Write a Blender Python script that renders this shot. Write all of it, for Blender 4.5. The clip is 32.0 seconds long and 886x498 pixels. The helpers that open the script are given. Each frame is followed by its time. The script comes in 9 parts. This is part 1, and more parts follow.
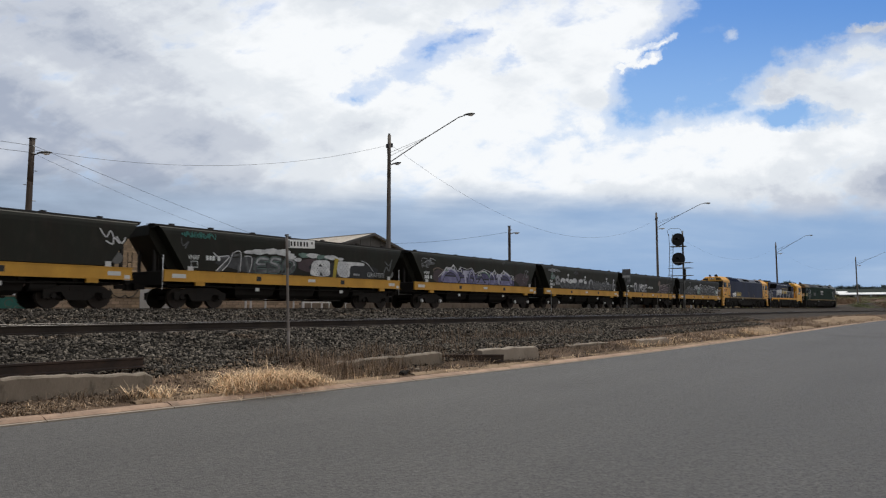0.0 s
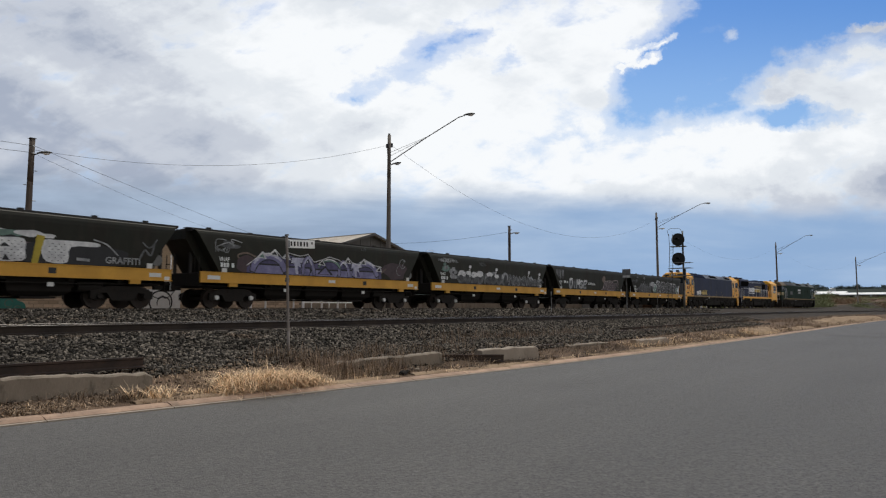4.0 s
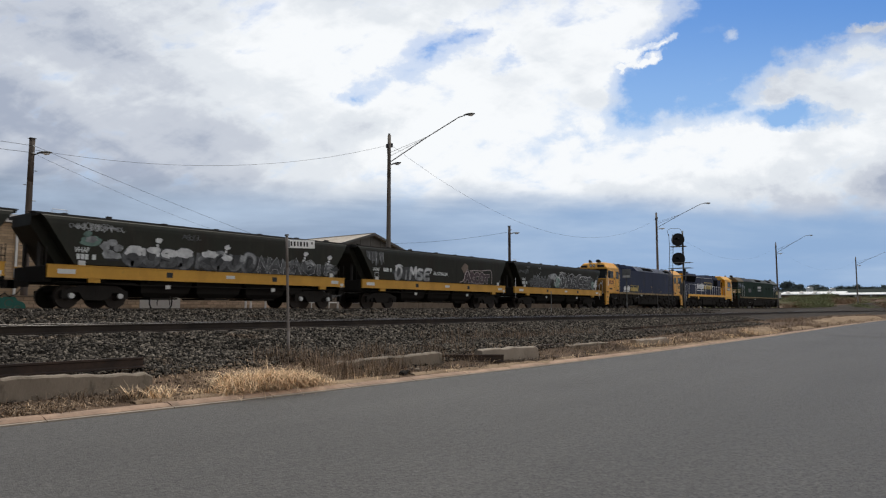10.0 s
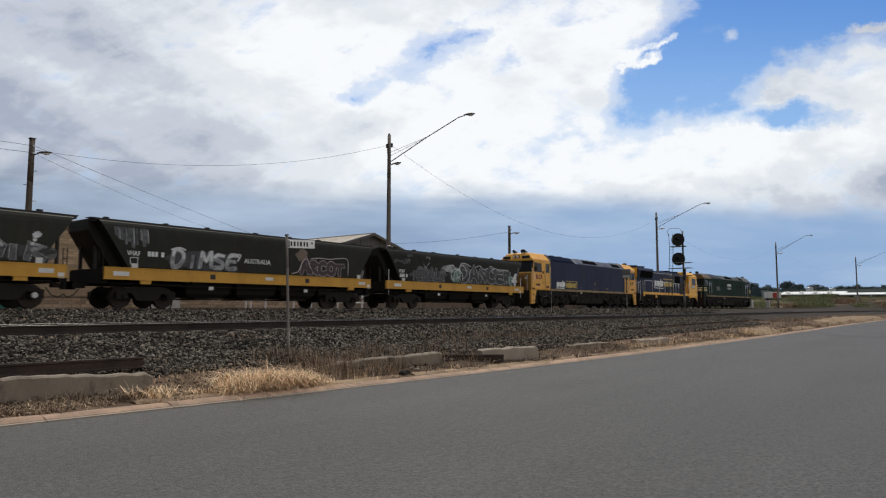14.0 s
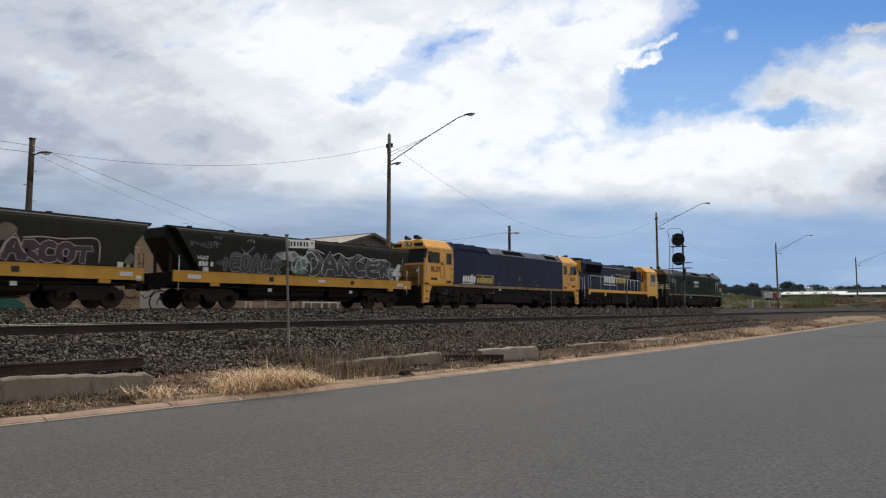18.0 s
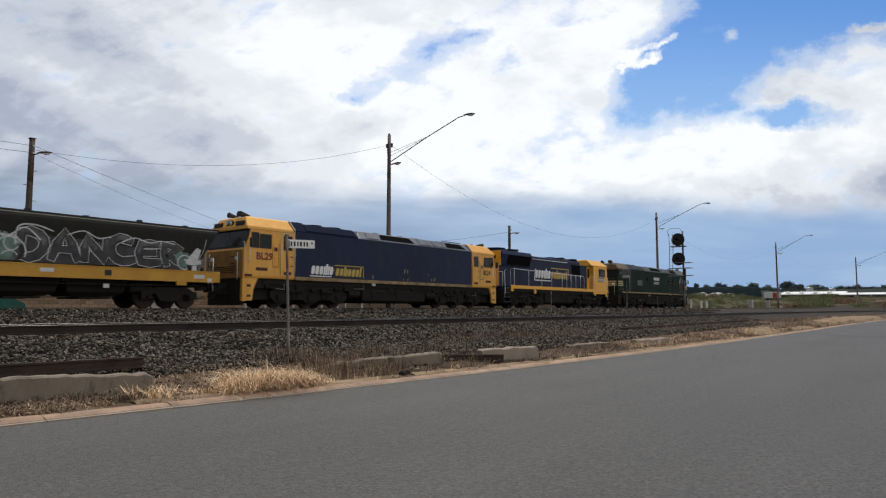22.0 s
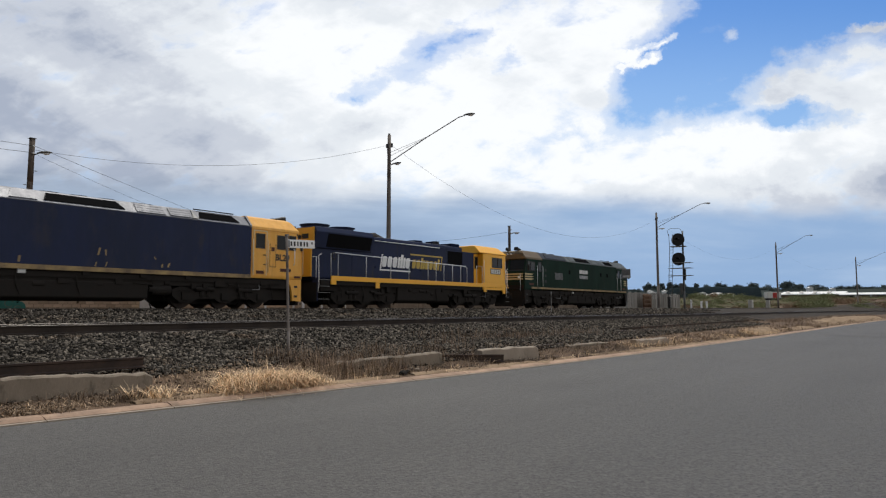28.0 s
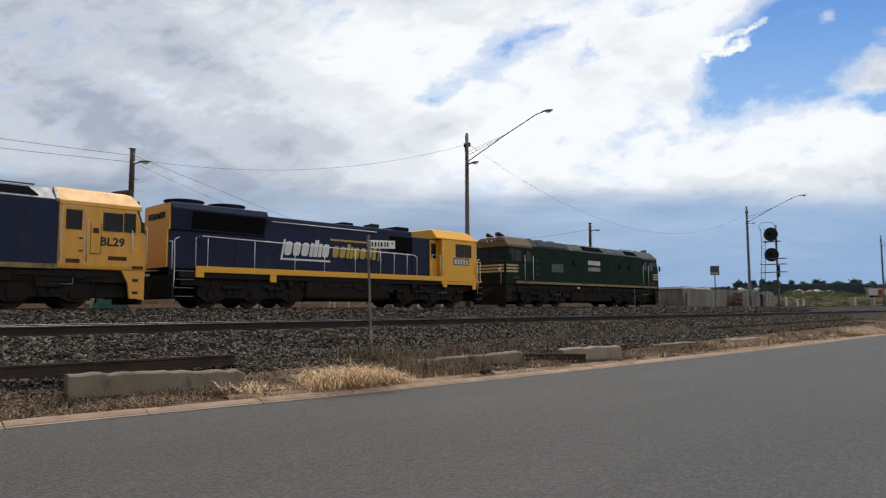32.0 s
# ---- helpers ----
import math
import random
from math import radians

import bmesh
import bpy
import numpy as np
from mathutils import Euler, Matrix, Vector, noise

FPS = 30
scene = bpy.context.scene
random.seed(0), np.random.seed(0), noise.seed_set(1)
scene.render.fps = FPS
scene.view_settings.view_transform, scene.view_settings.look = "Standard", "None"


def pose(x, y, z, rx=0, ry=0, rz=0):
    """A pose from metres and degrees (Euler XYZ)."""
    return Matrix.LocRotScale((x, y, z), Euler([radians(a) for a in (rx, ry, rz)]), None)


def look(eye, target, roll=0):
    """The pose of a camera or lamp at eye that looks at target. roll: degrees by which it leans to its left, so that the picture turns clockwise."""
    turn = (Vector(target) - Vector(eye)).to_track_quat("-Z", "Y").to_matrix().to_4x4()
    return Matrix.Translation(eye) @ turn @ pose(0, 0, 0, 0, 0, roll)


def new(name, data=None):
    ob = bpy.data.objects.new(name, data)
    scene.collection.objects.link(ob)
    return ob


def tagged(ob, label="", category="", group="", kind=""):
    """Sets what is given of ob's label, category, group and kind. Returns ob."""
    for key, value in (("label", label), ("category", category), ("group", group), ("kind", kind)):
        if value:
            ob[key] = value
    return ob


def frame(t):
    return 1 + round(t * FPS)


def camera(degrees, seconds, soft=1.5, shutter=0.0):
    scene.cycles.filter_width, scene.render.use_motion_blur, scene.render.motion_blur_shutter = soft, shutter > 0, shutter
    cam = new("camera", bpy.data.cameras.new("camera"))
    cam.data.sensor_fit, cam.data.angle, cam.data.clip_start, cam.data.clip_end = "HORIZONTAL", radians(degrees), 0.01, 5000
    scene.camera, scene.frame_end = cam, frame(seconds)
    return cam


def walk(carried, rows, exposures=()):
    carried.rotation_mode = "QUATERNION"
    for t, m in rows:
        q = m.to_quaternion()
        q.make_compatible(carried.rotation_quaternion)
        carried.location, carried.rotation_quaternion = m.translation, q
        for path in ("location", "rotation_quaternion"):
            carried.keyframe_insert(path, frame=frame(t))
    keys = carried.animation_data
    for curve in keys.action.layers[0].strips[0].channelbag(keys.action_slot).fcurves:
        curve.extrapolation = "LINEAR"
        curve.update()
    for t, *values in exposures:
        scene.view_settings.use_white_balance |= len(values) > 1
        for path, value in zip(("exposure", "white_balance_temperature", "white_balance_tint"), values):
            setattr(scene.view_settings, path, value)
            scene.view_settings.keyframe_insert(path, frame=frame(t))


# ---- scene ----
# The place: a road beside two railway tracks; x runs along the tracks, y across them, z up.
EYE = Vector((0, 0, 1.6))
HEADING, RISE = 37.41, 5.04


def aim(heading, rise, roll=0):
    """The camera's pose from its compass heading (degrees from x towards y) and its tilt upwards."""
    a, b = radians(heading), radians(rise)
    way = Vector((math.cos(a) * math.cos(b), math.sin(a) * math.cos(b), math.sin(b)))
    return look(EYE, EYE + way, roll)


cam = camera(67.2, 32.0, soft=1.2, shutter=0.5)
walk(cam, [
    (0.0, aim(HEADING, RISE)),
    (29.5, aim(HEADING, RISE)),
    (30.0, aim(37.48, 5.04)),
    (30.5, aim(38.91, 5.02)),
    (31.0, aim(41.32, 4.99)),
    (31.5, aim(42.40, 4.96, -0.05)),
    (32.0, aim(44.21, 4.96, -0.16)),
], [(0.0, -0.12), (13.0, -0.12), (22.0, -0.06), (30.0, -0.07), (32.0, -0.1)])

# ---- light ----
SUN_HEIGHT, SUN_HEADING = 66.0, 42.0      # degrees; the heading runs from x towards y


def build_world():
    world = bpy.data.worlds.new("sky")
    scene.world = world
    world.use_nodes = True
    tree = world.node_tree
    tree.nodes.clear()
    N, L = tree.nodes, tree.links

    def node(kind, **values):
        n = N.new(kind)
        for k, v in values.items():
            if k == "operation":
                n.operation = v
            elif k == "blend":
                n.blend_type = v
        return n

    def math_node(op, a, b=0.0, clamp=False):
        n = node("ShaderNodeMath", operation=op)
        n.use_clamp = clamp
        for i, v in enumerate((a, b)):
            if isinstance(v, (int, float)):
                n.inputs[i].default_value = v
            else:
                L.new(v, n.inputs[i])
        return n.outputs[0]

    def dot(a, v):
        n = node("ShaderNodeVectorMath", operation="DOT_PRODUCT")
        L.new(a, n.inputs[0])
        n.inputs[1].default_value = v
        return n.outputs["Value"]

    def mix(f, a, b):
        n = N.new("ShaderNodeMix")
        n.data_type = "RGBA"
        for i, v in ((0, f), (6, a), (7, b)):
            if isinstance(v, (int, float)):
                n.inputs[i].default_value = v
            elif isinstance(v, tuple):
                n.inputs[i].default_value = (*v, 1)
            else:
                L.new(v, n.inputs[i])
        return n.outputs[2]

    def ramp(f, stops):
        n = N.new("ShaderNodeValToRGB")
        r = n.color_ramp
        r.interpolation = "EASE"
        while len(r.elements) < len(stops):
            r.elements.new(0.5)
        for e, (p, c) in zip(r.elements, stops):
            e.position = p
            e.color = (c, c, c, 1) if isinstance(c, (int, float)) else (*c, 1)
        L.new(f, n.inputs[0])
        return n.outputs[0]

    co = N.new("ShaderNodeTexCoord").outputs["Generated"]
    a, b = radians(37.41), radians(5.04)
    ahead = Vector((math.cos(a) * math.cos(b), math.sin(a) * math.cos(b), math.sin(b)))
    side = Vector((math.sin(a), -math.cos(a), 0))
    over = side.cross(ahead)
    depth = math_node("MAXIMUM", dot(co, ahead), 0.25)
    u = math_node("DIVIDE", dot(co, side), depth)
    v = math_node("DIVIDE", dot(co, over), depth)
    plane = N.new("ShaderNodeCombineXYZ")
    L.new(u, plane.inputs[0])
    L.new(v, plane.inputs[1])
    flat = plane.outputs[0]

    ragged = N.new("ShaderNodeTexNoise")
    ragged.inputs["Scale"].default_value, ragged.inputs["Detail"].default_value, ragged.inputs["Roughness"].default_value = 6.5, 9.0, 0.64
    L.new(flat, ragged.inputs["Vector"])
    centred = node("ShaderNodeVectorMath", operation="SUBTRACT")
    L.new(ragged.outputs["Color"], centred.inputs[0])
    centred.inputs[1].default_value = (0.5, 0.5, 0.5)
    scaled = node("ShaderNodeVectorMath", operation="MULTIPLY")
    L.new(centred.outputs[0], scaled.inputs[0])
    scaled.inputs[1].default_value = (0.17, 0.13, 0.0)
    warped = node("ShaderNodeVectorMath", operation="ADD")
    L.new(flat, warped.inputs[0])
    L.new(scaled.outputs[0], warped.inputs[1])

    def noise_at(sx, sy, scale, detail, rough, shift=0.0, warp=0.0):
        m = N.new("ShaderNodeMapping")
        m.inputs["Scale"].default_value = (sx, sy, 1)
        m.inputs["Location"].default_value = (shift, shift * 0.7, shift * 0.3)
        m.inputs["Rotation"].default_value = (0, 0, 0.25)
        L.new(flat, m.inputs[0])
        n = N.new("ShaderNodeTexNoise")
        n.inputs["Scale"].default_value = scale
        n.inputs["Detail"].default_value = detail
        n.inputs["Roughness"].default_value = rough
        n.inputs["Distortion"].default_value = warp
        L.new(m.outputs[0], n.inputs["Vector"])
        return n.outputs["Fac"]

    def slanted(turn, along, across, scale, detail, rough, shift):
        """Noise drawn out along a direction in the sky."""
        m = N.new("ShaderNodeMapping")
        m.vector_type = "TEXTURE"
        m.inputs["Rotation"].default_value = (0, 0, radians(turn))
        m.inputs["Scale"].default_value = (along, across, 1)
        m.inputs["Location"].default_value = (shift, shift * 0.4, shift)
        L.new(flat, m.inputs[0])
        n = N.new("ShaderNodeTexNoise")
        n.inputs["Scale"].default_value = scale
        n.inputs["Detail"].default_value = detail
        n.inputs["Roughness"].default_value = rough
        n.inputs["Distortion"].default_value = 0.4
        L.new(m.outputs[0], n.inputs["Vector"])
        return n.outputs["Fac"]

    def blob(x, y, rx, ry, turn=0.0):
        """A soft ellipse, 1 in its middle and 0 on its edge; places in thousandths of the picture plane."""
        m = N.new("ShaderNodeMapping")
        m.vector_type = "TEXTURE"
        m.inputs["Location"].default_value = ((x - 784) / 1180, (441 - y) / 1180, 0)
        m.inputs["Rotation"].default_value = (0, 0, radians(turn))
        m.inputs["Scale"].default_value = (rx / 1180, ry / 1180, 1)
        L.new(warped.outputs[0], m.inputs[0])
        g = N.new("ShaderNodeTexGradient")
        g.gradient_type = "SPHERICAL"
        L.new(m.outputs[0], g.inputs[0])
        return g.outputs["Fac"]

    def total(terms):
        out = None
        for f, w in terms:
            t = math_node("MULTIPLY", f, w)
            out = t if out is None else math_node("ADD", out, t)
        return out

    def edge(x0, y0, x1, y1, soft=45.0):
        """Grows by 1 for each soft step to the side that lies on the right of the way from the first point to the second."""
        (a, b), (c, d) = [((x - 784) / 1180, (441 - y) / 1180) for x, y in ((x0, y0), (x1, y1))]
        n = Vector((d - b, a - c, 0)).normalized() * (1180 / soft)
        return math_node("SUBTRACT", dot(warped.outputs[0], n), n.x * a + n.y * b)

    fine = noise_at(1.0, 1.5, 6.0, 11.0, 0.66, 3.1, 0.25)
    broad = noise_at(0.8, 1.6, 2.6, 6.0, 0.55, 7.7, 0.5)
    streak = noise_at(0.8, 4.2, 3.4, 7.0, 0.55, 1.3, 0.2)
    puffs = noise_at(1.0, 2.0, 11.0, 9.0, 0.62, 5.3, 0.3)
    # the clear gap: right of a notched cloud edge, above the deck and above the slanting cloud bank
    gap = math_node("MINIMUM", edge(1075, 122, 1178, -20), edge(1062, 250, 1092, 95))
    gap = math_node("MINIMUM", gap, edge(1600, 214, 1000, 240, 34))
    gap = math_node("MINIMUM", gap, math_node("MAXIMUM", edge(1620, 20, 1335, 178, 36), edge(1322, 0, 1322, 400, 40)))
    holes = total([(blob(1395, 214, 150, 34, -2), 2.5), (blob(765, 92, 130, 46, 20), 1.05), (blob(895, 104, 80, 30, 10), 1.05), (blob(655, 148, 90, 30, 24), 0.8), (blob(608, 182, 60, 20, 6), 0.9), (blob(1015, 250, 60, 26, 0), 0.75), (blob(830, 60, 70, 16, 12), 0.6)])
    flecks = total([(blob(1118, 82, 30, 12, 20), 2.0), (blob(1146, 92, 52, 11, 14), 2.0), (blob(1172, 68, 42, 10, 12), 1.9), (blob(1290, 78, 22, 14, 30), 1.15), (blob(1104, 106, 16, 8, 0), 2.4), (blob(1530, 36, 60, 14, 20), 1.6)])
    blue = math_node("MAXIMUM", gap, math_node("SUBTRACT", holes, 0.45))
    blue = math_node("SUBTRACT", math_node("MINIMUM", blue, 1.6), flecks)
    blue = math_node("ADD", blue, math_node("MULTIPLY", math_node("SUBTRACT", fine, 0.5), 2.4))
    blue = math_node("ADD", blue, math_node("MULTIPLY", math_node("SUBTRACT", puffs, 0.5), 1.6))
    ripple = slanted(16, 1.0, 0.42, 13.0, 6.0, 0.5, 4.4)
    blue = math_node("ADD", blue, math_node("MULTIPLY", math_node("SUBTRACT", ripple, 0.5), 1.5))
    clear = ramp(math_node("ADD", math_node("MULTIPLY", blue, 0.4), 0.3), [(0.16, 0.0), (0.42, 0.42), (0.82, 1.0)])
    # brightness of the cloud deck
    tone = total([
        (blob(830, 200, 620, 300, 4), 0.62), (blob(430, 50, 560, 200, 0), 0.36), (blob(1260, 275, 640, 95, 2), 0.46), (blob(1580, 170, 360, 170, 10), 0.45), (blob(1110, 40, 330, 210, 0), 0.34),
        (blob(660, 300, 300, 90, 0), 0.2), (blob(160, 75, 210, 85, -32), -0.25), (blob(50, 215, 260, 80, -12), -0.1), (blob(330, 370, 720, 150, 0), -0.3), (blob(650, 225, 130, 40, 20), -0.26), (blob(420, 255, 330, 60, -14), -0.12)])
    for f, w in ((fine, 0.28), (broad, 0.36), (streak, 0.22), (slanted(-24, 1.0, 0.30, 3.0, 7.0, 0.55, 2.2), 0.62), (puffs, 0.36), (ripple, 0.42)):
        tone = math_node("ADD", tone, math_node("MULTIPLY", math_node("SUBTRACT", f, 0.5), w))
    cloud = ramp(math_node("ADD", tone, 0.40), [(0.2, (0.42, 0.475, 0.59)), (0.43, (0.62, 0.665, 0.75)), (0.68, (0.835, 0.878, 0.93)), (0.92, (1.02, 1.045, 1.07))])
    # low grey-blue bank towards the horizon
    low = math_node("ADD", v, math_node("MULTIPLY", math_node("SUBTRACT", broad, 0.5), 0.07))
    low = math_node("ADD", low, math_node("ADD", math_node("MULTIPLY", u, 0.05), math_node("MULTIPLY", math_node("MULTIPLY", u, u), -0.02)))
    low = math_node("ADD", low, math_node("MULTIPLY", math_node("SUBTRACT", streak, 0.5), 0.06))
    bank = ramp(math_node("ADD", math_node("MULTIPLY", low, 2.0), 0.2), [(0.3, 1.0), (0.4, 0.0)])
    bank_tone = mix(ramp(math_node("ADD", math_node("MULTIPLY", u, 0.8), 0.5), [(0.1, 0.0), (0.8, 1.0)]), (0.275, 0.345, 0.46), (0.305, 0.46, 0.71))
    bank_tone = mix(ramp(math_node("ADD", streak, math_node("MULTIPLY", broad, 0.3)), [(0.5, 0.0), (0.95, 0.7)]), bank_tone, (0.55, 0.68, 0.86))
    sky = N.new("ShaderNodeTexSky")
    sky.sky_type = "NISHITA"
    sky.sun_disc = False
    sky.sun_elevation = radians(SUN_HEIGHT)
    sky.sun_rotation = radians(90 - SUN_HEADING)
    sky.ozone_density = 2.0
    gain = node("ShaderNodeVectorMath", operation="MULTIPLY")
    L.new(sky.outputs[0], gain.inputs[0])
    gain.inputs[1].default_value = (0.058, 0.094, 0.135)
    haze = ramp(math_node("ADD", v, 0.4), [(0.55, 0.42), (0.8, 0.0)])
    colour = mix(clear, cloud, mix(haze, gain.outputs[0], (0.52, 0.74, 0.97)))
    colour = mix(bank, colour, bank_tone)
    # unseen sky dimmed towards -x, added to darken the faces turned that way
    shady = N.new("ShaderNodeMapRange")
    shady.interpolation_type = "SMOOTHSTEP"
    L.new(dot(co, (1.0, 0.0, 0.0)), shady.inputs[0])
    shady.inputs[1].default_value, shady.inputs[2].default_value = -0.75, 0.05
    shady.inputs[3].default_value, shady.inputs[4].default_value = 0.34, 1.0
    # unseen sky towards -y made warm white, added to brighten the train's near side
    thin = N.new("ShaderNodeMapRange")
    thin.interpolation_type = "SMOOTHSTEP"
    L.new(dot(co, (0.0, -1.0, 0.0)), thin.inputs[0])
    thin.inputs[1].default_value, thin.inputs[2].default_value = 0.0, 0.8
    thin.inputs[3].default_value, thin.inputs[4].default_value = 0.0, 0.62
    back = N.new("ShaderNodeBackground")
    L.new(mix(thin.outputs[0], colour, (1.1, 1.04, 0.94)), back.inputs[0])
    L.new(shady.outputs[0], back.inputs[1])
    L.new(back.outputs[0], N.new("ShaderNodeOutputWorld").inputs[0])


build_world()
lamp = bpy.data.lights.new("sun", "SUN")
lamp.energy, lamp.angle, lamp.color = 2.3, radians(6.0), (1.0, 0.94, 0.83)
sun = new("sun", lamp)
_h, _e = radians(SUN_HEADING), radians(SUN_HEIGHT)
sun.matrix_world = look((math.cos(_h) * math.cos(_e) * 90, math.sin(_h) * math.cos(_e) * 90, math.sin(_e) * 90), (0, 0, 0))
scene.view_settings.exposure = 0.0

# ---- materials ----


def material(name, colour, rough=0.8, metal=0.0, second=None, amount=0.35, size=1.0, stretch=(1, 1, 1), grain=40.0, bump=0.15,
             stain=None, stain_size=0.4, stain_from=0.55, island=0.0, spread=0.0, dust=None, gloss=0.5, distance=0.01, skew=0.0):
    """A surface with two scales of colour variation, an optional stain of its own shape, grain relief and random tint per object or piece."""
    m = bpy.data.materials.new(name)
    m.use_nodes = True
    t = m.node_tree
    N, L = t.nodes, t.links
    bsdf = N["Principled BSDF"]
    bsdf.inputs["Roughness"].default_value = rough
    bsdf.inputs["Metallic"].default_value = metal
    bsdf.inputs["Specular IOR Level"].default_value = gloss
    second = second or tuple(c * 0.62 for c in colour)
    co = N.new("ShaderNodeTexCoord").outputs["Object"]
    mp = N.new("ShaderNodeMapping")
    mp.inputs["Scale"].default_value = stretch
    L.new(co, mp.inputs[0])

    def noise_node(scale, detail=5.0, rough_=0.6):
        n = N.new("ShaderNodeTexNoise")
        n.inputs["Scale"].default_value = scale
        n.inputs["Detail"].default_value = detail
        n.inputs["Roughness"].default_value = rough_
        L.new(mp.outputs[0], n.inputs["Vector"])
        return n.outputs["Fac"]

    def ramp(f, lo, hi, top=1.0):
        n = N.new("ShaderNodeMapRange")
        n.inputs[1].default_value, n.inputs[2].default_value = lo, hi
        n.inputs[4].default_value = top
        L.new(f, n.inputs[0])
        return n.outputs[0]

    def mix(f, a, b, blend="MIX"):
        n = N.new("ShaderNodeMix")
        n.data_type, n.blend_type = "RGBA", blend
        for i, v in ((0, f), (6, a), (7, b)):
            if isinstance(v, (int, float)):
                n.inputs[i].default_value = v
            elif isinstance(v, tuple):
                n.inputs[i].default_value = (*v[:3], 1)
            else:
                L.new(v, n.inputs[i])
        return n.outputs[2]

    big, small = noise_node(1.0 / size, 6.0), noise_node(grain, 4.0, 0.7)
    c = mix(ramp(big, 0.35, 0.68), colour, tuple(a + (b - a) * amount * 1.6 for a, b in zip(colour, second)))
    c = mix(ramp(small, 0.3, 0.75, amount), c, second)
    if stain:
        c = mix(ramp(noise_node(1.0 / stain_size, 8.0, 0.7), stain_from, stain_from + 0.14), c, stain)
    if dust:
        c = mix(ramp(noise_node(2.7 / size, 7.0, 0.65), 0.5, 0.75, 0.7), c, dust)
    if island or spread:
        src = N.new("ShaderNodeNewGeometry").outputs["Random Per Island"] if island else N.new("ShaderNodeObjectInfo").outputs["Random"]
        k = island or spread
        n = N.new("ShaderNodeMapRange")
        n.inputs[3].default_value, n.inputs[4].default_value = 1 - k, 1 + k
        if skew:
            q = N.new("ShaderNodeMath")
            q.operation = "POWER"
            q.inputs[1].default_value = skew
            L.new(src, q.inputs[0])
            src = q.outputs[0]
            n.inputs[4].default_value = 1 + k * skew
        L.new(src, n.inputs[0])
        g = N.new("ShaderNodeVectorMath")
        g.operation = "SCALE"
        L.new(c, g.inputs[0])
        L.new(n.outputs[0], g.inputs["Scale"])
        c = g.outputs[0]
    L.new(c, bsdf.inputs["Base Color"])
    r = N.new("ShaderNodeMapRange")
    r.inputs[3].default_value, r.inputs[4].default_value = max(0.05, rough - 0.12), min(1.0, rough + 0.12)
    L.new(big, r.inputs[0])
    L.new(r.outputs[0], bsdf.inputs["Roughness"])
    if bump:
        b = N.new("ShaderNodeBump")
        b.inputs["Strength"].default_value = bump
        b.inputs["Distance"].default_value = distance
        L.new(small, b.inputs["Height"])
        L.new(b.outputs[0], bsdf.inputs["Normal"])
    return m


def asphalt_material():
    """Worn asphalt: pale and dark chips in black binder, faint wide patches."""
    m = bpy.data.materials.new("asphalt")
    m.use_nodes = True
    N, L = m.node_tree.nodes, m.node_tree.links
    bsdf = N["Principled BSDF"]
    bsdf.inputs["Roughness"].default_value = 0.72
    bsdf.inputs["Specular IOR Level"].default_value = 0.5
    co = N.new("ShaderNodeTexCoord").outputs["Object"]

    def tex(kind, scale, detail=3.0):
        n = N.new(kind)
        n.inputs["Scale"].default_value = scale
        if "Detail" in n.inputs:
            n.inputs["Detail"].default_value = detail
        L.new(co, n.inputs["Vector"])
        return n

    def ramp(f, a, b, lo, hi):
        n = N.new("ShaderNodeMapRange")
        for i, v in enumerate((a, b, lo, hi)):
            n.inputs[i + 1].default_value = v
        L.new(f, n.inputs[0])
        return n.outputs[0]

    chips = tex("ShaderNodeTexVoronoi", 44.0)
    sep = N.new("ShaderNodeSeparateColor")
    L.new(chips.outputs["Color"], sep.inputs[0])
    chip = ramp(sep.outputs[0], 0.0, 1.0, 0.32, 1.68)
    wide = ramp(tex("ShaderNodeTexNoise", 0.22, 4.0).outputs["Fac"], 0.3, 0.7, 0.93, 1.08)
    mid = ramp(tex("ShaderNodeTexNoise", 9.0, 6.0).outputs["Fac"], 0.25, 0.75, 0.84, 1.16)
    coarse = ramp(tex("ShaderNodeTexNoise", 19.0, 3.0).outputs["Fac"], 0.25, 0.75, 0.62, 1.38)
    lay = N.new("ShaderNodeMapping")
    lay.inputs["Scale"].default_value = (0.07, 0.75, 1)
    L.new(co, lay.inputs[0])
    trail = tex("ShaderNodeTexNoise", 1.0, 5.0)
    L.new(lay.outputs[0], trail.inputs["Vector"])
    trails = ramp(trail.outputs["Fac"], 0.32, 0.68, 0.9, 1.1)
    value = chip
    for f in (wide, mid, coarse, trails):
        n = N.new("ShaderNodeMath")
        n.operation = "MULTIPLY"
        L.new(value, n.inputs[0])
        L.new(f, n.inputs[1])
        value = n.outputs[0]
    v = N.new("ShaderNodeVectorMath")
    v.operation = "SCALE"
    v.inputs[0].default_value = (0.0465, 0.0435, 0.0405)
    L.new(value, v.inputs["Scale"])
    L.new(v.outputs[0], bsdf.inputs["Base Color"])
    b = N.new("ShaderNodeBump")
    b.inputs["Strength"].default_value, b.inputs["Distance"].default_value = 0.8, 0.01
    L.new(chips.outputs["Distance"], b.inputs["Height"])
    L.new(b.outputs[0], bsdf.inputs["Normal"])
    return m


def plain(name, colour, rough=0.6, metal=0.0):
    return material(name, colour, rough, metal, amount=0.2, size=0.5, grain=25, bump=0.03)


def glass_material(name, tint):
    m = bpy.data.materials.new(name)
    m.use_nodes = True
    b = m.node_tree.nodes["Principled BSDF"]
    b.inputs["Base Color"].default_value = (*tint, 1)
    b.inputs["Roughness"].default_value = 0.06
    b.inputs["Specular IOR Level"].default_value = 0.18
    return m


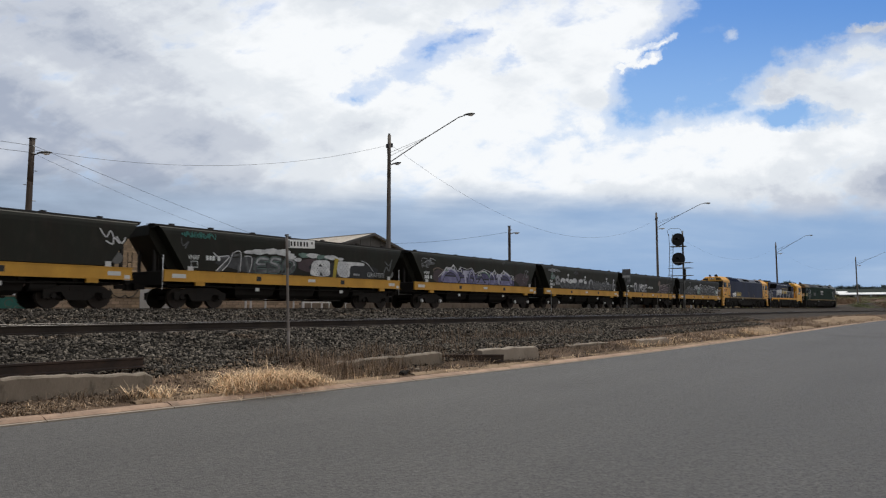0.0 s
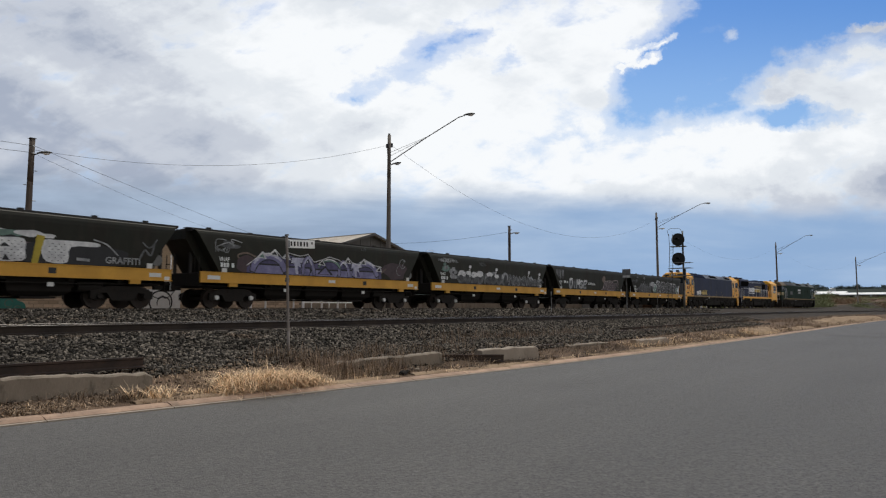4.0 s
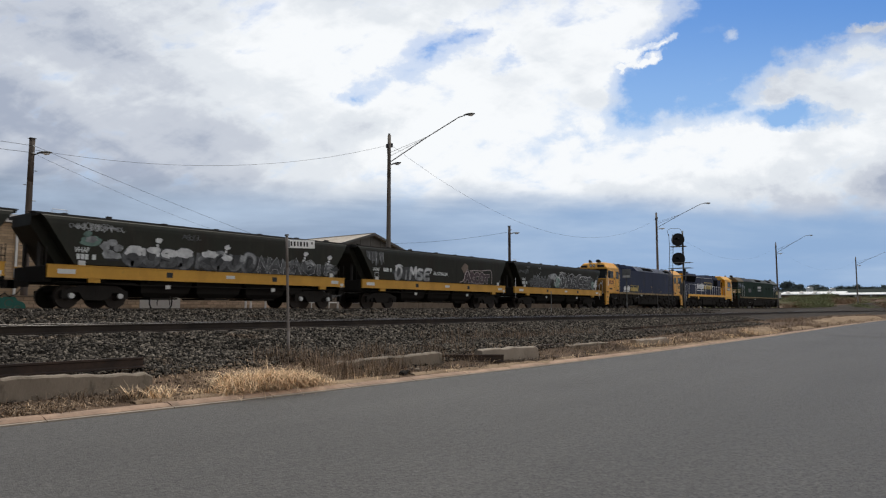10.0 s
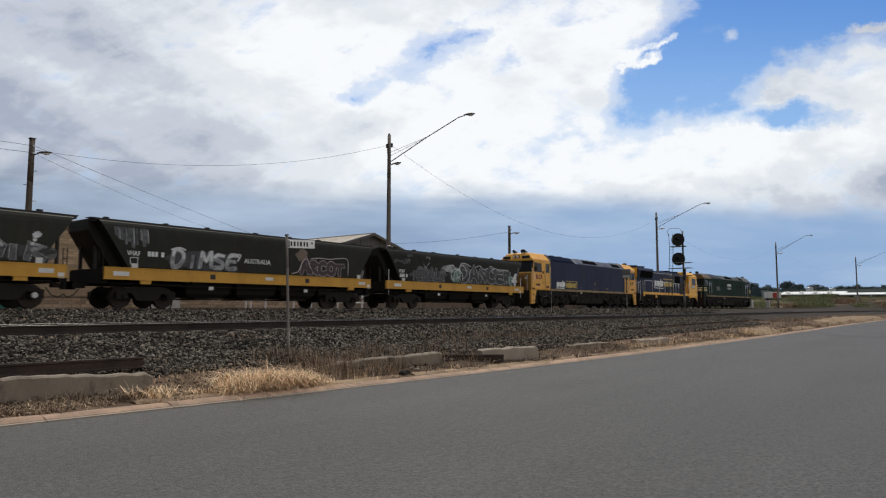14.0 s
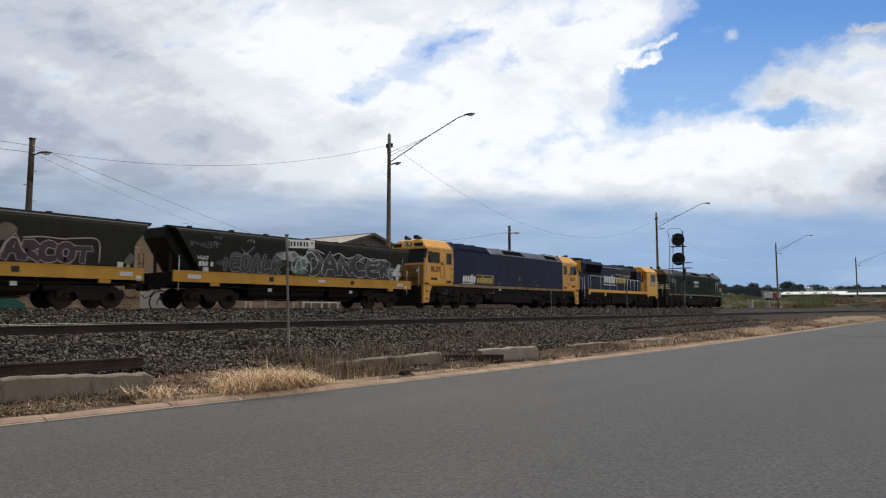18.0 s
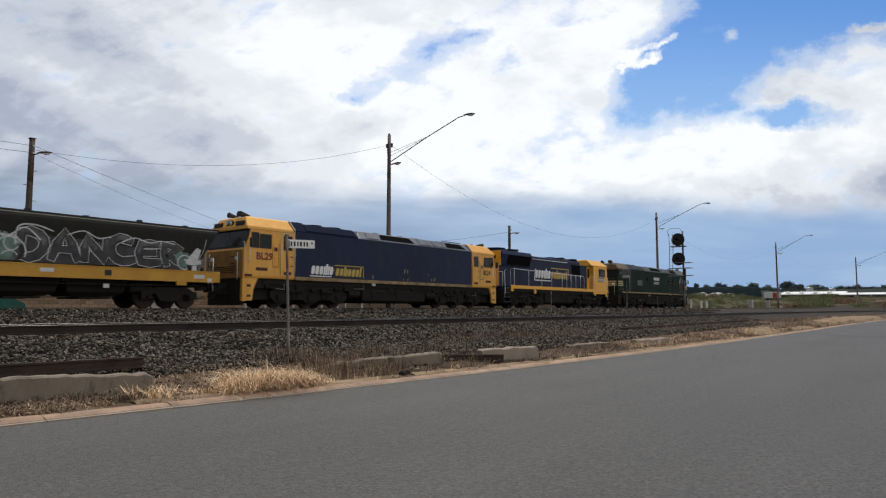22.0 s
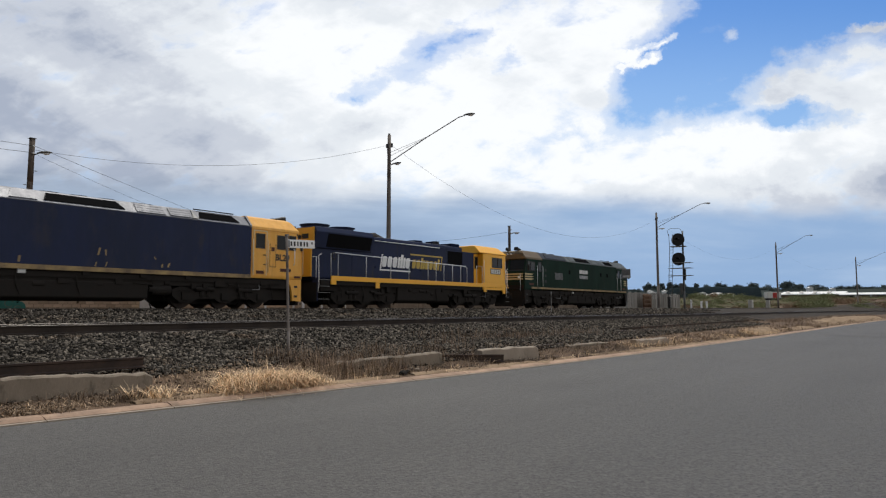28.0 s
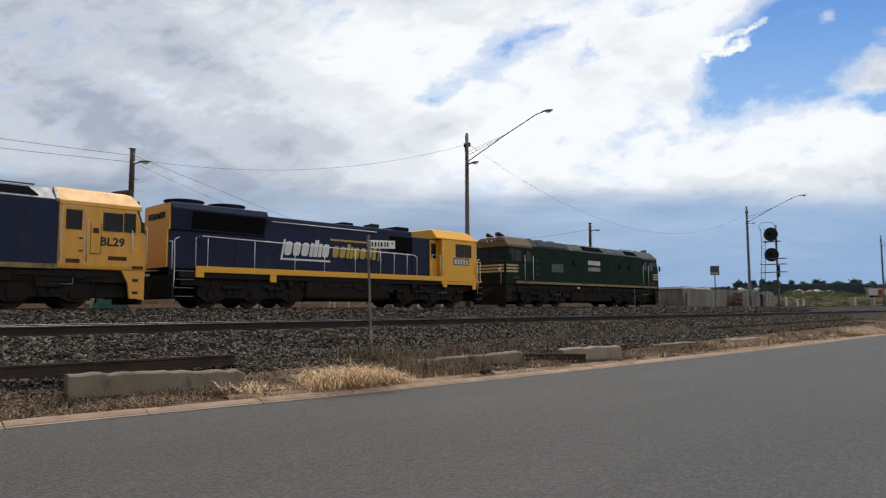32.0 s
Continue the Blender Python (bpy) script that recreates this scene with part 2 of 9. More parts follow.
ASPHALT = asphalt_material()
RUBBER = material("rubber_mark", (0.112, 0.107, 0.102), 0.95, second=(0.096, 0.091, 0.087), amount=0.9, size=0.3, grain=30, bump=0.5, gloss=0.3)
KERB = material("dusty_concrete", (0.5, 0.335, 0.23), 0.95, second=(0.3, 0.205, 0.145), amount=0.6, size=0.5, grain=18, bump=0.7, distance=0.02, stain=(0.22, 0.16, 0.115), stain_size=0.3, stain_from=0.55, spread=0.15)
DIRT = material("dry_earth", (0.19, 0.13, 0.088), 1.0, second=(0.095, 0.066, 0.047), amount=0.6, size=0.6, grain=26, bump=0.8, distance=0.03, stain=(0.2, 0.142, 0.095), stain_size=0.8, stain_from=0.58, gloss=0.1)
BALLAST = material("ballast_stone", (0.09, 0.076, 0.062), 0.95, second=(0.022, 0.019, 0.017), amount=0.6, size=0.5, grain=30, bump=0.9, distance=0.04, stain=(0.075, 0.053, 0.038), stain_size=1.2, stain_from=0.54, gloss=0.1)
STONE = material("broken_stone", (0.092, 0.08, 0.066), 0.95, second=(0.04, 0.035, 0.03), amount=0.4, size=1.5, grain=30, bump=0.25, island=0.85, stain=(0.076, 0.056, 0.04), stain_size=1.6, stain_from=0.54, gloss=0.15, skew=3.0)
GRIT = material("brown_grit", (0.2, 0.15, 0.108), 0.95, second=(0.11, 0.08, 0.058), amount=0.4, size=1.5, grain=30, bump=0.25, island=0.7, gloss=0.15)
PALE_CONCRETE = material("pale_concrete", (0.4, 0.335, 0.265), 0.95, second=(0.26, 0.215, 0.17), amount=0.5, size=0.5, stretch=(1, 1, 0.5), grain=35, bump=0.5, stain=(0.16, 0.125, 0.09), stain_size=0.35, stain_from=0.58)
OLD_CONCRETE = material("weathered_concrete", (0.275, 0.225, 0.17), 0.95, second=(0.165, 0.132, 0.1), amount=0.5, size=0.5, stretch=(1, 1, 0.5), grain=35, bump=0.5, stain=(0.1, 0.082, 0.06), stain_size=0.35, stain_from=0.54)
RUST = material("rusty_steel", (0.075, 0.045, 0.032), 0.85, 0.2, second=(0.03, 0.022, 0.018), amount=0.6, size=0.4, grain=30, bump=0.3)
RAIL_SIDE = material("rail_side", (0.05, 0.034, 0.024), 0.85, 0.2, second=(0.018, 0.014, 0.012), amount=0.5, size=0.6, grain=30, bump=0.2)
RAIL_TOP = material("polished_rail", (0.42, 0.4, 0.38), 0.4, 1.0, amount=0.4, second=(0.09, 0.075, 0.06), size=0.8, grain=40, bump=0.05)
SLEEPER = material("old_timber", (0.1, 0.08, 0.065), 0.95, amount=0.5, size=0.3, grain=30, stretch=(6, 1, 1), bump=0.5)
STRAW = material("dry_grass", (0.84, 0.63, 0.4), 0.9, second=(0.55, 0.38, 0.23), amount=0.4, size=0.4, grain=8, bump=0.0, island=0.45)
WEED = material("dead_weed", (0.25, 0.172, 0.112), 0.95, second=(0.13, 0.09, 0.06), amount=0.4, size=0.4, grain=8, bump=0.0, island=0.75)
POLE_WOOD = material("weathered_pole", (0.14, 0.11, 0.092), 0.9, second=(0.075, 0.058, 0.048), amount=0.5, size=0.3, stretch=(5, 5, 0.4), grain=30, bump=0.4)
POLE_GREY = material("grey_weathered_pole", (0.25, 0.22, 0.195), 0.9, second=(0.1, 0.085, 0.075), amount=0.5, size=0.3, stretch=(5, 5, 0.4), grain=30, bump=0.4)
SAND = material("dry_sand", (0.42, 0.31, 0.2), 1.0, second=(0.22, 0.155, 0.105), amount=0.6, size=0.8, grain=10, bump=0.5, distance=0.04, stain=(0.2, 0.14, 0.09), stain_size=0.9, stain_from=0.54, gloss=0.1)
GALV = material("galvanised_steel", (0.26, 0.26, 0.26), 0.55, 0.7, amount=0.3, size=0.2, grain=30, bump=0.05)
DULL_STEEL = material("dull_steel", (0.17, 0.17, 0.165), 0.6, 0.5, amount=0.3, size=0.3, grain=30, bump=0.1)
CABLE = plain("cable_black", (0.03, 0.03, 0.032), 0.7)
HOPPER = material("grimy_dark_paint", (0.025, 0.029, 0.022), 0.58, second=(0.028, 0.025, 0.02), amount=0.6, size=0.9, stretch=(1, 1, 0.35), grain=14, bump=0.12, stain=(0.036, 0.027, 0.021), stain_size=0.9, stain_from=0.6, spread=0.25, dust=(0.042, 0.038, 0.03), gloss=0.13)
HOPPER_TOP = material("black_roof_paint", (0.02, 0.02, 0.02), 0.8, second=(0.04, 0.034, 0.03), amount=0.5, size=0.5, grain=20, bump=0.2)
SILL_YELLOW = material("faded_yellow_paint", (0.68, 0.35, 0.035), 0.6, second=(0.48, 0.245, 0.03), amount=0.45, size=0.8, stretch=(1, 1, 0.5), grain=16, bump=0.06, stain=(0.33, 0.18, 0.04), stain_size=0.5, stain_from=0.62)
CAB_YELLOW = material("cab_yellow_paint", (0.93, 0.48, 0.075), 0.5, second=(0.74, 0.34, 0.045), amount=0.45, size=0.6, stretch=(1.6, 1.6, 0.3), grain=14, bump=0.03, stain=(0.42, 0.24, 0.08), stain_size=0.35, stain_from=0.63, dust=(0.88, 0.5, 0.14))
CLEAN_YELLOW = material("clean_yellow_paint", (0.98, 0.485, 0.03), 0.42, second=(0.88, 0.44, 0.035), amount=0.3, size=0.7, stretch=(1, 1, 0.4), grain=14, bump=0.03, stain=(0.6, 0.3, 0.04), stain_size=0.3, stain_from=0.68)
# brake dust, plus the shade of the end face painted into the yellow
NOSE_GRIME_SHADE = material("brake_dust_and_shade_over_yellow", (0.55, 0.29, 0.06), 0.75, second=(0.3, 0.16, 0.05), amount=0.6, size=0.5, stretch=(1, 1, 0.6), grain=9, bump=0.05, stain=(0.24, 0.14, 0.06), stain_size=0.5, stain_from=0.58)
PALE_TRIM = plain("pale_worn_trim", (0.8, 0.62, 0.36), 0.6)
NUMBER_RED = plain("dull_red_lettering", (0.2, 0.03, 0.02), 0.6)
BROWN_SLOT = plain("rusty_slot", (0.09, 0.03, 0.02), 0.8)
DIRTY_YELLOW = material("dirty_yellow_paint", (0.48, 0.34, 0.14), 0.75, second=(0.2, 0.14, 0.08), amount=0.7, size=0.5, grain=10, bump=0.1, stain=(0.1, 0.075, 0.05), stain_size=0.6, stain_from=0.56)
LITTER = material("straw_litter", (0.4, 0.285, 0.18), 0.95, second=(0.2, 0.138, 0.09), amount=0.5, size=0.4, grain=8, bump=0.0, island=0.6)
BROWN_LITTER = material("brown_litter", (0.17, 0.122, 0.083), 0.95, second=(0.1, 0.072, 0.052), amount=0.5, size=0.4, grain=8, bump=0.0, island=0.6)
UNDER = material("grimy_underframe", (0.024, 0.0225, 0.021), 0.85, second=(0.03, 0.0255, 0.0225), amount=0.6, size=0.35, grain=16, bump=0.4, gloss=0.1)
BOGIE = material("brake_dust_iron", (0.0225, 0.021, 0.0195), 0.85, second=(0.029, 0.0245, 0.0215), amount=0.6, size=0.25, grain=20, bump=0.4, gloss=0.1)
WHEEL = material("wheel_iron", (0.028, 0.023, 0.02), 0.7, 0.4, second=(0.05, 0.035, 0.027), amount=0.5, size=0.3, grain=20, bump=0.2)
NAVY = material("navy_paint", (0.026, 0.036, 0.088), 0.5, second=(0.028, 0.034, 0.06), amount=0.55, size=1.4, stretch=(1, 1, 0.3), grain=12, bump=0.04, stain=(0.05, 0.048, 0.058), stain_size=1.0, stain_from=0.56, dust=(0.034, 0.042, 0.085), gloss=0.09)
NAVY_ROOF = material("navy_roof_paint", (0.013, 0.02, 0.05), 0.75, second=(0.014, 0.017, 0.03), amount=0.5, size=0.6, grain=12, bump=0.08, gloss=0.02)
SILVER = material("silver_roof_paint", (0.25, 0.255, 0.275), 0.55, 0.6, second=(0.15, 0.155, 0.175), amount=0.6, size=0.6, stretch=(1.5, 0.5, 1), grain=14, bump=0.06, stain=(0.3, 0.3, 0.32), stain_size=0.5, stain_from=0.6, gloss=0.4)
GREEN = material("dark_green_paint", (0.012, 0.036, 0.025), 0.6, second=(0.014, 0.026, 0.019), amount=0.5, size=1.2, stretch=(1, 1, 0.4), grain=12, bump=0.04, stain=(0.026, 0.034, 0.027), stain_size=0.9, stain_from=0.58, gloss=0.05)
GREEN_ROOF = material("grey_green_roof", (0.12, 0.132, 0.122), 0.6, 0.1, second=(0.08, 0.088, 0.08), amount=0.5, size=0.6, grain=12, bump=0.1)
OCHRE = material("ochre_paint", (0.185, 0.125, 0.055), 0.6, second=(0.1, 0.075, 0.045), amount=0.4, size=0.5, grain=12, bump=0.05)
BLACK = plain("matt_black", (0.017, 0.017, 0.018), 0.6)
GRILLE = material("black_grille", (0.014, 0.014, 0.015), 0.9, amount=0.5, size=0.05, grain=60, bump=0.5, gloss=0.0)
GLASS = glass_material("dark_glass", (0.012, 0.014, 0.016))
WHITE = material("worn_white_paint", (0.72, 0.72, 0.7), 0.6, amount=0.25, size=0.3, grain=18, bump=0.04, second=(0.45, 0.44, 0.42))
HANDRAIL = plain("pale_handrail", (0.95, 0.96, 0.97), 0.5)
POST_STEEL = plain("weathered_post_steel", (0.24, 0.21, 0.19), 0.75)
CREAM = plain("cream_paint", (0.62, 0.5, 0.26), 0.6)
DECAL_WHITE = plain("decal_white", (0.9, 0.9, 0.9), 0.35)
DECAL_YELLOW = plain("decal_yellow", (0.6, 0.42, 0.08), 0.5)
LETTER = plain("pale_lettering", (0.74, 0.76, 0.74), 0.6)
BRICK = material("brick", (0.48, 0.355, 0.225), 0.92, second=(0.33, 0.235, 0.15), amount=0.45, size=0.3, grain=25, bump=0.3, spread=0.3, stain=(0.12, 0.09, 0.07), stain_size=0.8, stain_from=0.58)
TAN_BRICK = material("tan_brick", (0.58, 0.45, 0.32), 0.92, second=(0.42, 0.31, 0.22), amount=0.45, size=0.3, grain=25, bump=0.3, spread=0.25)
MORTAR = material("mortar", (0.2, 0.17, 0.14), 0.95, amount=0.3, size=0.2, grain=30, bump=0.3)
ROOF_SHEET = material("pale_roof_sheet", (0.5, 0.44, 0.36), 0.55, 0.15, second=(0.3, 0.25, 0.2), amount=0.4, size=1.2, grain=10, bump=0.06, stain=(0.3, 0.2, 0.14), stain_size=1.0, stain_from=0.62)
GABLE = material("grey_gable_sheet", (0.13, 0.125, 0.12), 0.8, amount=0.35, size=0.8, grain=12, bump=0.1)
FENCE_SHEET = material("weathered_fence_sheet", (0.33, 0.315, 0.29), 0.7, 0.05, second=(0.18, 0.17, 0.155), amount=0.5, size=0.9, stretch=(2, 2, 0.4), grain=12, bump=0.1, spread=0.28, stain=(0.2, 0.15, 0.11), stain_size=0.6, stain_from=0.64)
PALLET = material("rusty_rack", (0.15, 0.085, 0.05), 0.9, amount=0.5, size=0.3, grain=20, bump=0.2)
RED = plain("red_panel", (0.45, 0.03, 0.025), 0.6)
FIELD = material("dry_field", (0.17, 0.15, 0.1), 1.0, second=(0.1, 0.095, 0.062), amount=0.7, size=9.0, grain=0.6, bump=0.2, stain=(0.062, 0.06, 0.04), stain_size=14.0, stain_from=0.44, gloss=0.0)
LEAF = material("leaves", (0.19, 0.21, 0.085), 0.8, second=(0.12, 0.13, 0.055), amount=0.5, size=2.0, grain=1.0, bump=0.0, island=0.5)
# distance haze is painted in: leaves lightened and turned bluish
HAZY_LEAF = material("haze_tinted_leaves", (0.095, 0.125, 0.125), 0.9, second=(0.055, 0.075, 0.07), amount=0.5, size=6.0, grain=0.3, bump=0.0, island=0.4)
BRUSH = material("brown_brush", (0.26, 0.17, 0.1), 0.9, second=(0.15, 0.1, 0.06), amount=0.5, size=2.0, grain=1.0, bump=0.0, island=0.5)
CABINET = plain("pale_cabinet_paint", (0.5, 0.49, 0.45), 0.6)
BARK = material("bark", (0.09, 0.07, 0.055), 0.95, amount=0.5, size=0.4, grain=10, bump=0.3)
# bank and far slope carry the cool cast of distance haze in their colours
RIDGE = material("haze_blue_ridge", (0.026, 0.037, 0.043), 1.0, second=(0.015, 0.023, 0.026), amount=0.6, size=18.0, grain=0.25, bump=0.3, stain=(0.04, 0.045, 0.035), stain_size=30.0, stain_from=0.58, gloss=0.0)
FAR_LAND = material("far_slope", (0.075, 0.085, 0.08), 1.0, second=(0.048, 0.058, 0.055), amount=0.7, size=22.0, grain=0.2, bump=0.2, stain=(0.03, 0.038, 0.034), stain_size=26.0, stain_from=0.52, gloss=0.0)
BRIGHT_ROOF = material("bright_white_roof", (0.9, 0.9, 0.88), 0.6, second=(0.75, 0.74, 0.72), amount=0.3, size=4.0, grain=2, bump=0.0)
LENS = glass_material("lamp_glass", (0.9, 0.92, 0.92))
GRAFFITI = {
    "chalk": material("white_spray_paint", (0.85, 0.85, 0.83), 0.6, second=(0.42, 0.42, 0.43), amount=0.6, size=0.4, grain=8, bump=0.0),
    "silver": material("silver_spray_paint", (0.5, 0.51, 0.51), 0.5, 0.1, second=(0.1, 0.1, 0.105), amount=0.62, size=0.45, grain=6, bump=0.0),
    "haze": material("grey_overspray", (0.075, 0.075, 0.078), 0.7, second=(0.035, 0.035, 0.037), amount=0.8, size=0.6, grain=5, bump=0.0),
    "slate": material("dark_grey_spray_paint", (0.19, 0.195, 0.2), 0.6, second=(0.035, 0.035, 0.037), amount=0.7, size=0.4, grain=6, bump=0.0),
    "ink": material("black_spray_paint", (0.014, 0.014, 0.016), 0.6, amount=0.4, size=0.4, grain=8, bump=0.0),
    "violet": material("violet_spray_paint", (0.12, 0.105, 0.23), 0.6, second=(0.04, 0.035, 0.09), amount=0.7, size=0.5, grain=6, bump=0.0),
    "lilac": material("lilac_spray_paint", (0.66, 0.65, 0.74), 0.6, second=(0.24, 0.24, 0.36), amount=0.6, size=0.4, grain=6, bump=0.0),
    "iris": material("blue_violet_spray_paint", (0.27, 0.26, 0.42), 0.6, second=(0.12, 0.11, 0.22), amount=0.7, size=0.5, grain=6, bump=0.0),
    "plum": material("plum_spray_paint", (0.075, 0.04, 0.045), 0.6, second=(0.04, 0.025, 0.03), amount=0.6, size=0.4, grain=6, bump=0.0),
    "pink": material("pale_pink_spray_paint", (0.6, 0.5, 0.48), 0.6, second=(0.32, 0.26, 0.25), amount=0.6, size=0.4, grain=6, bump=0.0),
    "mint": material("mint_spray_paint", (0.2, 0.32, 0.27), 0.6, second=(0.08, 0.13, 0.11), amount=0.7, size=0.5, grain=6, bump=0.0),
    "teal": material("teal_spray_paint", (0.05, 0.25, 0.21), 0.6, amount=0.5, size=0.4, grain=6, bump=0.0),
    "lemon": material("yellow_spray_paint", (0.5, 0.38, 0.03), 0.6, amount=0.5, size=0.4, grain=6, bump=0.0),
    "sand": material("sandy_spray_paint", (0.26, 0.18, 0.13), 0.6, second=(0.1, 0.07, 0.055), amount=0.7, size=0.5, grain=6, bump=0.0),
}

# ---- mesh helpers ----


def C(s):
    """How far the tracks, the road and the poles bend aside, s metres along."""
    return -0.0007 * max(0.0, s - 60.0) ** 2


def kerb_y(s):
    if s < 3.7:
        return 10.305 + 0.6 * (1 - math.exp((s - 3.7) / 4.7))
    return 7.89 + 2.415 * math.exp(-(s - 3.7) / 19.0) - 0.0004 * max(0.0, s - 60.0) ** 2


def near_fall(s):
    """How far the track beside the road has sunk, s metres along."""
    return -0.11 * min(1.0, max(0.0, (s - 5.0) / 48.0))


def box(bm, x0, x1, y0, y1, z0, z1):
    v = [bm.verts.new((x, y, z)) for z in (z0, z1) for y in (y0, y1) for x in (x0, x1)]
    for f in ((0, 2, 3, 1), (4, 5, 7, 6), (0, 1, 5, 4), (2, 6, 7, 3), (0, 4, 6, 2), (1, 3, 7, 5)):
        bm.faces.new([v[i] for i in f])
    return v


def stack(bm, levels):
    """Rectangles (z, x0, x1, half width) one on another, joined into a closed shell."""
    rings = []
    for z, x0, x1, w in levels:
        rings.append([bm.verts.new(p) for p in ((x0, -w, z), (x1, -w, z), (x1, w, z), (x0, w, z))])
    for a, b in zip(rings, rings[1:]):
        for i in range(4):
            j = (i + 1) % 4
            bm.faces.new((a[i], a[j], b[j], b[i]))
    bm.faces.new(rings[0][::-1])
    bm.faces.new(rings[-1])


def tube(bm, a, b, r0, r1=None, n=8, caps=True):
    """A tapered round bar from a to b."""
    r1 = r0 if r1 is None else r1
    a, b = Vector(a), Vector(b)
    q = (b - a).to_track_quat("Z", "Y")
    rings = []
    for p, r in ((a, r0), (b, r1)):
        rings.append([bm.verts.new(p + q @ Vector((math.cos(2 * math.pi * i / n) * r, math.sin(2 * math.pi * i / n) * r, 0))) for i in range(n)])
    for i in range(n):
        j = (i + 1) % n
        bm.faces.new((rings[0][i], rings[0][j], rings[1][j], rings[1][i]))
    if caps:
        bm.faces.new(rings[0][::-1])
        bm.faces.new(rings[1])


def pipe(bm, points, r, n=6):
    """One round bar bent through the points."""
    pts = [Vector(p) for p in points]
    rings = []
    last = None
    for i, p in enumerate(pts):
        d = (pts[min(i + 1, len(pts) - 1)] - pts[max(i - 1, 0)]).normalized()
        if last is None:
            side = d.orthogonal().normalized()
        else:
            side = (last - d * last.dot(d)).normalized()
        last = side
        up = d.cross(side)
        rings.append([bm.verts.new(p + (side * math.cos(2 * math.pi * k / n) + up * math.sin(2 * math.pi * k / n)) * r) for k in range(n)])
    for a, b in zip(rings, rings[1:]):
        for k in range(n):
            j = (k + 1) % n
            bm.faces.new((a[k], a[j], b[j], b[k]))
    bm.faces.new(rings[0][::-1])
    bm.faces.new(rings[-1])


def prism(bm, outline, y0, y1):
    """An outline of (x, z) points drawn out from y0 to y1."""
    a = [bm.verts.new((x, y0, z)) for x, z in outline]
    b = [bm.verts.new((x, y1, z)) for x, z in outline]
    n = len(outline)
    bm.faces.new(a)
    bm.faces.new(b[::-1])
    for i in range(n):
        j = (i + 1) % n
        bm.faces.new((a[j], a[i], b[i], b[j]))


def prism_x(bm, outline, x0, x1):
    """An outline of (y, z) points drawn out from x0 to x1."""
    a = [bm.verts.new((x0, y, z)) for y, z in outline]
    b = [bm.verts.new((x1, y, z)) for y, z in outline]
    n = len(outline)
    bm.faces.new(a)
    bm.faces.new(b[::-1])
    for i in range(n):
        j = (i + 1) % n
        bm.faces.new((a[j], a[i], b[i], b[j]))


def mesh_of(name, bm, mat, smooth=False, bevel=0.0):
    bmesh.ops.recalc_face_normals(bm, faces=bm.faces)
    if bevel:
        bmesh.ops.bevel(bm, geom=[e for e in bm.edges], offset=bevel, segments=1, affect="EDGES", clamp_overlap=True)
    me = bpy.data.meshes.new(name)
    bm.to_mesh(me)
    bm.free()
    for x in (mat if isinstance(mat, (list, tuple)) else [mat]):
        me.materials.append(x)
    if smooth:
        for p in me.polygons:
            p.use_smooth = True
    return me


def part(name, bm, mat, parent=None, label="", smooth=False, bevel=0.0, at=None):
    """Links a bmesh as one mesh object, under a thing or part where one is given."""
    ob = new(name, mesh_of(name, bm, mat, smooth, bevel))
    if parent is not None:
        ob.parent = parent
    if at is not None:
        ob.matrix_basis = at
    if label:
        ob["label"] = label
    return ob


def piece(name, mesh, parent, m):
    ob = new(name, mesh)
    ob.parent = parent
    ob.matrix_basis = m
    return ob


def boxes(name, dims, mat, parent=None, label="", bevel=0.0):
    """Box-shaped parts of one kind, each an object of its own; returns the first."""
    out = []
    for d in dims:
        bm = bmesh.new()
        box(bm, *d)
        out.append(part(name, bm, mat, parent, label, bevel=bevel))
    return out[0]


def bar(name, points, r, mat, parent=None, label="", n=6):
    bm = bmesh.new()
    pipe(bm, points, r, n)
    return part(name, bm, mat, parent, label, smooth=True)


def thing(name, m, label, category, group="", kind=""):
    ob = new(name)
    ob.empty_display_size = 0.2
    ob.matrix_basis = m
    return tagged(ob, label, category, group, kind)


def raw_mesh(name, verts, faces, mat, smooth=False):
    """A mesh from number arrays, for what is scattered by the thousand."""
    verts, faces = np.asarray(verts, np.float32), np.asarray(faces, np.int32)
    me = bpy.data.meshes.new(name)
    k = faces.shape[1]
    me.vertices.add(len(verts))
    me.vertices.foreach_set("co", verts.ravel())
    me.loops.add(faces.size)
    me.loops.foreach_set("vertex_index", faces.ravel())
    me.polygons.add(len(faces))
    me.polygons.foreach_set("loop_start", np.arange(0, faces.size, k, dtype=np.int32))
    me.update(calc_edges=True)
    me.materials.append(mat)
    if smooth:
        me.polygons.foreach_set("use_smooth", np.ones(len(faces), bool))
    return me


def lettering(text, size, mat, parent, m, squeeze=1.0, name="lettering", bold=0.0):
    """Flat letters in the built-in font, as a mesh part."""
    cu = bpy.data.curves.new("text", "FONT")
    cu.body, cu.size, cu.extrude = text, size, 0.002
    cu.resolution_u = 2
    cu.offset = size * bold
    tmp = bpy.data.objects.new("text", cu)
    scene.collection.objects.link(tmp)
    me = bpy.data.meshes.new_from_object(tmp.evaluated_get(bpy.context.evaluated_depsgraph_get()))
    bpy.data.objects.remove(tmp)
    bpy.data.curves.remove(cu)
    me.transform(Matrix.Diagonal((squeeze, 1, 1, 1)))
    me.materials.clear()
    me.materials.append(mat)
    ob = new(name, me)
    ob.parent = parent
    ob.matrix_basis = m
    return ob


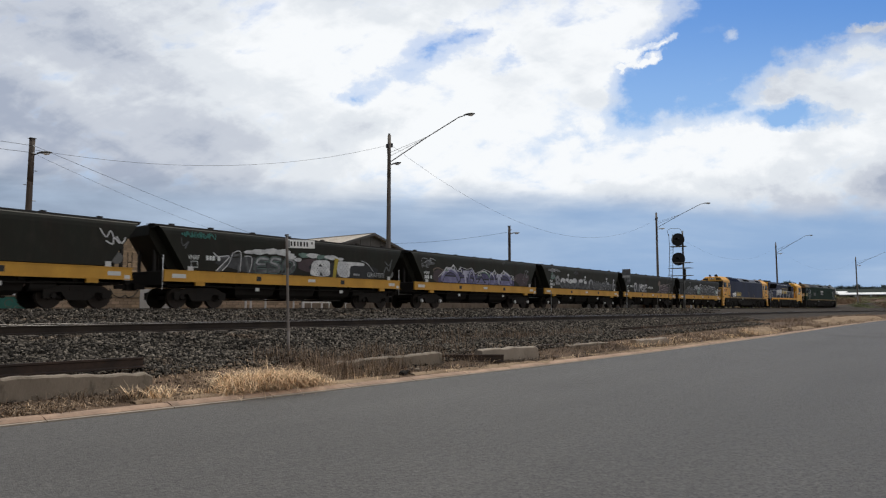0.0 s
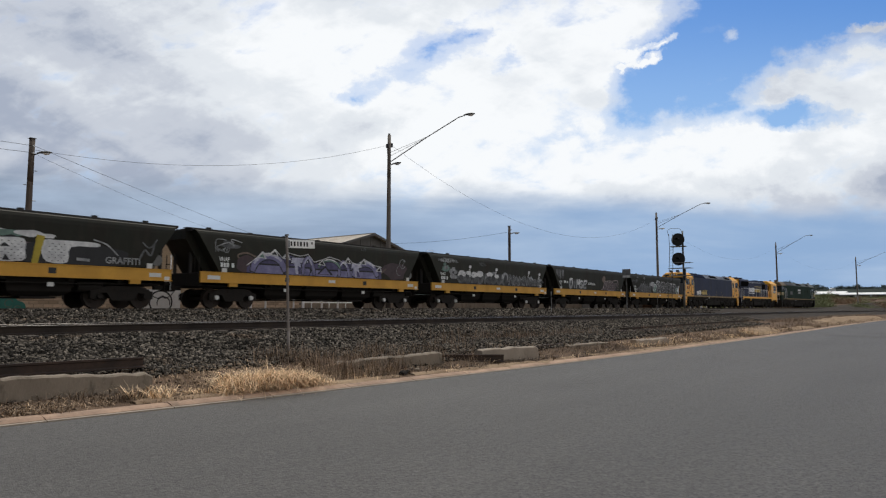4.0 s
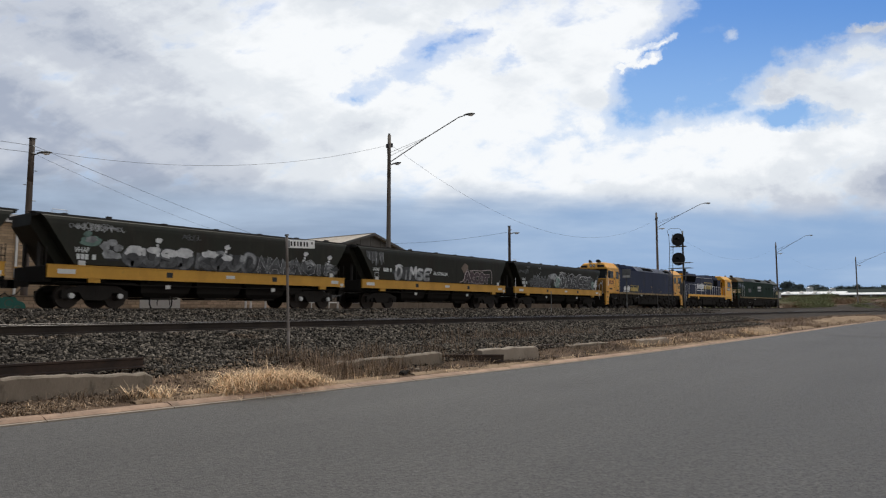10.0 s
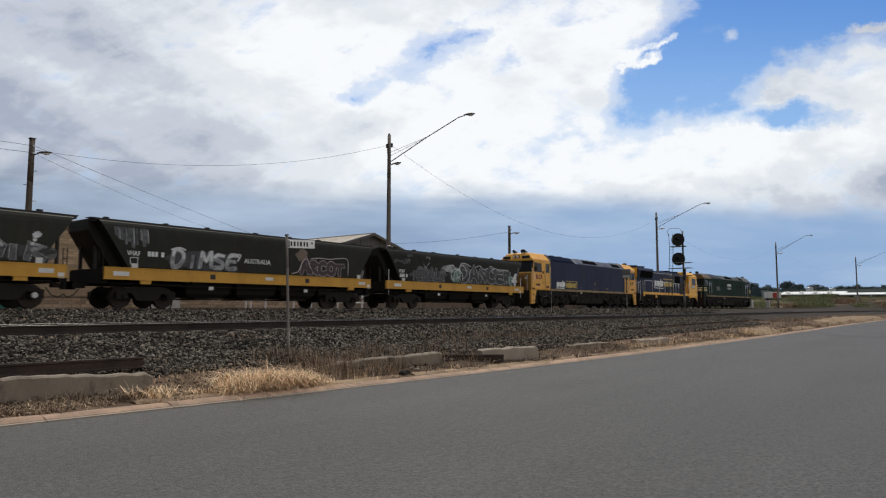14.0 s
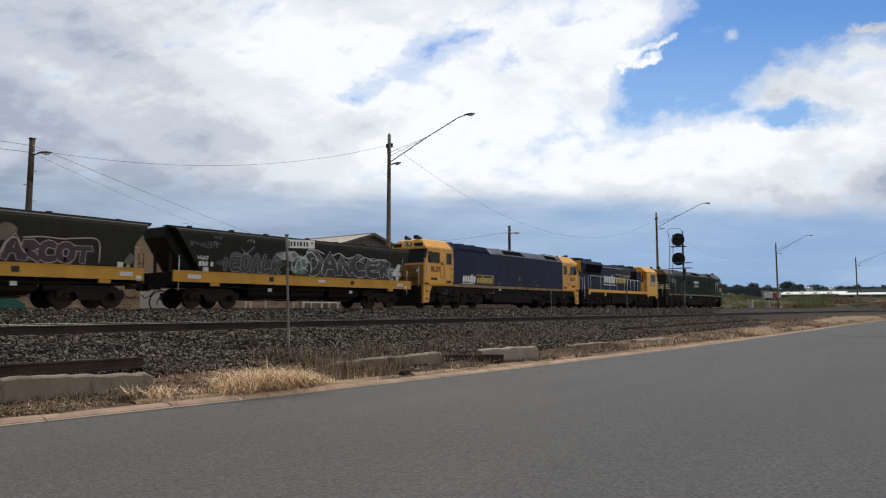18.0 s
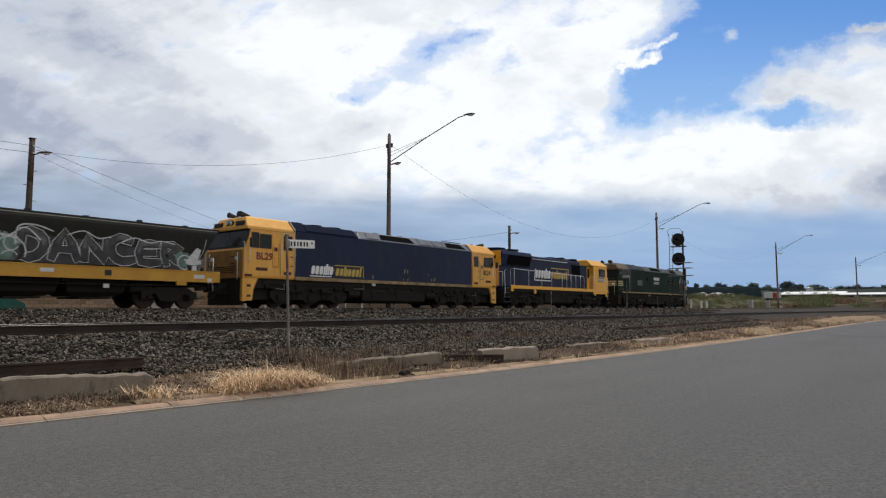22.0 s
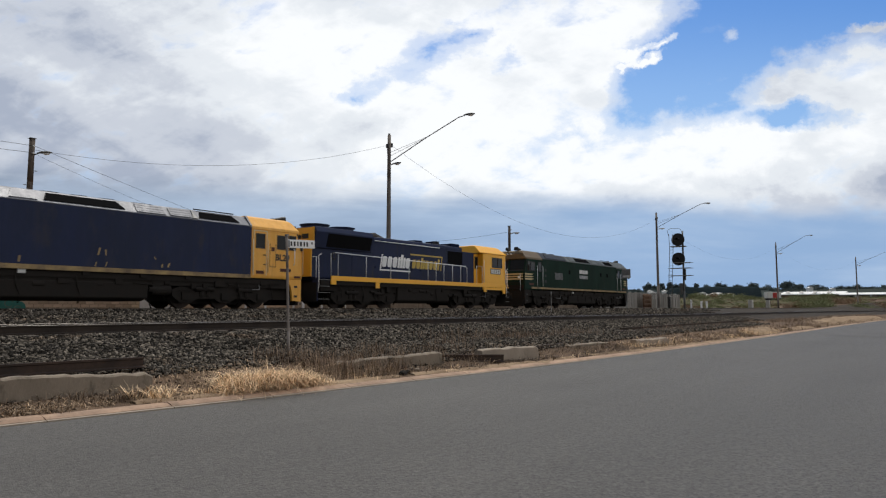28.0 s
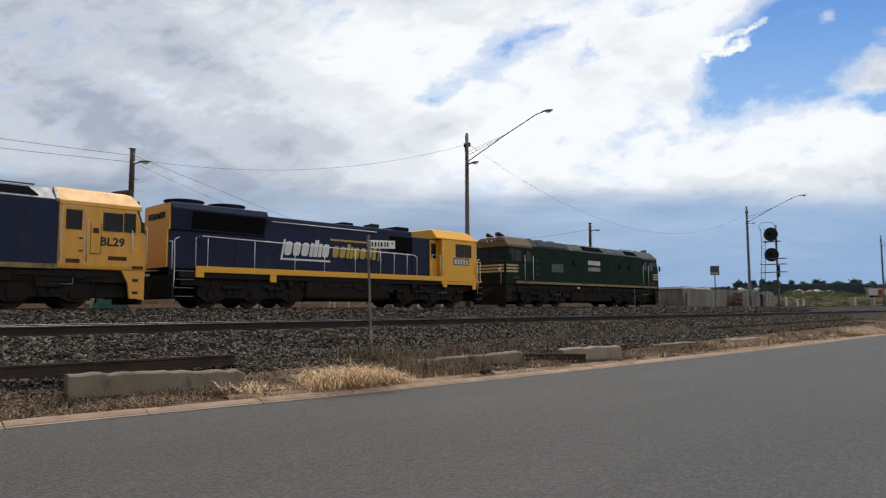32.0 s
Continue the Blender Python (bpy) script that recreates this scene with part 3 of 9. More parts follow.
def sweep(section, stations, y0, closed=True, follow=C, fall=None):
    """A (dy, z) section carried along the bend; returns a bmesh."""
    bm = bmesh.new()
    rows = [[bm.verts.new((s, y0 + follow(s) + dy, z + (fall(s) if fall else 0.0))) for dy, z in section] for s in stations]
    n = len(section)
    for a, b in zip(rows, rows[1:]):
        for i in range(n if closed else n - 1):
            j = (i + 1) % n
            bm.faces.new((a[i], b[i], b[j], a[j]))
    if closed:
        bm.faces.new(rows[0])
        bm.faces.new(rows[-1][::-1])
    return bm


def stations(a, b, near=2.0, far=8.0, split=60.0):
    out, s = [], a
    while s < b:
        out.append(s)
        s += near if s < split else far
    return out + [b]


# ---- the ground ----
PROFILE = [(-3.0, 0.07), (0.3, 0.09), (0.6, 0.12), (1.3, 0.28), (2.0, 0.42), (2.9, 0.5)]     # metres behind the kerb, height


def ground_z(s, y):
    """Height of the ground at a place."""
    k = kerb_y(s)
    yr = y - C(s)
    d = near_fall(s)
    bank = [(13.2, 0.52), (14.2, 0.74 + d / 2), (15.5, 0.95 + d), (18.6, 0.96 + d), (19.3, 1.12), (21.5, 1.24), (23.6, 1.42), (24.5, 1.49), (29.2, 1.49), (30.5, 1.3), (36.0, 1.25), (60.0, 1.2)]
    if y < k + 0.25:
        return -0.06
    pts = [(k - C(s) + 0.3 + d, z) for d, z in PROFILE if k - C(s) + 0.3 + d < 12.9 and d >= 0] 
    pts = [(k - C(s) + 0.25, 0.06)] + pts + bank
    for (a, za), (b, zb) in zip(pts, pts[1:]):
        if yr <= b:
            f = max(0.0, (yr - a) / max(1e-6, b - a))
            return za + (zb - za) * f
    return 1.2


RISE_STEPS = [(150, 0.0), (300, 4.4), (450, 5.2), (520, 9.6), (700, 17.2), (900, 18.0)]     # distance, height gained


def far_rise(x, y):
    """The land climbs to a low ridge in the distance."""
    d = math.hypot(x, y)
    for (a, za), (b, zb) in zip(RISE_STEPS, RISE_STEPS[1:]):
        if d < b:
            return za + (zb - za) * max(0.0, d - a) / (b - a)
    return RISE_STEPS[-1][1]


def build_ground():
    xs = [-1500, -700, -300, -120, -60, -30] + [-15 + 0.75 * i for i in range(100)] + [60 + 2.5 * i for i in range(70)] + [240, 260, 290, 330, 370, 410, 450, 490, 530, 600, 700, 800, 900, 1200, 1700, 2600]
    rel = [-2.0, -1.0, 0.0, 0.26, 0.3, 0.6, 0.9, 1.2, 1.5, 1.8, 2.1, 2.5, 2.9]
    ys_bank = [13.2, 13.7, 14.2, 14.8, 15.6, 16.5, 17.5, 18.6, 19.3, 20.0, 21.0, 21.5, 22.5, 23.6, 24.5, 26, 28, 29.2, 30.5, 33, 36, 42, 50, 60, 80, 110, 150, 190, 230, 270, 310, 350, 400, 450, 520, 600, 700, 800, 1100, 1600, 2600]
    bm = bmesh.new()
    rows = []
    for x in xs:
        s = min(max(x, -20.0), 260.0)
        k = kerb_y(s)
        col = [(y, -0.06) for y in (-2600, -600, -100, -30, -12, -4)]
        col = [(y, -0.06 + (0.12 if y < -14 else 0)) for y, _ in col]
        for r in rel:
            y = k + r
            if r > 0.3:
                y = k + 0.3 + (r - 0.3) / 2.6 * (12.9 + C(s) - k - 0.3)
            col.append((y, ground_z(s, y)))
        for yb in ys_bank:
            y = yb + C(s) * max(0.0, 1 - max(0, yb - 60) / 200)
            col.append((y, ground_z(s, min(y, 60 + C(s)))))
        out = []
        for i, (y, z) in enumerate(col):
            rough = 0.0
            if z > 0.1 and y < 40 and -16 < x < 120:
                rough = 0.05 * noise.noise((x * 1.3, y * 1.7, 0.3)) + 0.03 * noise.noise((x * 4, y * 4, 2.0))
                if y < kerb_y(s) + 0.5:
                    rough *= 0.3
            out.append(bm.verts.new((x, y, z + rough + far_rise(x, y))))
        rows.append(out)
    for a, b in zip(rows, rows[1:]):
        for i in range(len(a) - 1):
            f = bm.faces.new((a[i], b[i], b[i + 1], a[i + 1]))
            c = f.calc_center_median()
            s = min(max(c.x, -20), 260)
            yr = c.y - C(s)
            if 13.0 < yr < 30.5 and c.x < 400:
                f.material_index = 1
            elif math.hypot(c.x, c.y) > 330:
                f.material_index = 3
            elif yr > 40 or abs(c.x) > 260 or c.y < -13:
                f.material_index = 2
    ob = part("ground", bm, [DIRT, BALLAST, FIELD, FAR_LAND], smooth=True)
    tagged(ob, "dry earth verge rising to dark ballast, pale dry grassland beyond", "ground", kind="structure")


build_ground()


def build_road():
    st = [-400, -150, -60] + stations(-30, 260, 1.5, 6.0, 60)
    bm = bmesh.new()
    rows = []
    for s in st:
        k = kerb_y(max(s, -12))
        ys = [-9.5, -6, -3, -1, 1, 3, 5, 6.5, 8, k - 0.15, k + 0.02] if k > 8.4 else [k - 18, k - 14, k - 11, k - 9, k - 7, k - 5, k - 3.5, k - 2.5, k - 1, k - 0.15, k + 0.02]
        ring = [bm.verts.new((s, y, 0.0 + 0.012 * noise.noise((s * 0.25, y * 0.4, 0)))) for y in ys]
        rows.append(ring)
    for a, b in zip(rows, rows[1:]):
        for i in range(len(a) - 1):
            bm.faces.new((a[i], b[i], b[i + 1], a[i + 1]))
    ob = part("road", bm, ASPHALT, smooth=True)
    tagged(ob, "grey asphalt road with faint wear along the kerb", "road", kind="structure")


build_road()


def build_kerb():
    """Low kerb of cast lengths with open joints."""
    root = thing("kerb", pose(0, 0, 0), "low dusty reddish concrete kerb beside the asphalt", "kerb", kind="structure")
    s, i = -12.0, 0
    rnd = random.Random(4)
    while s < 150:
        n = 1.8 if s < 60 else 6.0
        bm = bmesh.new()
        a, b = s + 0.008, s + n - 0.008
        rows = []
        dz = rnd.uniform(-0.008, 0.008)
        cuts = [a + (b - a) * j / 4 for j in range(5)]
        for x in cuts:
            k = kerb_y(x)
            w = 0.012 * noise.noise((x * 2.1, 0.4, 0))
            sec = [(k + w * 2, -0.05), (k + 0.03 + w * 2, 0.03), (k + 0.1 + w, 0.06 + dz), (k + 0.17, 0.072 + dz + w), (k + 0.29 + w * 3, 0.07 + dz), (k + 0.33, -0.05)]
            rows.append([bm.verts.new((x, y, z)) for y, z in sec])
        for p, q in zip(rows, rows[1:]):
            for j in range(5):
                bm.faces.new((p[j], q[j], q[j + 1], p[j + 1]))
        bm.faces.new(rows[0])
        bm.faces.new(rows[-1][::-1])
        part("kerb_length", bm, KERB, root)
        bm = bmesh.new()
        rows = []
        for x in cuts:
            k = kerb_y(x)
            w = 0.014 * noise.noise((x * 1.7, 1.4, 0))
            rows.append([bm.verts.new((x, k + y, z)) for y, z in ((-0.042 + w, -0.02), (-0.038 + w, 0.017), (0.012, 0.024), (0.014, -0.02))])
        for p, q in zip(rows, rows[1:]):
            for j in range(3):
                bm.faces.new((p[j], q[j], q[j + 1], p[j + 1]))
        bm.faces.new(rows[0])
        bm.faces.new(rows[-1][::-1])
        part("kerb_lip", bm, PALE_CONCRETE, root, "pale worn lip")
        s += n


build_kerb()

# ---- the tracks ----
RAIL = [(-0.07, -0.03), (-0.07, -0.01), (-0.014, 0.01), (-0.014, 0.12), (-0.036, 0.135), (-0.036, 0.17), (0.036, 0.17), (0.036, 0.135), (0.014, 0.12), (0.014, 0.01), (0.07, -0.01), (0.07, -0.03)]
NEAR_Y, NEAR_Z = 17.2, 1.21      # centre and rail top of the track beside the road
MAIN_Y, MAIN_Z = 26.85, 1.58     # the train's track
GAUGE = 1.6


def build_track(y, top, label, to, sleepers, fall=None):
    root = thing("railway_track", pose(0, 0, 0), label, "railway track", "tracks", kind="structure")
    st = [-160, -60] + stations(-20, to, 2.0, 4.0)
    for side in (-1, 1):
        sec = [(dy + side * GAUGE / 2, z + top - 0.172) for dy, z in RAIL]
        rail = part("rail", sweep(sec, st, y, fall=fall), RAIL_SIDE, root)
        head = [(side * GAUGE / 2 - 0.0375, top - 0.006), (side * GAUGE / 2 - 0.03, top + 0.001), (side * GAUGE / 2 + 0.03, top + 0.001), (side * GAUGE / 2 + 0.0375, top - 0.006)]
        part("running_surface", sweep(head, st, y, fall=fall), RAIL_TOP, rail, "bright polished running surface")
    bm = bmesh.new()
    box(bm, -0.115, 0.115, -1.3, 1.3, -0.12, 0)
    me = mesh_of("sleeper", bm, SLEEPER, bevel=0.012)
    rnd = random.Random(8)
    for i in range(sleepers):
        s = -4 + i * 0.68
        piece("sleeper", me, root, pose(s, y + C(s) + rnd.uniform(-0.03, 0.03), top - 0.206 + (fall(s) if fall else 0.0), 0, rnd.uniform(-0.6, 0.6), rnd.uniform(-1, 1)))


build_track(NEAR_Y, NEAR_Z, "rusty-sided steel rails on ballast beside the road", 320, 110, near_fall)
build_track(MAIN_Y, MAIN_Z, "main line rails half buried in ballast under the train", 320, 60)


def scatter_stones():
    rng = np.random.default_rng(5)
    cube = np.array([(x, y, z) for z in (-1, 1) for y in (-1, 1) for x in (-1, 1)], np.float32)
    quads = np.array([(0, 2, 3, 1), (4, 5, 7, 6), (0, 1, 5, 4), (2, 6, 7, 3), (0, 4, 6, 2), (1, 3, 7, 5)], np.int32)

    def field(name, count, s0, s1, y0, y1, lo, hi, label, power=1.6, mat=None):
        s = s0 + (s1 - s0) * rng.random(count) ** power
        y = rng.uniform(y0, y1, count)
        size = rng.uniform(lo, hi, count) * (1 + np.maximum(0, s - 15) * 0.006)
        z = np.array([ground_z(a, b + C(a)) + 0.05 * noise.noise((a * 1.3, (b + C(a)) * 1.7, 0.3)) for a, b in zip(s, y)])
        y = y + np.array([C(a) for a in s])
        shape = cube[None] * rng.uniform(0.45, 1.0, (count, 8, 1)) * (size / 2)[:, None, None] * rng.uniform(0.3, 1.5, (count, 1, 3))
        a = rng.uniform(0, 6.28, count)
        b = rng.uniform(-0.7, 0.7, count)
        ca, sa, cb, sb = np.cos(a)[:, None], np.sin(a)[:, None], np.cos(b)[:, None], np.sin(b)[:, None]
        x1 = shape[..., 0] * cb + shape[..., 2] * sb
        z1 = -shape[..., 0] * sb + shape[..., 2] * cb
        x2 = x1 * ca - shape[..., 1] * sa
        y2 = x1 * sa + shape[..., 1] * ca
        verts = np.stack([x2 + s[:, None], y2 + y[:, None], z1 + (z + size * 0.22)[:, None]], -1).reshape(-1, 3)
        faces = (quads[None] + (np.arange(count) * 8)[:, None, None]).reshape(-1, 4)
        ob = new(name, raw_mesh(name, verts, faces, mat or STONE))
        tagged(ob, label, "ballast", kind="stuff")

    field("ballast_stones", 95000, 1, 62, 13.0, 16.0, 0.03, 0.08, "loose dark grey broken stones on the track's shoulder")
    field("ballast_stones", 24000, 1, 70, 18.1, 21.5, 0.035, 0.09, "loose dark grey broken stones between the tracks")
    field("ballast_stones", 36000, 1, 80, 21.5, 25.6, 0.035, 0.09, "dark broken stones on the main line's shoulder")
    field("ballast_stones", 30000, 1, 45, 11.75, 13.3, 0.028, 0.07, "dark broken stones spilled over the verge")
    field("ballast_stones", 26000, 11, 52, 10.5, 12.3, 0.03, 0.08, "dark stones rolled down among the old edging", 1.3)
    field("gravel", 7000, 1, 50, 10.6, 12.2, 0.02, 0.06, "scattered brown stones and grit on the verge", 1.3, GRIT)


scatter_stones()

# ---- the train ----
# Distance along the track of the first locomotive's front corner, second by second.
LEAD = [(0, 94.15), (3, 83.55), (6, 72.72), (8, 65.4), (10, 58.08), (12, 51.0), (14, 44.25), (17, 34.45), (20, 25.0), (23, 15.1), (25, 9.1), (28, 0.8), (30, -5.05), (31, -7.95), (32, -10.88)]


def lead(t):
    """The lead distance at t, by a smooth curve through the table."""
    n = len(LEAD)
    slope = []
    for i in range(n):
        a, b = LEAD[max(0, i - 1)], LEAD[min(n - 1, i + 1)]
        slope.append((b[1] - a[1]) / (b[0] - a[0]))
    for i in range(n - 1):
        (t0, p0), (t1, p1) = LEAD[i], LEAD[i + 1]
        if t <= t1 or i == n - 2:
            h = t1 - t0
            f = (t - t0) / h
            return ((2 * f ** 3 - 3 * f ** 2 + 1) * p0 + (f ** 3 - 2 * f ** 2 + f) * h * slope[i]
                    + (-2 * f ** 3 + 3 * f ** 2) * p1 + (f ** 3 - f ** 2) * h * slope[i + 1])


def along(l):
    """The point of the main line's centre l metres along it."""
    s = l
    if l > 60:
        for _ in range(4):
            e = 0.0014 * (s - 60)
            s = 60 + (l - 60) - (s - 60) * e * e / 6
    return Vector((s, MAIN_Y + C(s), MAIN_Z))


def vehicle_pose(q, t, reach=5.2):
    l = lead(t) + q
    a, b = along(l - reach), along(l + reach)
    return Matrix.Translation((a + b) / 2) @ Matrix.Rotation(math.atan2(b.y - a.y, b.x - a.x), 4, "Z")


VEHICLES, WHEELSETS = [], []


def wheel_mesh(r):
    bm = bmesh.new()
    for side in (-1, 1):
        y = side * 0.8
        tube(bm, (0, y - 0.065, 0), (0, y + 0.065, 0), r, n=24)
        tube(bm, (0, y - side * 0.065, 0), (0, y - side * 0.095, 0), r + 0.028, n=24)
        tube(bm, (0, y + side * 0.06, 0), (0, y + side * 0.1, 0), r * 0.35, r * 0.25, n=12)
        for k in range(5):
            a = 2 * math.pi * k / 5
            tube(bm, (math.cos(a) * r * 0.6, y + side * 0.06, math.sin(a) * r * 0.6), (math.cos(a) * r * 0.6, y + side * 0.075, math.sin(a) * r * 0.6), r * 0.13, n=8)
    tube(bm, (0, -0.8, 0), (0, 0.8, 0), 0.08, n=10)
    return mesh_of("wheelset", bm, WHEEL, smooth=False)


WAGON_WHEEL, LOCO_WHEEL = wheel_mesh(0.43), wheel_mesh(0.5)


def wheelset(parent, x, r):
    ob = piece("wheelset", WAGON_WHEEL if r < 0.45 else LOCO_WHEEL, parent, pose(x, 0, r))
    WHEELSETS.append((ob, x, r))
    return ob


def freight_bogie(parent, x, caps=True):
    bg = bmesh.new()
    for side in (-1, 1):
        y0, y1 = sorted((side * 1.06, side * 1.2))
        prism(bg, [(-1.22, 0.36), (-1.22, 0.66), (-0.95, 0.72), (-0.6, 0.86), (0.6, 0.86), (0.95, 0.72), (1.22, 0.66), (1.22, 0.36), (1.02, 0.36), (0.95, 0.56), (0.62, 0.6),
                   (0.42, 0.3), (-0.42, 0.3), (-0.62, 0.6), (-0.95, 0.56), (-1.02, 0.36)], y0, y1)
        for dx in (-0.2, 0.0, 0.2):
            tube(bg, (dx, side * 1.13, 0.34), (dx, side * 1.13, 0.7), 0.075, n=8)
        box(bg, -0.34, 0.34, min(y0, y1) - 0.02, max(y0, y1) + 0.02, 0.66, 0.8)
    box(bg, -0.22, 0.22, -1.15, 1.15, 0.42, 0.82)
    box(bg, -1.15, 1.15, -0.55, 0.55, 0.62, 0.84)
    for dx in (-0.62, 0.62):
        box(bg, dx - 0.06, dx + 0.06, -1.0, 1.0, 0.36, 0.46)
    bogie = part("bogie", bg, BOGIE, parent, at=pose(x, 0, 0))
    for dx in (-0.9, 0.9):
        wheelset(bogie, dx, 0.43)
        for side in (-1, 1):
            bm = bmesh.new()
            tube(bm, (dx, side * 1.2, 0.46), (dx, side * 1.29, 0.46), 0.11, 0.1, n=12)
            for k in range(3):
                a = 2.1 * k + 0.5
                tube(bm, (dx + 0.06 * math.cos(a), side * 1.29, 0.46 + 0.06 * math.sin(a)), (dx + 0.06 * math.cos(a), side * 1.305, 0.46 + 0.06 * math.sin(a)), 0.016, n=6)
            part("bearing_cap", bm, WHITE if caps else BOGIE, bogie)
    return bogie


def coupler(parent, x, side):
    bm = bmesh.new()
    box(bm, min(x, x + side * 0.55), max(x, x + side * 0.55), -0.09, 0.09, 0.78, 0.96)
    prism(bm, [(x + side * 0.5, 0.72), (x + side * 0.85, 0.72), (x + side * 0.85, 1.02), (x + side * 0.5, 1.02)], -0.17, 0.15)
    part("coupler", bm, BOGIE, parent)
    bar("brake_hose", [(x, 0.4, 0.8), (x + side * 0.2, 0.42, 0.52), (x + side * 0.45, 0.4, 0.42), (x + side * 0.62, 0.3, 0.55)], 0.022, BLACK, parent)


# -- painted pieces on the wagon sides --


def stroke(bm, pts, w, y, mi):
    """A ribbon of width w through (x, z) points, in the plane y, with pointed round ends."""
    pts = [Vector((p[0], p[1])) for p in pts]
    left, right = [], []
    for i, p in enumerate(pts):
        a, b = pts[max(0, i - 1)], pts[min(len(pts) - 1, i + 1)]
        d = (b - a).normalized() if (b - a).length > 1e-6 else Vector((1, 0))
        nrm = Vector((-d.y, d.x))
        k = w / 2 * (0.75 if i in (0, len(pts) - 1) else 1.0)
        e = -d * w * 0.25 if i == 0 else (d * w * 0.25 if i == len(pts) - 1 else Vector((0, 0)))
        left.append(p + nrm * k + e)
        right.append(p - nrm * k + e)
    lv = [bm.verts.new((p.x, y, p.y)) for p in left]
    rv = [bm.verts.new((p.x, y, p.y)) for p in right]
    for i in range(len(pts) - 1):
        f = bm.faces.new((lv[i], lv[i + 1], rv[i + 1], rv[i]))
        f.material_index = mi


def arc_points(cx, cz, rx, rz, a0, a1, n=7):
    return [(cx + rx * math.cos(radians(a0 + (a1 - a0) * i / n)), cz + rz * math.sin(radians(a0 + (a1 - a0) * i / n))) for i in range(n + 1)]


def scribble(rnd, length, h, turns):
    """One long looping sprayed line, length by h: a flourish, no letter."""
    a, b, c = rnd.uniform(0, 6), rnd.uniform(0.5, 1.1), rnd.uniform(0.12, 0.3)
    n = turns * 9
    return [(length * i / n + c * h * math.sin(2 * math.pi * turns * i / n * b + 1.4), h * (0.5 + (0.3 + 0.16 * math.sin(a + 7 * i / n)) * math.sin(2 * math.pi * turns * i / n + a))) for i in range(n + 1)]


SIDE_Y = -1.4265


def lobe(bm, pts, y, mi):
    f = bm.faces.new([bm.verts.new((p[0], y, p[1])) for p in pts])
    f.material_index = mi


def smooth_line(pts, n=5):
    """A rounder line through the points."""
    if len(pts) < 3:
        return pts
    closed = pts[0] == pts[-1]
    out = []
    for i in range(len(pts) - 1):
        a, b = pts[i], pts[i + 1]
        p = pts[i - 1] if i else (pts[-2] if closed else a)
        q = pts[i + 2] if i + 2 < len(pts) else (pts[1] if closed else b)
        for j in range(n):
            t = j / n
            out.append(tuple(0.5 * (2 * a[k] + (b[k] - p[k]) * t + (2 * p[k] - 5 * a[k] + 4 * b[k] - q[k]) * t * t + (3 * a[k] - p[k] - 3 * b[k] + q[k]) * t ** 3) for k in (0, 1)))
    return out + [pts[-1]]


# sprayed shapes in a unit square: lines of (x, z)
FORMS = {
    "bowl": [[(0.15, 0.04), (0.15, 0.95), (0.7, 0.88), (0.86, 0.5), (0.62, 0.08), (0.15, 0.04)]],
    "post": [[(0.5, 0.0), (0.46, 0.72)]],
    "twin": [[(0.08, 0.0), (0.16, 0.9), (0.5, 0.38), (0.84, 0.95), (0.94, 0.04)]],
    "curl": [[(0.86, 0.9), (0.32, 0.95), (0.15, 0.68), (0.74, 0.44), (0.74, 0.1), (0.08, 0.05)]],
    "comb": [[(0.88, 0.92), (0.2, 0.88), (0.15, 0.08), (0.88, 0.08)], [(0.2, 0.5), (0.72, 0.52)]],
    "ring": [[(0.5, 0.02), (0.1, 0.3), (0.15, 0.8), (0.55, 0.97), (0.9, 0.7), (0.86, 0.2), (0.5, 0.02)]],
    "tent": [[(0.05, 0.0), (0.45, 1.0), (0.92, 0.0)], [(0.28, 0.36), (0.72, 0.36)]],
    "roof": [[(0.0, 0.9), (0.98, 0.95)], [(0.5, 0.9), (0.56, 0.0)]],
    "kink": [[(0.12, 0.0), (0.16, 1.0), (0.84, 0.05), (0.88, 1.0)]],
    "foot": [[(0.2, 1.0), (0.18, 0.06), (0.92, 0.1)]],
    "leg": [[(0.15, 0.0), (0.18, 0.98), (0.82, 0.82), (0.3, 0.5), (0.95, 0.0)]],
    "cup": [[(0.1, 1.0), (0.14, 0.3), (0.5, 0.02), (0.86, 0.3), (0.9, 1.0)]],
    "crook": [[(0.9, 0.86), (0.5, 0.98), (0.14, 0.7), (0.14, 0.25), (0.45, 0.03), (0.92, 0.12)]],
    "fork": [[(0.15, 0.0), (0.15, 1.0)], [(0.9, 1.0), (0.2, 0.5), (0.95, 0.0)]],
}


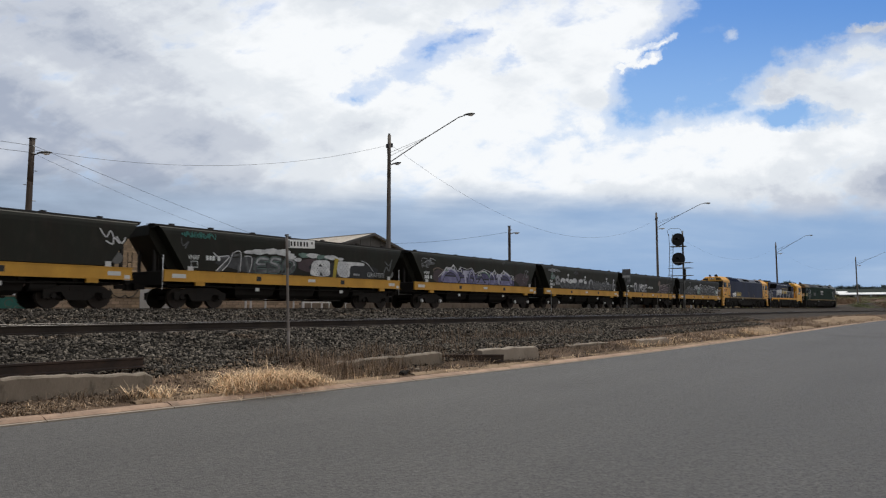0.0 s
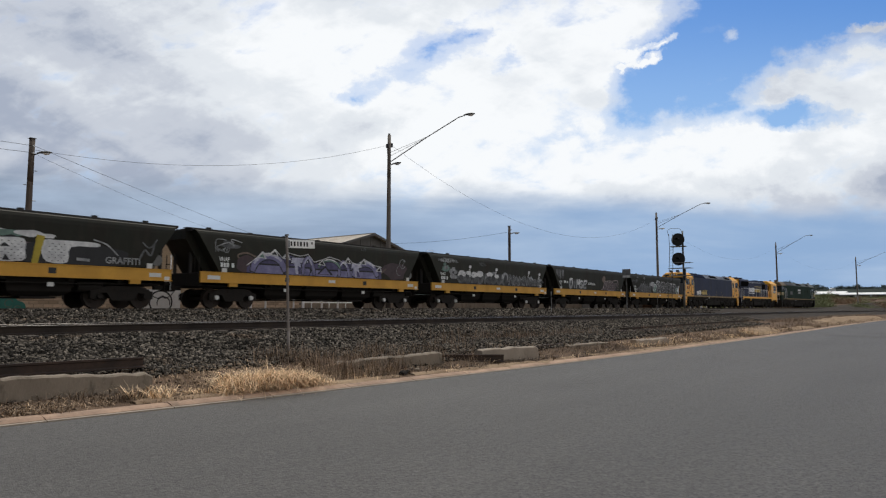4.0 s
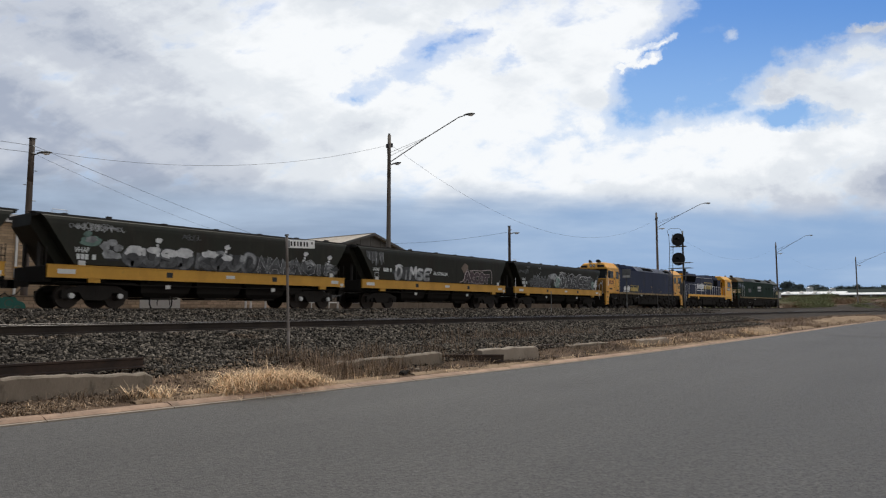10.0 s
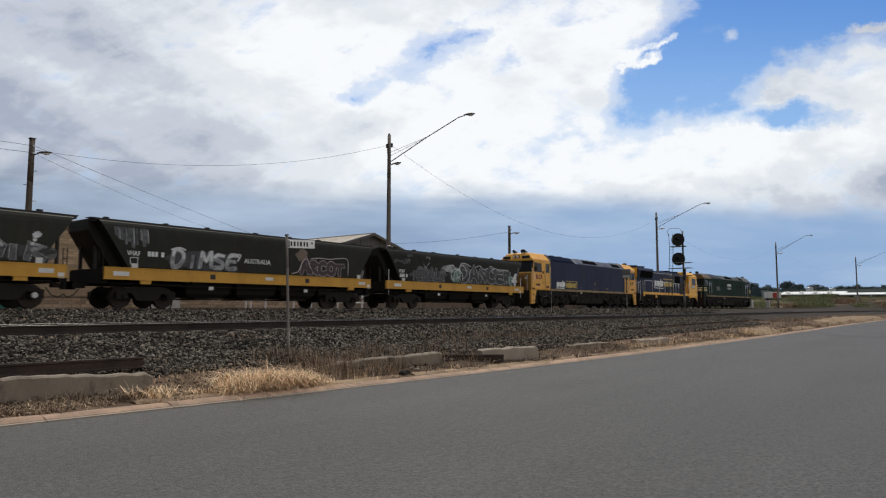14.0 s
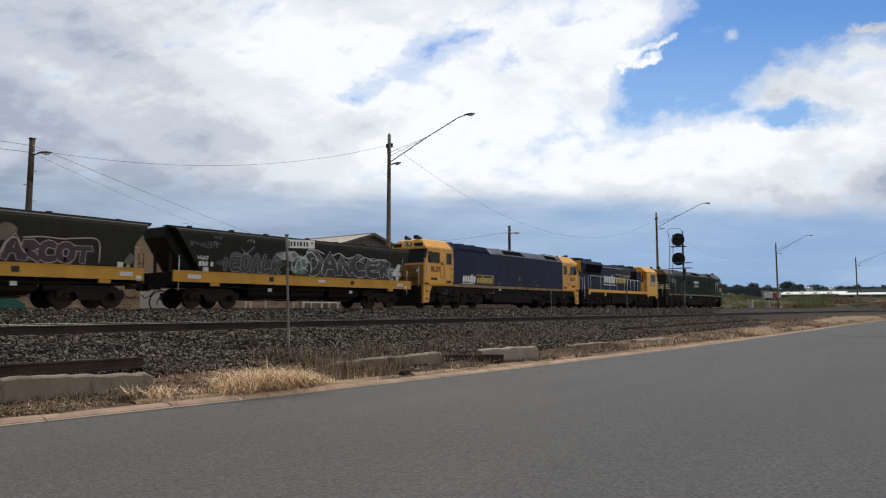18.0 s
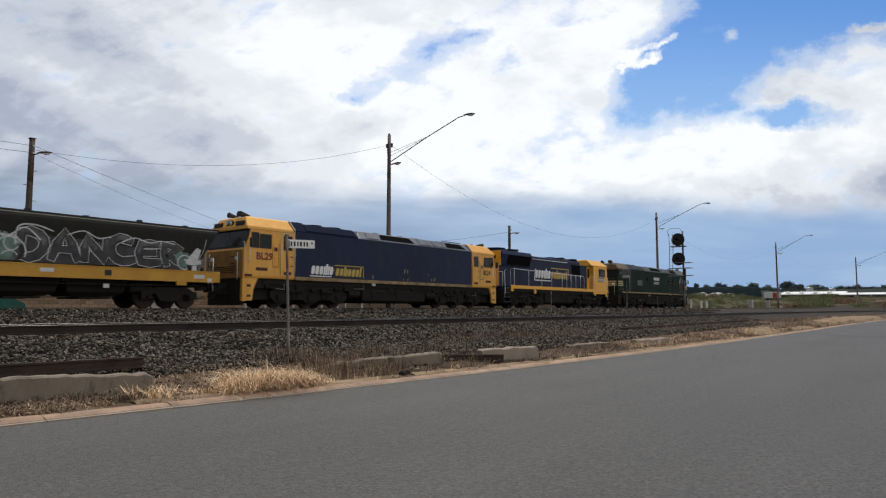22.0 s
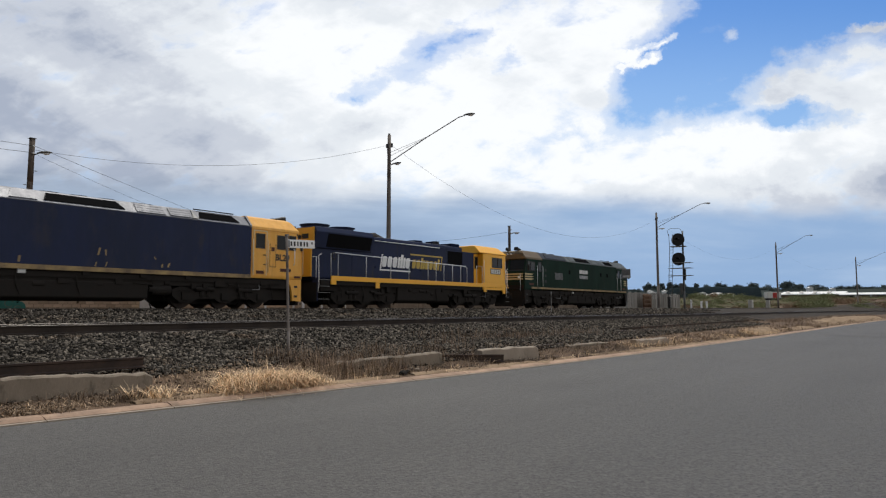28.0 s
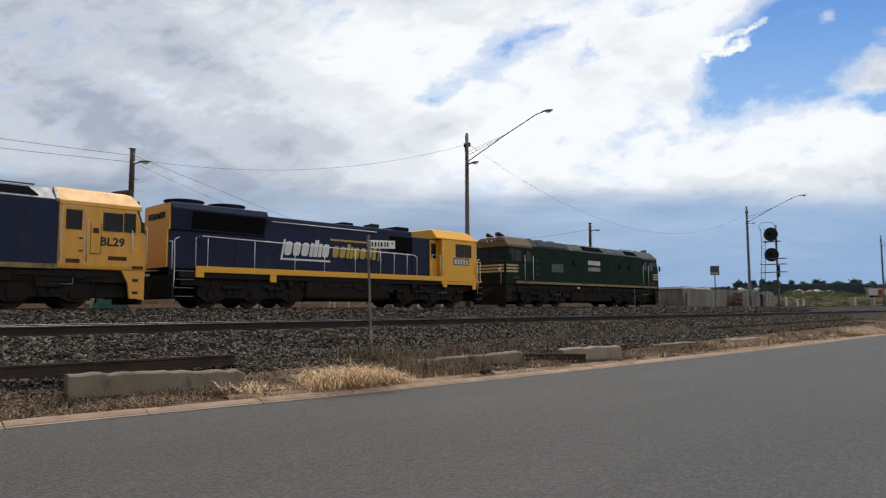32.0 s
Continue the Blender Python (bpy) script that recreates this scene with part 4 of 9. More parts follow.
def sprayed_row(parent, seed, x0, x1, z0, z1, forms, fill, line, edge, shine=None, width=0.2, rim=0.05, lean=0.12, smoothness=5, hop=0.08):
    """A row of fat sprayed shapes: a pale rim, a dark line, a filling and a lighter upper half, each laid over the last."""
    rnd = random.Random(seed)
    mats = [GRAFFITI[n] for n in (edge, line, fill, shine or fill, "ink")]
    bm = bmesh.new()
    w = (x1 - x0) / len(forms)
    h = z1 - z0
    drawn = []
    for i, name in enumerate(forms):
        dz, k, sl = rnd.uniform(-hop, hop) * h, rnd.uniform(0.94, 1.12), lean + rnd.uniform(-0.1, 0.1)
        for ln in FORMS[name]:
            pts = [(x0 + w * (i + 0.02 + 0.96 * u) + sl * v * h, z0 + width * 0.4 + dz * v + (h - width * 0.8) * v * k) for u, v in ln]
            drawn.append(smooth_line(pts, smoothness))
    step = 0.0
    for mi, extra, shift in ((4, rim * 2.4, -0.05), (0, rim * 2, 0.0), (1, rim * 0.8, 0.0), (2, 0.0, 0.0)):
        for pts in drawn:
            step += 0.00008
            stroke(bm, [(x - shift, max(1.6, z + shift)) for x, z in pts], width + extra, SIDE_Y - step, mi)
    for pts in drawn:
        step += 0.00008
        mid = z0 + h * rnd.uniform(0.42, 0.62)
        run = []
        for x, z in pts + [(0, -9)]:
            if z > mid:
                run.append((x, z + width * 0.1))
            else:
                if len(run) > 1:
                    stroke(bm, run, width * 0.62, SIDE_Y - step, 3)
                run = []
    return tagged(part("graffiti", bm, mats, parent), kind="stuff")


def patch(parent, shapes, colours, lift=0.0):
    """Sprayed flat patches, each (colour index, middle x, middle z, half width, half height, lean, seed)."""
    bm = bmesh.new()
    step = lift
    for mi, cx, cz, rx, rz, lean, seed in shapes:
        rnd = random.Random(seed)
        step += 0.0001
        n = 14
        pts = []
        for i in range(n):
            a = 2 * math.pi * i / n
            k = rnd.uniform(0.8, 1.12)
            z = rz * k * math.sin(a)
            pts.append((cx + rx * k * math.cos(a) + lean * z, max(1.6, cz + z)))
        lobe(bm, smooth_line(pts + pts[:1], 3)[:-1], SIDE_Y - step, mi)
    return tagged(part("graffiti", bm, [GRAFFITI[c] for c in colours], parent), kind="stuff")


def lines(parent, runs, colour, lift=0.005):
    """Thin sprayed lines, each (width, points)."""
    bm = bmesh.new()
    for i, (w, pts) in enumerate(runs):
        stroke(bm, smooth_line(pts, 5), w, SIDE_Y - lift - 0.0001 * i, 0)
    return tagged(part("graffiti", bm, GRAFFITI[colour], parent), kind="stuff")


def tag_scrawl(parent, seed, x, z, size, colour, loops=5, label=""):
    """A thin sprayed scrawl."""
    rnd = random.Random(seed)
    bm = bmesh.new()
    for i in range(1 + loops // 4):
        pts = scribble(rnd, size * 0.62 * loops, size, loops)
        stroke(bm, [(x + a + 0.1 * i, z + b) for a, b in pts], size * 0.085, SIDE_Y - 0.006 - 0.0003 * i, 0)
    return tagged(part("graffiti", bm, GRAFFITI[colour], parent, label), kind="stuff")


def sweeping_piece(parent, dx):
    """Violet sprayed arches, slabs and peaks with lilac shine and a jagged white rim; dx shifts it along the side."""
    mats = [GRAFFITI[n] for n in ("violet", "lilac", "ink", "chalk", "mint", "sand", "iris")]
    bm = bmesh.new()
    step = [0.0]

    def put(pts, mi):
        step[0] += 0.0001
        lobe(bm, [(x + dx, z) for x, z in pts], SIDE_Y - step[0], mi)

    def run(pts, w, mi):
        step[0] += 0.0001
        stroke(bm, [(x + dx, z) for x, z in pts], w, SIDE_Y - step[0], mi)

    # sandy outer tails, then the dark body
    run(smooth_line([(-4.35, 1.62), (-4.7, 2.0), (-5.1, 2.35), (-4.6, 2.5), (-4.0, 2.3)]), 0.08, 5)
    run(smooth_line([(3.9, 1.62), (4.35, 1.95), (4.75, 2.2)]), 0.09, 5)
    rim = [(-4.6, 1.95), (-4.1, 2.3), (-3.75, 2.62), (-3.45, 2.42), (-3.05, 2.78), (-2.6, 2.4), (-2.3, 2.66), (-1.5, 2.55), (-1.0, 2.66), (-0.6, 2.3), (-0.05, 2.45), (0.45, 2.62), (1.1, 2.5), (1.55, 2.3), (1.75, 2.66), (2.05, 2.42), (2.6, 2.3), (2.95, 2.66), (3.3, 2.52), (3.75, 2.35), (4.35, 2.28)]
    for a, b in zip(rim, rim[1:]):
        put([(a[0], 1.62), (b[0] + 0.01, 1.62), (b[0] + 0.01, b[1] - 0.1), (a[0], a[1] - 0.1)], 0)
    for x0, x1, top in ((-4.4, -2.5, 2.0), (-2.4, -0.8, 1.95), (-0.9, 1.2, 1.9), (1.0, 2.3, 1.95), (2.2, 4.1, 1.95)):
        put([(x0 - 0.05, 1.62), (x1 + 0.05, 1.62), (x1 - 0.02, top + 0.08), (x0 + 0.12, top + 0.08)], 2)
        put([(x0, 1.62), (x1, 1.62), (x1 - 0.1, top), (x0 + 0.2, top)], 6)
    # arches with a lilac crown
    for cx, r, sw in ((-3.35, 0.82, 0.3), (3.1, 0.8, 0.3)):
        run(arc_points(cx, 1.62, r * 1.15, r, 172, 12, 12), sw + 0.1, 2)
        run(arc_points(cx, 1.62, r * 1.15, r, 170, 14, 12), sw, 6)
        run(arc_points(cx, 1.64, r * 1.18, r * 1.06, 150, 45, 9), sw * 0.45, 1)
        run(arc_points(cx, 1.66, r * 1.18, r * 1.1, 125, 70, 6), sw * 0.22, 3)
    # slabs: a broad head on a slanting leg
    for x, w, top in ((-2.0, 1.0, 2.48), (2.05, 0.75, 2.4)):
        put([(x - 0.12, top - 0.34), (x + w + 0.06, top - 0.26), (x + w, top + 0.04), (x - 0.05, top)], 2)
        put([(x - 0.06, top - 0.3), (x + w, top - 0.22), (x + w - 0.04, top), (x, top - 0.03)], 1)
        put([(x + 0.25, 1.66), (x + 0.62, 1.66), (x + 0.5, top - 0.22), (x + 0.1, top - 0.22)], 1)
        put([(x + 0.4, 1.66), (x + 0.62, 1.66), (x + 0.55, top - 0.5), (x + 0.35, top - 0.4)], 0)
    # tall rounded posts
    for x, top in ((-0.98, 2.5), (1.45, 2.42)):
        run(smooth_line([(x - 0.32, 1.7), (x - 0.28, 2.2), (x, top), (x + 0.28, 2.15), (x + 0.4, 1.68)]), 0.24, 2)
        run(smooth_line([(x - 0.32, 1.7), (x - 0.28, 2.2), (x, top), (x + 0.28, 2.15), (x + 0.4, 1.68)]), 0.17, 6)
        run(smooth_line([(x - 0.24, 2.2), (x, top), (x + 0.24, 2.15)]), 0.09, 1)
    # pale double bow
    run(arc_points(0.45, 1.95, 0.75, 0.5, 165, 15, 10), 0.2, 2)
    run(arc_points(0.45, 1.95, 0.75, 0.5, 165, 15, 10), 0.13, 4)
    run(arc_points(0.45, 1.99, 0.72, 0.5, 120, 50, 6), 0.06, 3)
    put([(-0.4, 1.7), (0.15, 2.15), (0.7, 1.7)], 2)
    put([(-0.25, 1.72), (0.15, 2.05), (0.5, 1.72)], 6)
    # peaks on the rim
    for x, z in ((-3.75, 2.6), (-3.05, 2.76), (-2.3, 2.62), (1.75, 2.64), (2.95, 2.64), (4.2, 2.3), (-0.05, 2.45)):
        put([(x - 0.3, z - 0.26), (x + 0.22, z - 0.3), (x + 0.02, z + 0.02)], 3)
        put([(x - 0.2, z - 0.23), (x + 0.14, z - 0.26), (x + 0.01, z - 0.07)], 4 if x < -3.5 else 2)
    for a, b in zip(rim, rim[1:]):
        run([a, b], 0.05, 3)
    return tagged(part("graffiti", bm, mats, parent), kind="stuff")


def hopper_wagon(k, label):
    """A grain hopper wagon; its x runs along the train, z from the rail top."""
    w = thing("hopper_wagon", pose(0, 0, 0), label, "hopper wagon", "grain hopper wagons")
    rnd = random.Random(20 + k)
    # body with ends that lean outwards to the top
    prof = [(1.25, 1.5), (1.42, 1.62), (1.42, 3.05), (1.4, 3.2), (1.35, 3.31), (1.24, 3.385), (0.9, 3.4)]

    def half(z):
        return 6.32 + max(0.0, z - 1.6) / 1.8 * 1.18

    bm = bmesh.new()
    ring = [(-y, z) for y, z in prof] + [(y, z) for y, z in prof[::-1]]
    a = [bm.verts.new((-half(z), y, z)) for y, z in ring]
    b = [bm.verts.new((half(z), y, z)) for y, z in ring]
    n = len(ring)
    for i in range(n):
        j = (i + 1) % n
        bm.faces.new((a[i], b[i], b[j], a[j]))
    for i in range(len(prof) - 1):
        bm.faces.new((a[i], a[i + 1], a[n - 2 - i], a[n - 1 - i]))
        bm.faces.new((b[i], b[i + 1], b[n - 2 - i], b[n - 1 - i]))
    body = part("hopper_body", bm, HOPPER, w)
    # upright seams, top rim, end rims
    bm = bmesh.new()
    for x in (-4.2, -1.4, 1.4, 4.2):
        box(bm, x - 0.02, x + 0.02, -1.4235, -1.4, 1.66, 2.93)
        box(bm, x - 0.02, x + 0.02, 1.4, 1.4235, 1.66, 2.93)
    part("seam", bm, HOPPER, body)["kind"] = "stuff"
    boxes("top_rim", [(-7.6, 7.6, -1.27, -1.19, 3.35, 3.42), (-7.6, 7.6, 1.19, 1.27, 3.35, 3.42), (-7.6, -7.5, -1.2, 1.2, 3.3, 3.42), (7.5, 7.6, -1.2, 1.2, 3.3, 3.42)], HOPPER_TOP, w)
    for x0, x1 in ((-7.0, -2.6), (-2.2, 2.2), (2.6, 7.0)):
        bm = bmesh.new()
        prism_x(bm, [(-0.62, 3.4), (-0.55, 3.47), (0.55, 3.47), (0.62, 3.4)], x0, x1)
        for i in range(5):
            x = x0 + (x1 - x0) * (i + 0.5) / 5
            box(bm, x - 0.03, x + 0.03, -0.66, 0.66, 3.41, 3.485)
        part("hatch_cover", bm, HOPPER_TOP, w)
    for i in range(7):
        x = -6.8 + i * 2.2 + rnd.uniform(-0.3, 0.3)
        boxes("hatch_latch", [(x - 0.09, x + 0.09, -0.95, -0.78, 3.38, 3.5 + rnd.uniform(0, 0.05))], HOPPER_TOP, w)
    boxes("roof_walkway", [(-7.7, 7.7, -1.13, -0.72, 3.425, 3.45)], HOPPER_TOP, w)
    # frame
    for side in (-1, 1):
        y0, y1 = sorted((side * 1.33, side * 1.455))
        bm = bmesh.new()
        hs = 7.56 if k == 0 else 7.25
        box(bm, -hs, hs, y0, y1, 1.1, 1.575)
        s = part("side_sill", bm, SILL_YELLOW, w, "faded yellow side sill", bevel=0.012)
        boxes("sill_flange", [(-7.28, 7.28, min(side * 1.455, side * 1.475), max(side * 1.455, side * 1.475), 1.1, 1.135), (-7.28, 7.28, min(side * 1.455, side * 1.475), max(side * 1.455, side * 1.475), 1.545, 1.578)], SILL_YELLOW, s)
        if side == -1:
            for x, z, pw, ph in ((-6.6, 1.33, 0.62, 0.17), (6.55, 1.33, 0.5, 0.16), (7.05, 1.18, 0.22, 0.2), (0.1 + rnd.uniform(-0.5, 0.5), 1.36, 0.45, 0.14)):
                boxes("placard", [(x - pw / 2, x + pw / 2, -1.461, -1.456, z - ph / 2, z + ph / 2)], WHITE, s, "white plate")
            for x in (-5.6, 5.75):
                boxes("jacking_pad", [(x - 0.22, x + 0.22, -1.45, -1.33, 0.95, 1.1)], SILL_YELLOW, s)
            for x in (-2.6, 2.7):
                boxes("release_handle", [(x - 0.13, x + 0.13, -1.463, -1.457, 1.24, 1.45)], BLACK, s)
                boxes("lever_plate", [(x - 0.11, x + 0.11, -1.36, -1.34, 0.78, 0.93)], WHITE, s, "small white plate under the sill")
            boxes("tread_plate", [(-6.2, -5.95, -1.45, -1.36, 1.58, 1.75), (6.2, 6.42, -1.45, -1.36, 1.58, 1.78)], WHITE, s, "white step plate on the sill")
    boxes("floor_plate", [(-7.0, 7.0, -1.28, 1.28, 1.36, 1.49)], UNDER, w)
    boxes("underframe", [(-7.2, 7.2, -0.35, 0.35, 0.92, 1.35), (-6.9, -3.8, -1.1, 1.1, 0.9, 1.0), (3.8, 6.9, -1.1, 1.1, 0.9, 1.0), (-7.3, -7.05, -1.3, 1.3, 0.95, 1.5), (7.05, 7.3, -1.3, 1.3, 0.95, 1.5)] + [(x - 0.08, x + 0.08, -1.32, 1.32, 1.0, 1.5) for x in (-5.2, -3.4, -1.2, 1.2, 3.4, 5.2)], UNDER, w)
    for x in (-2.5, 0.0, 2.5):
        bm = bmesh.new()
        stack(bm, [(0.45, x - 0.8, x + 0.8, 0.8), (0.62, x - 1.05, x + 1.05, 1.0), (1.5, x - 1.24, x + 1.24, 1.25)])
        part("discharge_chute", bm, UNDER, w)
        boxes("chute_gate", [(x - 0.6, x + 0.6, -0.9, 0.9, 0.36, 0.43)], BOGIE, w)
    bar("brake_pipe", [(-6.9, -1.2, 0.98), (-3.6, -1.22, 0.9), (3.5, -1.22, 0.9), (6.9, -1.2, 0.98)], 0.03, UNDER, w)
    bm = bmesh.new()
    tube(bm, (3.75, -0.95, 0.8), (4.65, -0.95, 0.8), 0.2, n=12)
    part("air_reservoir", bm, UNDER, w, smooth=False)
    for x in (-5.4, 5.4):
        freight_bogie(w, x, caps=k in (2, 3))
    for side in (-1, 1):
        coupler(w, side * 7.3, side)
        # end frame: posts, ladder, handrails
        e = side * 7.22
        boxes("end_post", [(e - 0.05, e + 0.05, y - 0.06, y + 0.06, 1.45, 3.32) for y in (-0.6, 0.6)], HOPPER_TOP, w)
        if side < 0:
            bm = bmesh.new()
            prism(bm, [(side * x, z) for x, z in ((7.62, 3.34), (7.62, 2.98), (6.72, 1.58), (6.0, 1.58), (7.1, 3.34))], -0.85, 0.85)
            part("end_hood", bm, HOPPER, w)
        boxes("end_platform", [(min(e, e - side * 0.9), max(e, e - side * 0.9), -1.25, 1.25, 1.5, 1.54)], HOPPER_TOP, w)
        for y in (-1.36, -1.02):
            bar("grab_rail", [(e + side * 0.05, y, 0.75), (e + side * 0.05, y, 2.2)], 0.017, HANDRAIL if k in (0, 4) and y < -1.2 else UNDER, w)
        bm = bmesh.new()
        for i in range(4):
            pipe(bm, [(e + side * 0.05, -1.36, 0.72 + i * 0.36), (e + side * 0.05, -1.02, 0.72 + i * 0.36)], 0.016)
        part("ladder_rungs", bm, UNDER, w)["kind"] = "stuff"
    bm = bmesh.new()
    tube(bm, (6.75, -1.1, 1.95), (6.75, -1.18, 1.95), 0.24, n=16)
    tube(bm, (6.75, -1.0, 1.55), (6.75, -1.0, 1.95), 0.03)
    part("brake_wheel", bm, DULL_STEEL, w)
    boxes("valve_box", [(6.35, 6.85, -0.75, -0.3, 1.54, 2.05)], UNDER, w)
    if k in (0, 2):
        bar("roof_handrail", [(-6.95, -0.9, 3.45), (-6.95, -0.9, 3.62), (-6.45, -0.9, 3.62), (-6.45, -0.9, 3.45)], 0.015, HANDRAIL, w)
    return w


def side_text(parent, text, x, z, size, squeeze=0.8, mat=None, y=-1.432, name="lettering", bold=0.015):
    return lettering(text, size, mat or LETTER, parent, pose(x, y, z, 90, 0, 0), squeeze, name, bold)


def bars(parent, x, z, widths, h, mat, y=-1.432, name="lettering_bars"):
    bm = bmesh.new()
    for w in widths:
        if w > 0:
            box(bm, x, x + w, y - 0.002, y, z, z + h)
        x += abs(w) + 0.03
    return tagged(part(name, bm, mat, parent), kind="stuff")


def build_wagons():
    # counted away from the first locomotive
    labels = ["dark hopper wagon with silver-grey graffiti coupled to the locomotive",
              "dark grain hopper wagon with white and plum graffiti and yellow sill",
              "dark grain hopper wagon with chalk-white dripping graffiti and yellow sill",
              "dark grain hopper wagon with violet graffiti and yellow sill",
              "dark grain hopper wagon with white and yellow block graffiti",
              "dark green-black grain hopper wagon with little graffiti and yellow sill"]
    for k, label in enumerate(labels):
        w = hopper_wagon(k, label)
        q = -8.98 - 15.83 * k + (0.25 if k == 0 else 0.0)
        if k != 5:
            tx = (-6.48, -6.4, -6.35, -6.35, -6.2)[k]
            side_text(w, "VHAF", tx, 2.06, 0.27)
            bars(w, tx + 0.08 if k in (0, 2, 3) else tx + 0.85, 1.8 if k in (0, 2, 3) else 2.06, [0.12, 0.12, 0.12, -0.08, 0.13], 0.2, LETTER)
            if k in (1, 4):
                bm = bmesh.new()
                for d in ((0.14, 0.46, 1.72, 1.745), (0.14, 0.46, 1.97, 1.995), (0.14, 0.165, 1.745, 1.97), (0.435, 0.46, 1.745, 1.97)):
                    box(bm, tx + d[0], tx + d[1], -1.434, -1.432, d[2], d[3])
                part("stencilled_frame", bm, LETTER, w)
        if k == 0:
            patch(w, [(0, -3.6, 1.95, 1.9, 0.42, 0.1, 1), (0, 1.9, 2.05, 3.9, 0.5, 0.0, 2), (0, 4.8, 2.0, 1.6, 0.5, 0.2, 3)], ["haze"])
            sprayed_row(w, 3, -5.4, -2.1, 1.64, 2.45, ("post", "comb", "bowl", "tent", "foot", "leg"), "haze", "ink", "silver", "slate", 0.13, 0.04)
            patch(w, [(0, -1.45, 2.48, 0.5, 0.2, 0.5, 4), (1, -0.65, 2.0, 0.55, 0.42, 0.0, 5), (2, -0.65, 1.9, 0.3, 0.26, 0.0, 6)], ["chalk", "ink", "slate"], 0.002)
            lines(w, [(0.05, arc_points(-0.65, 1.95, 0.5, 0.5, 200, -20, 9)), (0.04, arc_points(-0.6, 2.25, 0.24, 0.26, 0, 330, 9)), (0.04, arc_points(-0.65, 1.8, 0.24, 0.16, 170, 10, 6)), (0.05, [(-1.9, 2.3), (-1.3, 2.75), (-0.8, 2.45), (-0.2, 2.8), (0.3, 2.4)])], "chalk")
            patch(w, [(0, -1.6, 2.5, 0.75, 0.24, -0.35, 14), (1, -0.75, 2.25, 0.42, 0.34, 0.0, 15), (1, -1.0, 1.85, 0.5, 0.24, 0.0, 16), (1, 5.75, 2.0, 0.35, 0.34, 0.0, 17)], ["silver", "mint"], 0.0025)
            sprayed_row(w, 5, -0.45, 5.95, 1.66, 2.74, ("bowl", "tent", "kink", "crook", "comb", "leg"), "haze", "ink", "chalk", "slate", 0.3, 0.045, -0.08, 2, 0.05)
            lines(w, [(0.05, [(-0.5, 2.2), (-0.42, 2.82), (0.1, 2.92), (0.7, 2.75)]), (0.045, [(1.2, 2.66), (1.75, 2.85), (2.3, 2.62), (2.75, 2.72)]), (0.045, [(3.2, 2.55), (3.7, 2.75), (4.3, 2.6), (4.8, 2.7), (5.4, 2.62)]), (0.04, arc_points(5.85, 1.9, 0.3, 0.3, 0, 300, 9)), (0.04, arc_points(-0.9, 2.1, 0.5, 0.42, 20, 240, 9))], "chalk", 0.012)
            patch(w, [(0, 6.3, 2.15, 0.24, 0.42, 0.5, 7), (0, 6.25, 1.95, 0.4, 0.16, -0.3, 8)], ["chalk"], 0.003)
            lines(w, [(0.04, [(6.5, 2.0), (6.75, 2.5), (6.85, 2.95)]), (0.035, [(-4.3, 2.72), (-4.05, 2.5), (-3.85, 2.58), (-3.6, 2.82)]), (0.035, [(-4.05, 2.5), (-4.15, 2.42), (-3.9, 2.42)])], "silver")
            tag_scrawl(w, 11, -6.9, 2.55, 0.38, "slate", 6)
            tag_scrawl(w, 12, -4.0, 2.95, 0.24, "silver", 3)
            side_text(w, "VHAF", -5.75, 3.0, 0.24, mat=GRAFFITI["slate"])
        if k == 1:
            patch(w, [(0, -3.05, 2.0, 1.7, 0.45, 0.0, 1), (1, 2.35, 2.62, 0.4, 0.3, 0.1, 3)], ["haze", "sand"])
            sprayed_row(w, 21, -4.6, -1.35, 1.64, 2.48, ("bowl", "post", "twin", "curl", "comb"), "silver", "ink", "haze", "chalk", 0.2, 0.03, 0.1)
            lines(w, [(0.07, [(-4.55, 2.4), (-4.2, 2.5), (-3.9, 2.42)]), (0.07, [(-1.75, 2.25), (-1.2, 2.4), (-1.35, 2.1)])], "chalk")
            sprayed_row(w, 23, 2.3, 5.15, 1.64, 2.4, ("tent", "leg", "crook", "ring", "roof"), "plum", "plum", "pink", "plum", 0.2, 0.05, 0.06, 2)
            lines(w, [(0.05, [(1.75, 1.68), (2.15, 1.8), (2.4, 2.3), (2.7, 2.42), (2.85, 2.1), (3.0, 1.9)]), (0.045, [(2.9, 2.45), (3.5, 2.52), (4.2, 2.5), (4.7, 2.56), (5.45, 2.54), (5.5, 1.7)])], "pink", 0.012)
            side_text(w, "AUSTRALIA", -1.0, 2.03, 0.3, 0.95)
            drips = ((-6.9, 0.3), (-6.78, 0.38), (-6.64, 0.45), (-6.5, 0.6), (-6.36, 0.5), (-6.2, 0.72), (-6.05, 0.62), (-5.9, 0.4), (-5.76, 0.66), (-5.62, 0.5))
            lines(w, [(0.1 + 0.03 * (i % 3), [(x, 3.12), (x + 0.03, 3.12 - d * 0.5), (x + 0.05, 3.12 - d)]) for i, (x, d) in enumerate(drips)], "slate")
            lines(w, [(0.04, [(x + 0.03, 3.08), (x + 0.07, 3.1 - d * 0.6), (x + 0.08, 3.06 - d)]) for i, (x, d) in enumerate(drips) if i % 2], "silver", 0.009)
